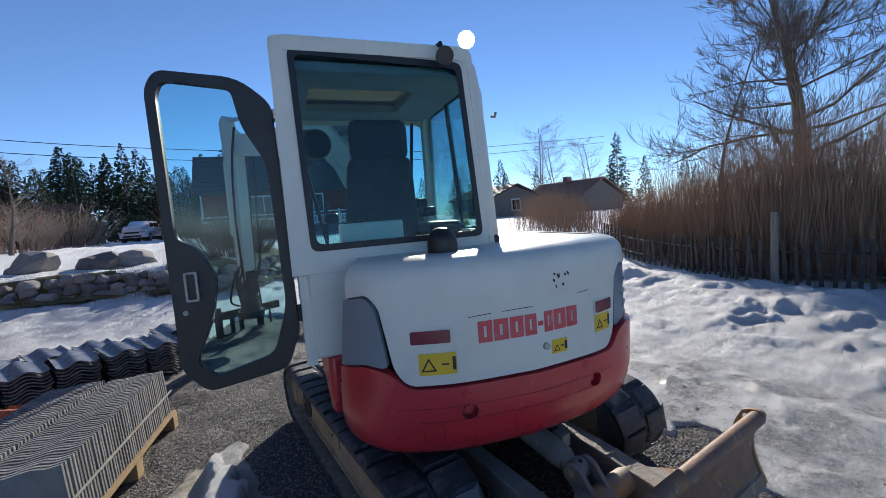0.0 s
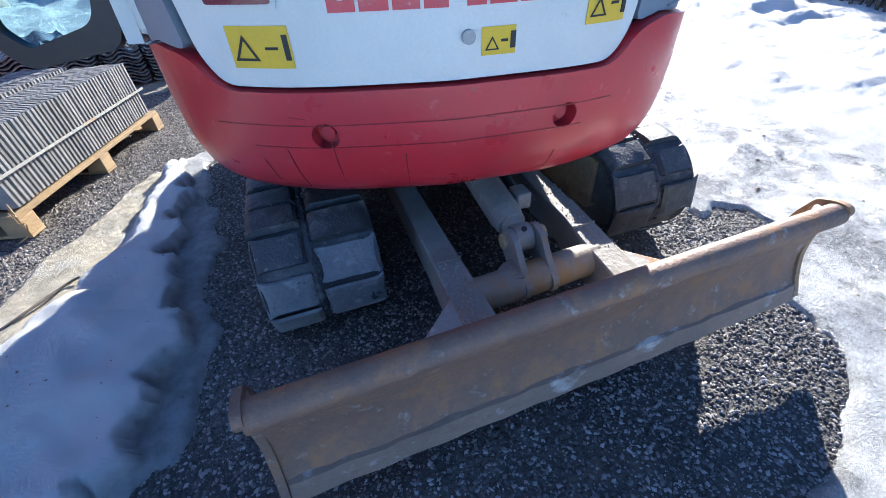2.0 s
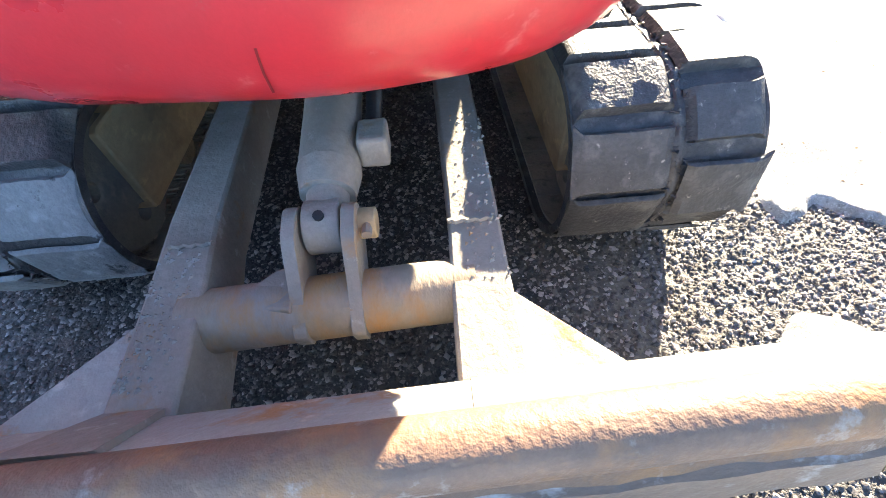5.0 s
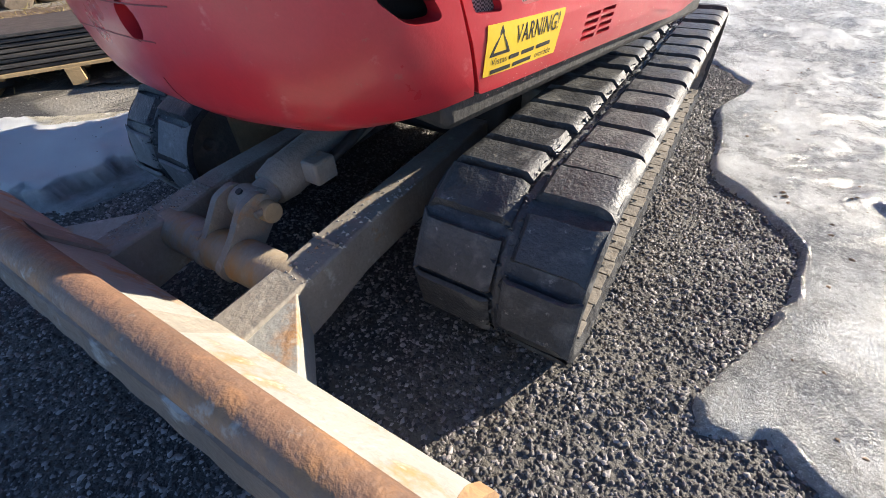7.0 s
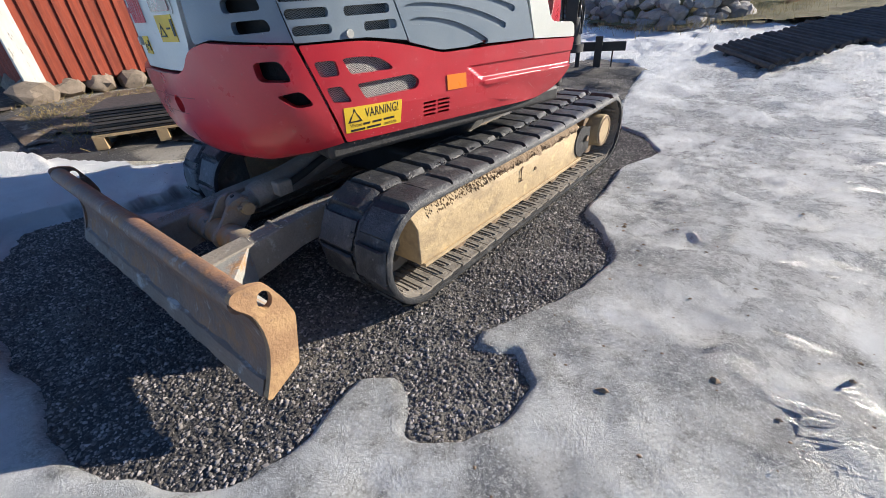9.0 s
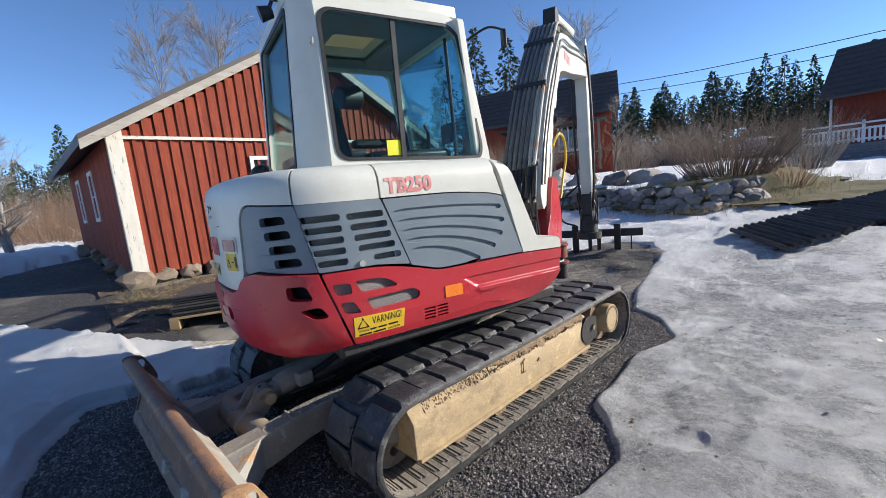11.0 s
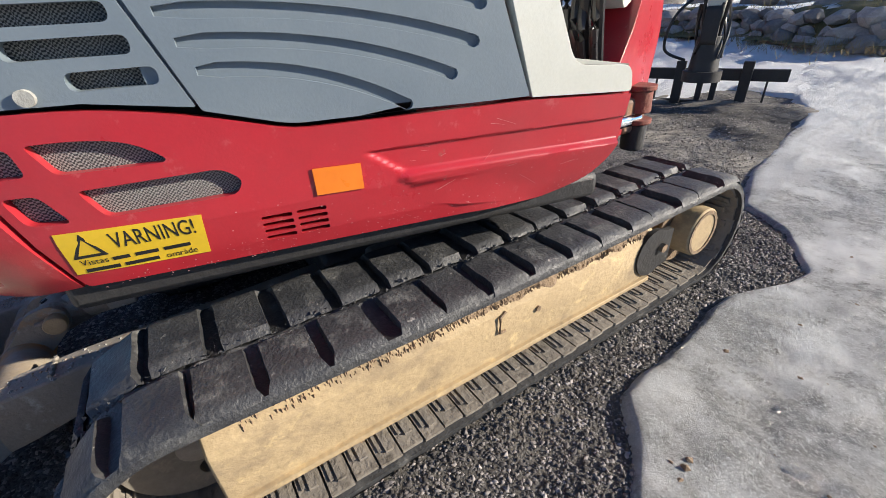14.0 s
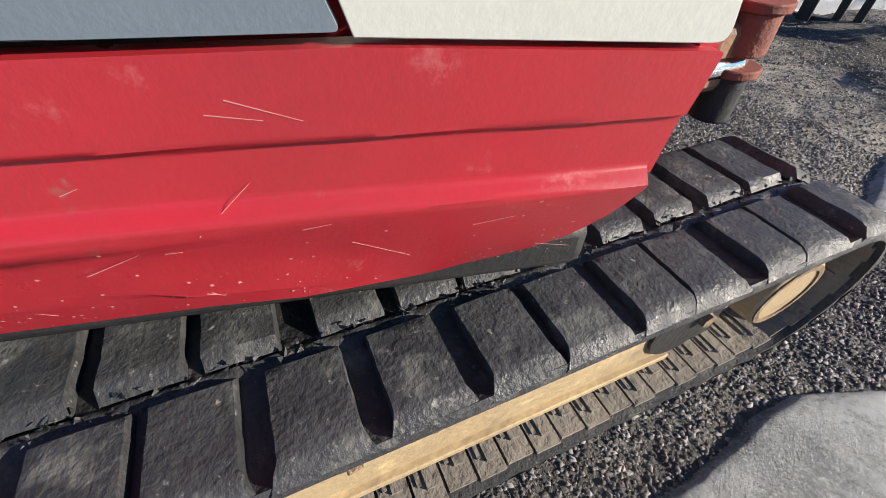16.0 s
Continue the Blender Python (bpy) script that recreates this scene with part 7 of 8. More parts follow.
shrub("shrub", -0.35, 10.4, 2.5, 1.55, 260, "dense leafless brown shrub above the stone wall", DARKTWIG, 61)
shrub("shrub", 0.9, 10.2, 0.8, 0.6, 60, "small leafless shrub in the turf", TWIG, 62)
for k, (x, y, w, h) in enumerate(((-8.2, 24.5, 3.4, 2.2), (-10.0, 22.0, 3.5, 2.2), (-7.0, 28.0, 4, 2.4), (-12.0, 18.0, 4, 2.4), (0.4, 17.5, 2.0, 1.6), (-10.5, 14.5, 3, 1.8))):
    shrub("shrub", x, y, w, h, 190, "leafless brown garden shrub", TWIG if k % 2 else TWIGGREY, 70 + k, "garden shrubs")
for k, (x, y, w, h) in enumerate(((-24, -2.0, 8, 2.6), (-30, -5.0, 10, 3.2), (-27, 0.5, 9, 3.0), (-36, -1, 12, 4))):
    shrub("shrub", x, y, w, h, 420, "thicket of leafless brown scrub beyond the barn", TWIG, 80 + k, "scrub")

# hedge of tall bare shoots behind the picket fence
FENCE = [(9.6, 5.6), (8.6, 4.2), (7.6, 2.2), (7.08, 0.9), (7.0, 0.28), (7.05, -0.47), (7.2, -1.3), (7.6, -3.2), (8.2, -6.0)]
fpts = bend([(x, y, 0) for x, y in FENCE], 10)
rng = random.Random(5)
V, F = [], []
for k in range(3900):
    i = rng.randrange(len(fpts) - 1)
    p = fpts[i].lerp(fpts[i + 1], rng.random())
    off = 0.35 + abs(rng.gauss(0, 1.3))
    x, y = p.x + off, p.y + rng.uniform(-0.3, 0.3)
    h = rng.uniform(1.2, 2.35) * (1 + 0.05 * off) * float(np.interp(y, [1.5, 4.0, 5.5], [1.0, 0.72, 0.55]))
    spray(V, F, Vector((x, y, lz(x, y) - 0.02)), Vector((rng.uniform(-0.16, 0.12), rng.uniform(-0.14, 0.14), 1)).normalized(), h, rng.uniform(0.005, 0.012), 1, rng, 2, 0.28)
tagged(raw("hedge", V, F, TWIG), "tall leafless brown hedge behind the picket fence", "hedge", kind="stuff")
V, F = [], []
for k in range(1500):
    t = rng.random()
    x, y = 11 + 17 * t + rng.gauss(0, 0.9), 8 + 18 * t + rng.gauss(0, 0.9)
    spray(V, F, Vector((x, y, lz(x, y))), Vector((rng.uniform(-0.15, 0.15), rng.uniform(-0.15, 0.15), 1)).normalized(), rng.uniform(0.7, 1.35) * (1 + 0.35 * t), 0.012, 1, rng, 2, 0.35)
tagged(raw("far_hedge", V, F, TWIG), "brown leafless thicket farther along the yard", "hedge", kind="stuff")
fence = thing("picket_fence", "dark weathered picket fence at the foot of the hedge", "fence", at=(7.0, 0.28, 0))
acc = 0.0
for a, b in zip(fpts, fpts[1:]):
    d = (b - a)
    ang = math.degrees(math.atan2(d.y, d.x))
    acc += d.length
    if acc < 0.10:
        continue
    acc = 0.0
    h = RND.uniform(0.62, 0.86)
    m = Matrix.Translation((b.x - 7.0, b.y - 0.28, lz(b.x, b.y))) @ pose(0, 0, 0, RND.uniform(-4, 4), RND.uniform(-5, 5), ang)
    part("picket", boxb((-0.028, -0.011, 0.03), (0.028, 0.011, h), m), DARKWOOD, fence)
for a, b in zip(fpts[::6], fpts[6::6]):
    for z in (0.22, 0.58):
        part("rail", tube(bmesh.new(), [a + Vector((-7.0 + 0.03, -0.28, z + lz(a.x, a.y))), b + Vector((-7.0 + 0.03, -0.28, z + lz(b.x, b.y)))], 0.022, 6), DARKWOOD, fence)
part("post", cylb((-0.05, 0, -0.1), (-0.05, 0, 1.27), 0.062, 0.055, 12), WOODGREY, fence, "round grey post")


def conifer(x, y, h, w, seed, name="conifer", label="tall dark green conifer in the far wood", z=None, pine=False):
    rng = random.Random(seed)
    t = thing(name, label, "tree", "far conifers", (x, y, lz(x, y) if z is None else z))
    raw("trunk", *stick_mesh(h, 0.012 * h), BARK, t)
    V, F = [], []
    rows = int(h * 4.2)
    for i in range(rows):
        f = i / rows
        zc = h * ((0.45 if pine else 0.10) + (0.55 if pine else 0.90) * f)
        reach = w * ((1 - f) ** 0.8 * (0.75 + 0.5 * rng.random()) + 0.04)
        for k in range(max(8, int(44 * (1 - f) + 10))):
            if rng.random() < 0.12:
                continue
            a = rng.uniform(0, 6.28)
            rr = reach * rng.uniform(0.25, 1.0)
            c = Vector((rr * math.cos(a), rr * math.sin(a), zc - 0.30 * rr + rng.uniform(-0.2, 0.2)))
            s = rng.uniform(0.16, 0.38) * (0.55 + 0.45 * (1 - f)) * h / 11
            out = Vector((math.cos(a), math.sin(a), -0.35 + rng.uniform(-0.3, 0.3)))
            side = Vector((-math.sin(a), math.cos(a), rng.uniform(-0.5, 0.5)))
            j = len(V)
            V += [tuple(c - out * s * 0.7), tuple(c + side * s * 0.55 + Vector((0, 0, rng.uniform(-0.1, 0.1)))), tuple(c + out * s), tuple(c - side * s * 0.55 - Vector((0, 0, rng.uniform(0, 0.25))))]
            F += [(j, j + 1, j + 2), (j, j + 2, j + 3)]
    raw("crown", V, F, NEEDLE, t)
    return t


def stick_mesh(h, r):
    V, F = [], []
    for i in range(4):
        prism(V, F, Vector((0, 0, h * i / 4)), Vector((0, 0, h * (i + 1) / 4)), r * (1 - i / 4.3), r * (1 - (i + 1) / 4.3), 7)
    return V, F


rng = random.Random(9)
for k in range(110):
    x = -48 + 64 * (k + rng.uniform(-0.5, 0.5)) / 110
    y = 56 + rng.uniform(-3, 13) - 0.12 * abs(x)
    conifer(x, y, rng.uniform(7.4, 11.2), rng.uniform(1.7, 2.6), 200 + k, pine=rng.random() < 0.3)
for k in range(54):
    conifer(-50 - rng.uniform(0, 14), -20 + 1.05 * k + rng.uniform(-1, 1), rng.uniform(7, 11), rng.uniform(2.2, 3.2), 300 + k, pine=rng.random() < 0.4)
conifer(44.5, 29.0, 9.2, 2.0, 401, label="dark spruce standing behind the hedge")
conifer(30.0, 34.0, 6.5, 1.8, 402)
conifer(27.5, 38.0, 6.5, 1.8, 403)
for k in range(16):
    conifer(22 + 5 * k + rng.uniform(-1, 1), 75 - 3.2 * k + rng.uniform(-3, 3), rng.uniform(6, 9), rng.uniform(1.6, 2.4), 420 + k)
conifer(-22.3, 27.0, 13.5, 3.0, 440, label="tall dark pine behind the red house")
conifer(-21.0, 30.0, 13.0, 3.0, 441, label="tall dark pine behind the red house")
conifer(-24.5, 25.0, 11.5, 2.8, 442, label="tall dark pine behind the red house")


def juniper(x, y, w, h, seed):
    rng = random.Random(seed)
    V, F = [], []
    for k in range(1500):
        a, q = rng.uniform(0, 6.28), rng.random() ** 0.5
        zz = h * rng.random()
        rr = w * 0.5 * q * (1 - 0.55 * zz / h) * (0.8 + 0.3 * math.sin(3 * a + seed))
        c = Vector((rr * math.cos(a), rr * math.sin(a), zz))
        d = Vector((rng.gauss(0, 1), rng.gauss(0, 1), rng.gauss(0.4, 1))).normalized() * 0.2
        e = d.orthogonal().normalized() * 0.07
        j = len(V)
        V += [tuple(c), tuple(c + d * 0.5 + e), tuple(c + d), tuple(c + d * 0.5 - e)]
        F += [(j, j + 1, j + 2, j + 3)]
    o = raw("juniper", V, F, JUNIPER)
    o.location = (x, y, lz(x, y))
    tagged(o, "low dark green juniper bush beside the drive", "bush", "junipers")


for k, (x, y, w, h) in enumerate(((-10.5, 36, 4.5, 2.0), (-7.8, 37, 4.5, 2.3), (-5.0, 43, 4.0, 2.2), (-9, 38, 4, 2.4), (-2.0, 42, 4.0, 2.2))):
    juniper(x, y, w, h, 500 + k)


# ---- houses ----
def house(name, label, x0, y0, x1, y1, base, eave, ridge, roofmat, axis="x", over=0.45, windows=(), wallmat=None):
    h = thing(name, label, "house", at=((x0 + x1) / 2, (y0 + y1) / 2, base))
    inv = Matrix.Translation((-(x0 + x1) / 2, -(y0 + y1) / 2, -base))
    bm = boxb((x0, y0, base - 0.5), (x1, y1, eave))
    if axis == "x":
        ym = (y0 + y1) / 2
        for x in (x0, x1):
            v = [bm.verts.new(c) for c in ((x, y0, eave), (x, y1, eave), (x, ym, ridge - 0.1))]
            bm.faces.new(v)
    else:
        xm = (x0 + x1) / 2
        for y in (y0, y1):
            v = [bm.verts.new(c) for c in ((x0, y, eave), (x1, y, eave), (xm, y, ridge - 0.1))]
            bm.faces.new(v)
    wl = part("wall", bm, wallmat or FALU, h, "board wall", inv)
    for s in (-1, 1):
        bm = bmesh.new()
        if axis == "x":
            ym, ye = (y0 + y1) / 2, (y0 - over if s < 0 else y1 + over)
            ze = eave - over * (ridge - eave) / ((y1 - y0) / 2)
            q = [(ye, ze), (ym, ridge), (ym, ridge + 0.14), (ye, ze + 0.14)]
            rr = [[bm.verts.new((x, a, b)) for a, b in q] for x in (x0 - over, x1 + over)]
        else:
            xm, xe = (x0 + x1) / 2, (x0 - over if s < 0 else x1 + over)
            ze = eave - over * (ridge - eave) / ((x1 - x0) / 2)
            q = [(xe, ze), (xm, ridge), (xm, ridge + 0.14), (xe, ze + 0.14)]
            rr = [[bm.verts.new((a, y, b)) for a, b in q] for y in (y0 - over, y1 + over)]
        for k in range(4):
            bm.faces.new((rr[0][k], rr[0][(k + 1) % 4], rr[1][(k + 1) % 4], rr[1][k]))
        bm.faces.new(rr[0])
        bm.faces.new(rr[1])
        rf = part("roof", bm, roofmat, h, "tiled roof slope", inv)
        # raised courses of tiles on the slope that faces the yard
        n = 9
        for i in range(n):
            f = (i + 0.5) / n
            if axis == "x":
                a, b = Vector((x0 - over, ye + (ym - ye) * f, ze + (ridge - ze) * f + 0.15)), Vector((x1 + over, ye + (ym - ye) * f, ze + (ridge - ze) * f + 0.15))
            else:
                a, b = Vector((xe + (xm - xe) * f, y0 - over, ze + (ridge - ze) * f + 0.15)), Vector((xe + (xm - xe) * f, y1 + over, ze + (ridge - ze) * f + 0.15))
            part("tile_course", tube(bmesh.new(), [a, b], 0.035, 6), roofmat, rf, "", inv)
    for wx, wy, z0, z1, w, face in windows:
        if face == "y":
            fn = lambda u, v, d, wy=wy: Vector((u, wy - 0.03 - d, v))
            c = wx
        else:
            fn = lambda u, v, d, wx=wx: Vector((wx + (0.03 + d) * (1 if face == "+x" else -1), u, v))
            c = wy
        wn_ = part("window", plate([(c - w / 2 - 0.12, z0 - 0.12), (c + w / 2 + 0.12, z0 - 0.12), (c + w / 2 + 0.12, z1 + 0.12), (c - w / 2 - 0.12, z1 + 0.12)], [[(c - w / 2, z0), (c + w / 2, z0), (c + w / 2, z1), (c - w / 2, z1)]], 0.06, fn), WHITEWOOD, h, "white window frame", inv)
        part("pane", plate([(c - w / 2, z0), (c + w / 2, z0), (c + w / 2, z1), (c - w / 2, z1)], (), 0.02, lambda u, v, d, fn=fn: fn(u, v, d - 0.03)), PANE, wn_, "", inv)
        part("glazing_bar", plate([(c - 0.03, z0), (c + 0.03, z0), (c + 0.03, z1), (c - 0.03, z1)], (), 0.02, fn), WHITEWOOD, wn_, "", inv)
    return h, inv


red_house, inv = house("red_house", "red wooden house with dark tiled roof beyond the garden", -18.05, 19.55, -9.15, 26.05, 1.7, 5.0, 7.4, ROOFM, "x",
                       windows=((-11.5, 19.55, 2.9, 4.2, 1.0, "y"), (-14.5, 19.55, 2.9, 4.2, 1.0, "y")))
for x in (-9.8, -12.2, -14.6):
    part("porch_post", boxb((x - 0.06, 18.1, 1.6), (x + 0.06, 18.22, 4.2)), WOODGREY, red_house, "", inv)
part("porch_roof", boxb((-15.2, 17.9, 4.2), (-9.4, 19.65, 4.32)), ROOFM, red_house, "", inv)
part("porch_rail", boxb((-14.6, 18.12, 2.5), (-9.8, 18.2, 2.6)), WOODGREY, red_house, "", inv)
red_house.rotation_euler.z = radians(24)
porch_house, inv = house("porch_house", "red house with dark roof and white fenced porch", 0.5, 34.5, 13.0, 42.5, 0.9, 4.95, 8.05, ROOFM, "x", 0.6,
                         windows=((5.0, 34.5, 2.4, 4.2, 2.2, "y"), (9.0, 34.5, 2.4, 4.2, 1.6, "y")))
part("downpipe", cylb((0.45, 34.35, 1.0), (0.45, 34.35, 4.7), 0.07, seg=10), WHITEWOOD, porch_house, "white downpipe", inv)
porch_house.rotation_euler.z = radians(-7)
deck = thing("porch_deck", "grey wooden porch deck in front of the red house", "deck", at=(-0.5, 26.0, 0.55))
part("deck_floor", boxb((0, 0.06, 0.85), (13.0, 8.0, 1.0)), DECKGREY, deck)
for k in range(7):
    part("skirt_board", boxb((0.0, 0.0, 0.0 + 0.14 * k), (13.0, 0.05, 0.125 + 0.14 * k)), DECKGREY, deck)
porch_fence = thing("porch_fence", "white picket railing around the porch", "fence", at=(-0.5, 26.1, 1.55))
for k in range(74):
    x = 0.1 + 0.175 * k
    part("picket", boxb((x - 0.045, -0.03, 0.06), (x + 0.045, 0.0, 0.72)), WHITEWOOD, porch_fence)
for z in (0.14, 0.62):
    part("rail", boxb((0, 0.005, z), (13.0, 0.06, z + 0.09)), WHITEWOOD, porch_fence)
part("top_rail", boxb((0, -0.05, 0.88), (13.0, 0.08, 0.96)), WHITEWOOD, porch_fence)
for k in range(7):
    x = 0.05 + 2.12 * k
    part("post", boxb((x - 0.06, -0.05, 0.0), (x + 0.06, 0.06, 1.05)), WHITEWOOD, porch_fence)
far_house, inv = house("far_house", "grey-brown house with dark roof behind the hedge", 24.5, 29.0, 30.5, 36.0, 0.6, 2.9, 4.0, ROOFM, "y", 0.4, windows=((27.5, 29.0, 1.5, 2.5, 1.0, "y"),), wallmat=WOODGREY)
tile_house, inv = house("tile_roof_house", "house with a sunlit red tiled roof and chimney", 31.0, 24.0, 38.0, 32.0, 0.6, 2.2, 4.0, ROOFR, "y", 0.4, wallmat=WOODGREY)
part("chimney", boxb((34.2, 28.0, 3.7), (34.9, 28.6, 4.6)), ROOFR, tile_house, "brick chimney", inv)
shed, inv = house("dark_shed", "small dark shed among the trees", -10.6, 40.0, -8.4, 42.0, 1.8, 3.9, 4.6, ROOFM, "x", 0.3)

# ---- parked car ----
car = thing("car", "white parked sport utility car on the drive", "car", at=(-4.2, 38.5, lz(-4.2, 38.5)))
cm = pose(0, 0, 0, 0, 0, -14)
prof = [(-0.92, 0.35), (-0.95, 0.80), (-0.86, 1.00), (-0.72, 1.05), (-0.62, 1.52), (-0.5, 1.63), (0.5, 1.63), (0.62, 1.52), (0.72, 1.05), (0.86, 1.0), (0.95, 0.8), (0.92, 0.35)]
bm = bmesh.new()
rings = []
for y, sx, sz in ((-2.25, 0.86, 0.62), (-2.05, 0.97, 0.70), (-1.35, 1.0, 0.72), (-0.75, 1.0, 1.0), (1.5, 1.0, 1.0), (2.05, 0.97, 0.8), (2.25, 0.9, 0.7)):
    rings.append([bm.verts.new((x * sx, y, 0.35 + (z - 0.35) * (sz if z > 0.9 else 1.0))) for x, z in prof])
for a, b in zip(rings, rings[1:]):
    for k in range(12):
        bm.faces.new((a[k], a[(k + 1) % 12], b[(k + 1) % 12], b[k]))
bm.faces.new(rings[0])
bm.faces.new(rings[-1])
cbody = part("body", bm, CARPAINT, car, "", cm, 35, 0.03)
bm = bmesh.new()
q = [bm.verts.new(c) for c in ((-0.66, -1.34, 1.0), (0.66, -1.34, 1.0), (0.54, -0.76, 1.52), (-0.54, -0.76, 1.52))]
bm.faces.new(q)
part("windscreen", bm, PANE, cbody, "", cm @ Matrix.Translation((0, -0.03, 0.03)))
part("grille", boxb((-0.5, -2.29, 0.68), (0.5, -2.24, 0.80)), BLACK, cbody, "", cm, bevel=0.01)
part("bumper", boxb((-0.6, -2.30, 0.40), (0.6, -2.22, 0.52)), BLACK, cbody, "", cm, bevel=0.02)
part("plate_bar", boxb((-0.25, -2.31, 0.56), (0.25, -2.27, 0.64)), WHITEWOOD, cbody, "", cm)
for sx in (-1, 1):
    part("headlight", boxb((sx * 0.56, -2.28, 0.70), (sx * 0.84, -2.10, 0.82)), CHROME, cbody, "", cm, bevel=0.02)
    part("side_window", boxb((sx * 0.70, -0.55, 1.10), (sx * 0.735, 1.4, 1.46)), PANE, cbody, "", cm)
    part("wing_mirror", boxb((sx * 0.86, -0.75, 1.0), (sx * 1.06, -0.65, 1.14)), CARPAINT, cbody, "", cm, bevel=0.02)
    for yy in (-1.4, 1.4):
        wh = part("wheel", cylb((sx * 0.72, yy, 0.35), (sx * 0.94, yy, 0.35), 0.35, seg=24), BLACK, car, "", cm, 30, 0.02)
        part("rim", cylb((sx * 0.93, yy, 0.35), (sx * 0.95, yy, 0.35), 0.22, seg=20), WORN, wh, "", cm)

# ---- roof tiles on pallets ----


def pallet(name, label, w, d, m, mat=PINE):
    p = thing(name, label, "pallet")
    p.matrix_world = m
    for k in range(5):
        y = -d / 2 + 0.05 + (d - 0.1) * k / 4
        part("top_board", boxb((-w / 2, y - 0.045, 0.115), (w / 2, y + 0.045, 0.138)), mat, p, bevel=0.002)
    for x in (-w / 2 + 0.05, 0, w / 2 - 0.05):
        part("bearer", boxb((x - 0.05, -d / 2, 0.095), (x + 0.05, d / 2, 0.115)), mat, p, bevel=0.002)
        part("skid", boxb((x - 0.05, -d / 2, 0.0), (x + 0.05, d / 2, 0.018)), mat, p, bevel=0.002)
        for y in (-d / 2 + 0.06, 0, d / 2 - 0.06):
            part("block", boxb((x - 0.05, y - 0.06, 0.018), (x + 0.05, y + 0.06, 0.095)), mat, p, bevel=0.003)
    return p


def wave_tile(w, h, amp, waves, thick, along="z", n=18):
    """A wavy roof tile: waves across its width w, straight along its length h."""
    bm = bmesh.new()
    top, bot = [], []
    for i in range(n + 1):
        x = -w / 2 + w * i / n
        o = amp * math.sin(2 * math.pi * waves * i / n)
        top.append([bm.verts.new((x, o + thick / 2, z)) for z in (0, h)])
        bot.append([bm.verts.new((x, o - thick / 2, z)) for z in (0, h)])
    for i in range(n):
        bm.faces.new((top[i][0], top[i + 1][0], top[i + 1][1], top[i][1]))
        bm.faces.new((bot[i][1], bot[i + 1][1], bot[i + 1][0], bot[i][0]))
        for e in (0, 1):
            bm.faces.new((top[i][e], top[i + 1][e], bot[i + 1][e], bot[i][e]))
    for e in (0, n):
        bm.faces.new((top[e][0], top[e][1], bot[e][1], bot[e][0]))
    bmesh.ops.recalc_face_normals(bm, faces=bm.faces)
    return bm


def shared(bm, name, mat, smooth=35):
    me = bpy.data.meshes.new(name)
    bm.to_mesh(me)
    bm.free()
    me.materials.append(mat)
    me.polygons.foreach_set("use_smooth", [True] * len(me.polygons))
    me.set_sharp_from_angle(angle=radians(smooth))
    return me


ax = Vector((0.275, 0.961, 0))         # the way the stack runs
az_ = math.degrees(math.atan2(ax.y, ax.x))
mid = Vector((-1.955, 0.90, 0)) + Vector((-0.961, 0.275, 0)) * 0.43
SM = Matrix.Translation((mid.x, mid.y, 0.0)) @ pose(0, 0, 0, 0, 0, az_)
pal = pallet("pallet", "pale wooden pallet under a stack of roof tiles", 1.56, 0.86, SM)
stack = thing("tile_stack", "grey concrete roof tiles standing on edge on a pallet", "roof tiles", at=(mid.x, mid.y, 0.14))
stack.matrix_world = SM @ Matrix.Translation((0, 0, 0.14))
tile_me = shared(wave_tile(0.40, 0.37, 0.014, 2, 0.016), "tile", CONCRETE)
for row in (-0.205, 0.205):
    for k in range(44):
        o = new("tile", tile_me)
        o.parent = stack
        o.matrix_basis = pose(-0.70 + 0.0326 * k, row + RND.uniform(-0.003, 0.003), 0, RND.uniform(-0.6, 0.6), 3.0, 90)
part("strap", boxb((-0.76, -0.418, 0.175), (0.76, -0.412, 0.190)), WORN, stack, "steel strap")
part("strap", boxb((-0.76, 0.412, 0.175), (0.76, 0.418, 0.190)), WORN, stack)

lie_me = shared(wave_tile(0.34, 0.42, 0.022, 1.5, 0.014), "tile", SHINYTILE)
clay_me = shared(wave_tile(0.30, 0.40, 0.025, 1.5, 0.014), "tile", CLAY)


def tile_pile(x, y, z, turn, layers, me, label, lean=6):
    p = thing("tile_pile", label, "roof tiles", "tile piles", (x, y, z))
    for k in range(layers):
        o = new("tile", me)
        o.parent = p
        o.matrix_basis = Matrix.Translation((RND.uniform(-0.012, 0.012), RND.uniform(-0.012, 0.012), 0.035 + 0.034 * k)) @ pose(0, 0, 0, 0, 0, turn) @ pose(0, -0.2, 0, -90 + lean, 0, 0) @ pose(0, 0, 0, 0, 0, 0)
    return p


for i in range(5):
    for j in range(2):
        x, y = -3.35 + 0.36 * i + 0.10 * j, 2.75 + 0.14 * i + 0.48 * j
        tile_pile(x, y, lz(x, y), 22 + RND.uniform(-4, 4), 9 + RND.randrange(4), lie_me, "pile of glossy dark wavy roof tiles")
for i in range(2):
    x, y = -3.02 + 0.22 * i, 1.62 + 0.40 * i
    tile_pile(x, y, lz(x, y), 66 + RND.uniform(-6, 6), 8, clay_me, "pile of orange clay roof tiles", 4)
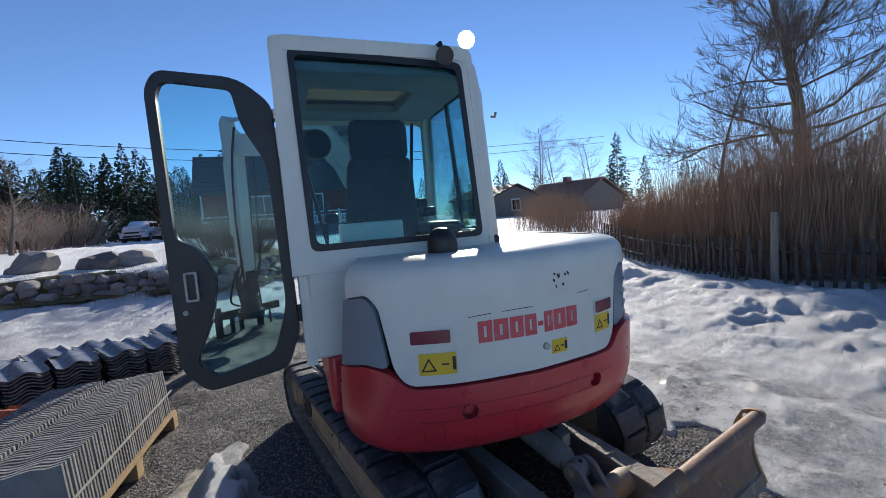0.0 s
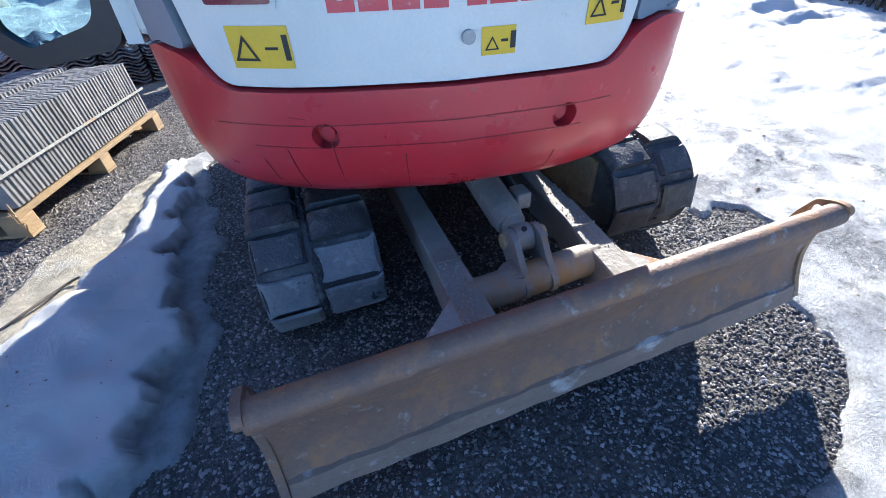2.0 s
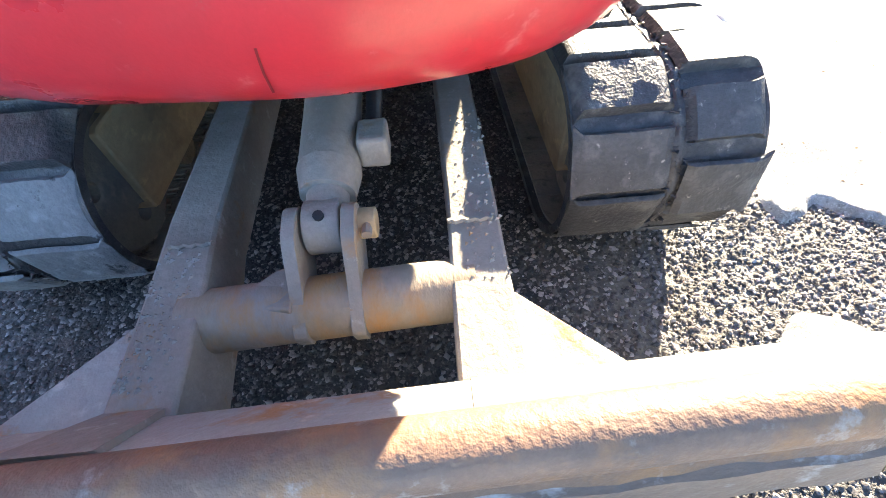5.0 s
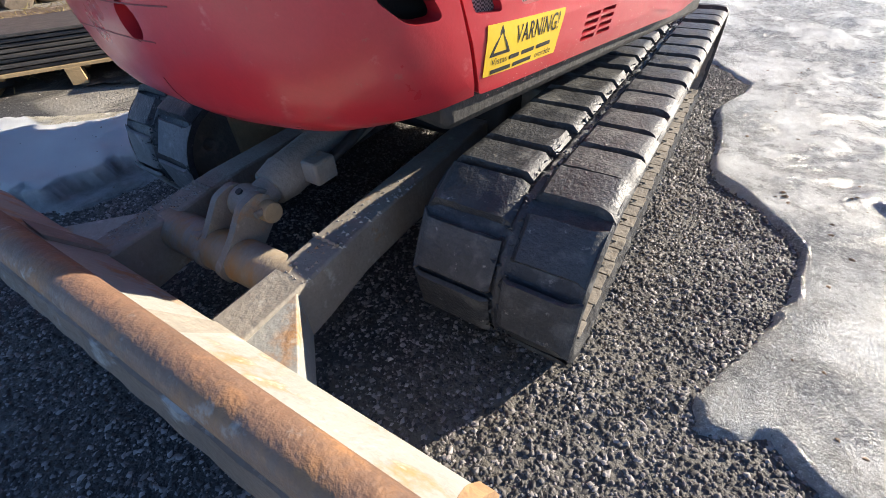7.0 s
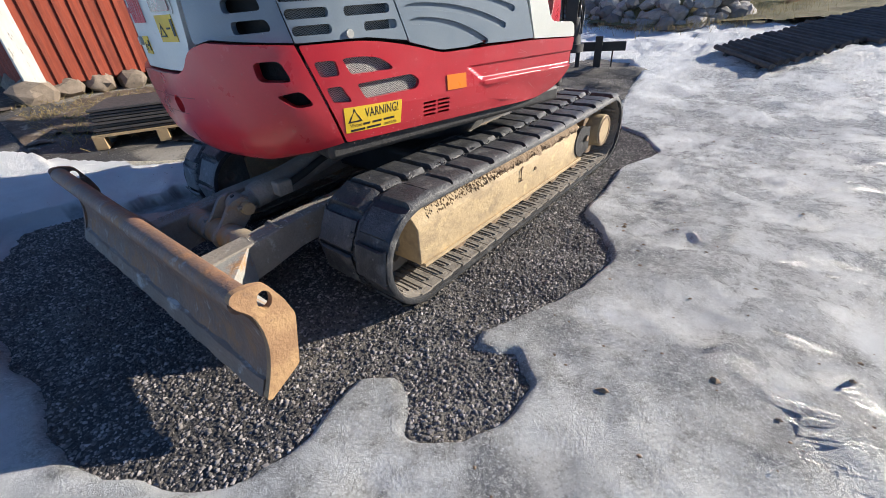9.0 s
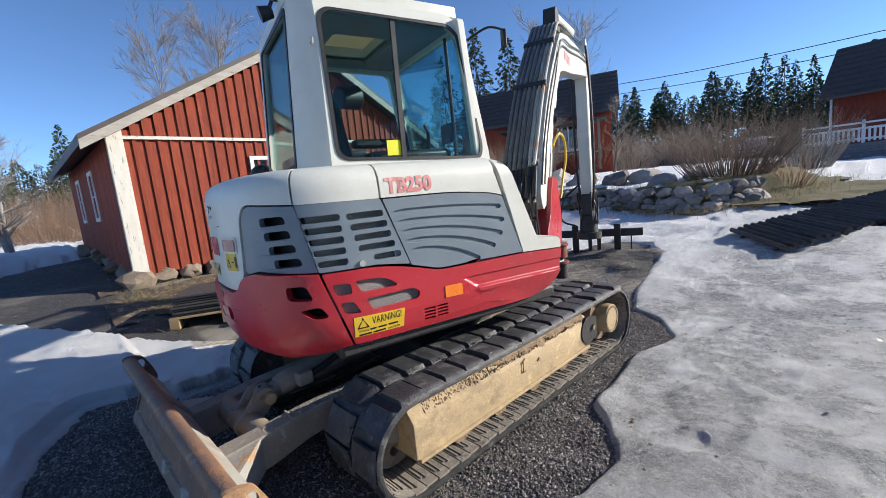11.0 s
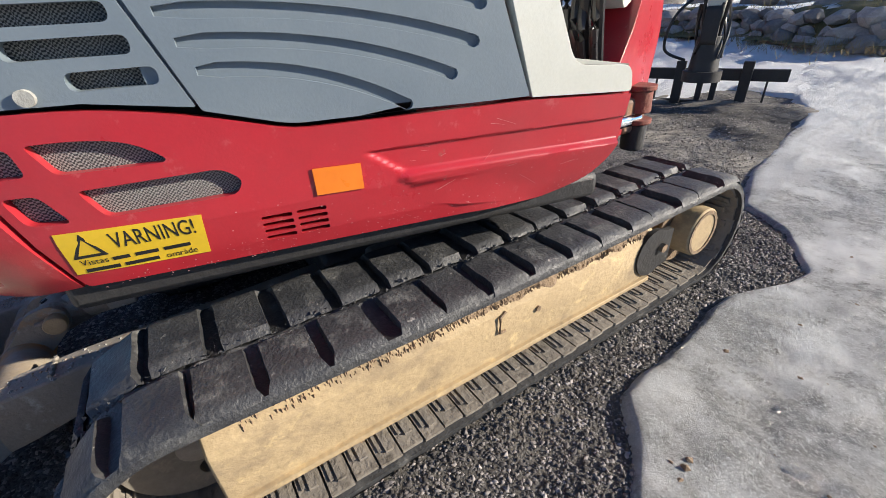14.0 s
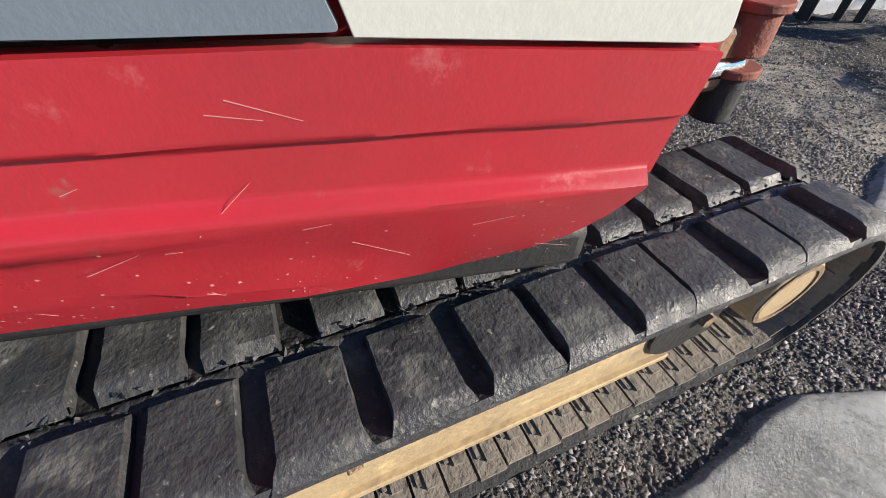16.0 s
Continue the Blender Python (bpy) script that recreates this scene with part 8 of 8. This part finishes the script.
# pallet with dark tiles near the barn
BMM = Matrix.Translation((-3.35, -0.45, lz(-3.2, -0.5))) @ pose(0, 0, 0, 0, 0, 62)
pallet("pallet", "old wooden pallet with dark tiles in front of the barn", 1.2, 0.8, BMM, PINE)
bs = thing("tile_stack", "dark roof tiles laid flat on a pallet", "roof tiles")
bs.matrix_world = BMM @ Matrix.Translation((0, 0, 0.14))
for k in range(8):
    part("tile_layer", boxb((-0.55, -0.38, 0.03 * k), (0.55, 0.38, 0.03 * k + 0.022), pose(RND.uniform(-0.02, 0.02), RND.uniform(-0.02, 0.02), 0)), DARKWOOD, bs, bevel=0.004)

# ---- slatted mats lying on the ice ----


def slat_mat(label, a, b, c, n):
    """Round dark slats side by side: their near ends run from a to b, and they reach to a + c."""
    a, b, c = Vector(a), Vector(b), Vector(c)
    t = thing("slat_mat", label, "slat mat", "slat mats", (a.x, a.y, lz(a.x, a.y)))
    for k in range(n):
        p = a.lerp(b, k / (n - 1)) - a
        e = RND.uniform(-0.04, 0.04)
        p0, p1 = p + c.normalized() * e, p + c + c.normalized() * RND.uniform(-0.05, 0.05)
        w0, w1 = a + p0, a + p1
        z0, z1 = lz(w0.x, w0.y) - lz(a.x, a.y) + 0.085, lz(w1.x, w1.y) - lz(a.x, a.y) + 0.085
        part("slat", cylb((p0.x, p0.y, z0 + RND.uniform(0, 0.02)), (p1.x, p1.y, z1 + RND.uniform(0, 0.02)), 0.036, seg=8), DARKWOOD, t)
    for f in (0.2, 0.8):
        p0, p1 = c * f, (b - a) + c * f
        w0, w1 = a + p0, a + p1
        part("cross_slat", cylb((p0.x, p0.y, lz(w0.x, w0.y) - lz(a.x, a.y) + 0.035), (p1.x, p1.y, lz(w1.x, w1.y) - lz(a.x, a.y) + 0.035), 0.028, seg=8), DARKWOOD, t)
    return t


slat_mat("dark slatted wooden mat lying on the ice", (0.71, 5.53, 0), (1.62, 7.35, 0), (0.78, -0.98, 0), 15)
slat_mat("dark slatted wooden mat lying on the ice", (1.50, 7.30, 0), (2.75, 9.60, 0), (0.95, -1.30, 0), 19)

# ---- overhead lines ----
for z in (0.0, 1.0):
    V = bend([(-60, 40, 13.5 + z), (-20, 43, 9.6 + z), (0, 44, 8.6 + z), (25, 44, 8.8 + z), (60, 42, 11.5 + z)], 8)
    o = part("power_line", tube(bmesh.new(), V, 0.03, 4), BLACK)
    tagged(o, "thin black overhead power line", "cable", "power lines", "structure")

# ---- the sun's disc, far off ----
sun_mat = bpy.data.materials.new("sun_glow")
sun_mat.use_nodes = True
nt = sun_mat.node_tree
em = nt.nodes.new("ShaderNodeEmission")
em.inputs[0].default_value, em.inputs[1].default_value = (1.0, 0.97, 0.9, 1), 60.0
nt.links.new(em.outputs[0], nt.nodes["Material Output"].inputs[0])
bm = bmesh.new()
bmesh.ops.create_icosphere(bm, subdivisions=3, radius=40.0)
disc = part("sun_disc", bm, sun_mat)
disc.location = SUN_DIR * 2200
disc.visible_shadow = False
tagged(disc, "low white winter sun in a clear sky", "sun", kind="structure")

# ---- loose gravel ----
GSTONE = pmat("gravel_stone", (0.135, 0.123, 0.115), (0.088, 0.078, 0.073), 3, 0.7, bump=0.3, bscale=120)
nt = GSTONE.node_tree
hs = nt.nodes.new("ShaderNodeHueSaturation")
gi = nt.nodes.new("ShaderNodeNewGeometry")
mr_ = ramp(nt, 0, 1)
mr_.inputs[3].default_value, mr_.inputs[4].default_value = 0.45, 3.7
pw_ = nt.nodes.new("ShaderNodeMath")
pw_.operation = "POWER"
pw_.inputs[1].default_value = 2.2
bs_ = nt.nodes["Principled BSDF"]
old = bs_.inputs["Base Color"].links[0].from_socket
nt.links.new(gi.outputs["Random Per Island"], pw_.inputs[0])
nt.links.new(pw_.outputs[0], mr_.inputs[0])
nt.links.new(mr_.outputs[0], hs.inputs["Value"])
nt.links.new(old, hs.inputs["Color"])
nt.links.new(hs.outputs[0], bs_.inputs["Base Color"])
gr = np.random.RandomState(3)
N_ = 225000
gx = np.concatenate([gr.uniform(-2.4, 1.6, N_), gr.uniform(-9.5, 0.6, 30000), gr.uniform(-1.6, 1.0, 26000)])
gy = np.concatenate([gr.uniform(-2.3, 2.6, N_), gr.uniform(-3.8, 5.2, 30000), gr.uniform(2.0, 5.0, 26000)])
ok = (snow_edge(gx, gy) < 0.01)
parched = np.clip((-1.15 - gx) * 3 + np.clip(gy - 0.4, 0, 2) * 0.6, 0, 1) * (gy > -1.0) + np.clip((gy - 1.7) * 2.5, 0, 1)
ok &= gr.rand(len(gx)) > 0.15 * np.clip(parched, 0, 1)
gx, gy = gx[ok], gy[ok]
gs = 0.0028 + 0.0066 * gr.rand(len(gx)) ** 2.2
gz = gravel_z(gx, gy) + gs * 0.25
shape = np.array([(1, 0, 0.1), (0.2, 0.9, -0.1), (-0.9, 0.3, 0.1), (-0.3, -0.9, 0.0), (0.1, 0.1, 0.75), (0.35, -0.25, 0.6)])
tri = np.array([(0, 1, 4), (1, 2, 4), (2, 3, 5), (3, 0, 5), (0, 4, 5), (2, 5, 4)])
th = gr.uniform(0, 6.28, len(gx))
jit = shape[None] * (0.7 + 0.6 * gr.rand(len(gx), 6, 1)) * np.stack([0.8 + 0.7 * gr.rand(len(gx)), np.ones(len(gx)), 0.7 + 0.6 * gr.rand(len(gx))], 1)[:, None, :]
P = np.empty_like(jit)
P[..., 0] = gx[:, None] + gs[:, None] * (jit[..., 0] * np.cos(th)[:, None] - jit[..., 1] * np.sin(th)[:, None])
P[..., 1] = gy[:, None] + gs[:, None] * (jit[..., 0] * np.sin(th)[:, None] + jit[..., 1] * np.cos(th)[:, None])
P[..., 2] = gz[:, None] + gs[:, None] * jit[..., 2]
T = (tri[None] + 6 * np.arange(len(gx))[:, None, None]).reshape(-1, 3)
me = bpy.data.meshes.new("gravel")
me.vertices.add(P.shape[0] * 6)
me.vertices.foreach_set("co", P.reshape(-1))
me.loops.add(len(T) * 3)
me.loops.foreach_set("vertex_index", T.reshape(-1))
me.polygons.add(len(T))
me.polygons.foreach_set("loop_start", np.arange(0, len(T) * 3, 3))
me.update(calc_edges=True)
me.materials.append(GSTONE)
tagged(new("gravel", me), "loose grey crushed stone on the yard", "gravel", kind="stuff")

# crumbs, leaves and pebbles lying on the ice and snow
cr = random.Random(19)
V, F = [], []
spots_ = [(1.68, -1.01, 0.020), (1.95, -0.78, 0.017), (1.385, -1.145, 0.024), (1.36, 0.10, 0.016), (1.35, 0.13, 0.012), (1.37, 0.06, 0.010)]
spots_ += [(cr.uniform(1.15, 3.4), cr.uniform(-2.4, 2.6), cr.uniform(0.003, 0.010)) for _ in range(170)] + [(cr.uniform(-2.0, -1.2), cr.uniform(-2.2, 0.9), cr.uniform(0.002, 0.006)) for _ in range(60)]
for x, y, r in spots_:
    if float(snow_edge(np.array([x]), np.array([y]))[0]) < 0.05:
        continue
    z = float(snow_z(np.array([x]), np.array([y]))[0])
    i = len(V)
    for k in range(5):
        a = k * 1.257 + cr.uniform(-0.3, 0.3)
        V.append((x + r * cr.uniform(0.7, 1.4) * math.cos(a), y + r * cr.uniform(0.6, 1.2) * math.sin(a), z + cr.uniform(-0.1, 0.25) * r))
    V.append((x + cr.uniform(-0.3, 0.3) * r, y, z + r * cr.uniform(0.4, 0.9)))
    F += [(i + k, i + (k + 1) % 5, i + 5) for k in range(5)]
tagged(raw("ice_crumbs", V, F, DIRT), "dark crumbs and pebbles on the ice", "debris", kind="stuff")
zz = float(snow_z(np.array([-1.9]), np.array([-0.5]))[0])
tw = part("fallen_twig", tube(bmesh.new(), bend([(-2.12, -0.66, zz - 0.01), (-1.98, -0.56, zz + 0.02), (-1.86, -0.40, zz + 0.02), (-1.80, -0.37, zz + 0.03)], 4), 0.006, 6), BARK)
tagged(tw, "thin dark fallen twig on the snow edge", "twig")
cord = part("binding_twine", tube(bmesh.new(), bend([SM @ Vector(p) for p in ((-0.78, -0.40, 0.16), (-0.80, -0.44, 0.08), (-0.82, -0.47, 0.16), (-0.80, -0.45, 0.22), (-0.79, -0.42, 0.10), (-0.83, -0.50, 0.12), (-0.80, -0.43, 0.03), (-0.86, -0.42, 0.02))], 5), 0.004, 6), PINE)
tagged(cord, "straw-coloured binding twine on the pallet corner", "twine")
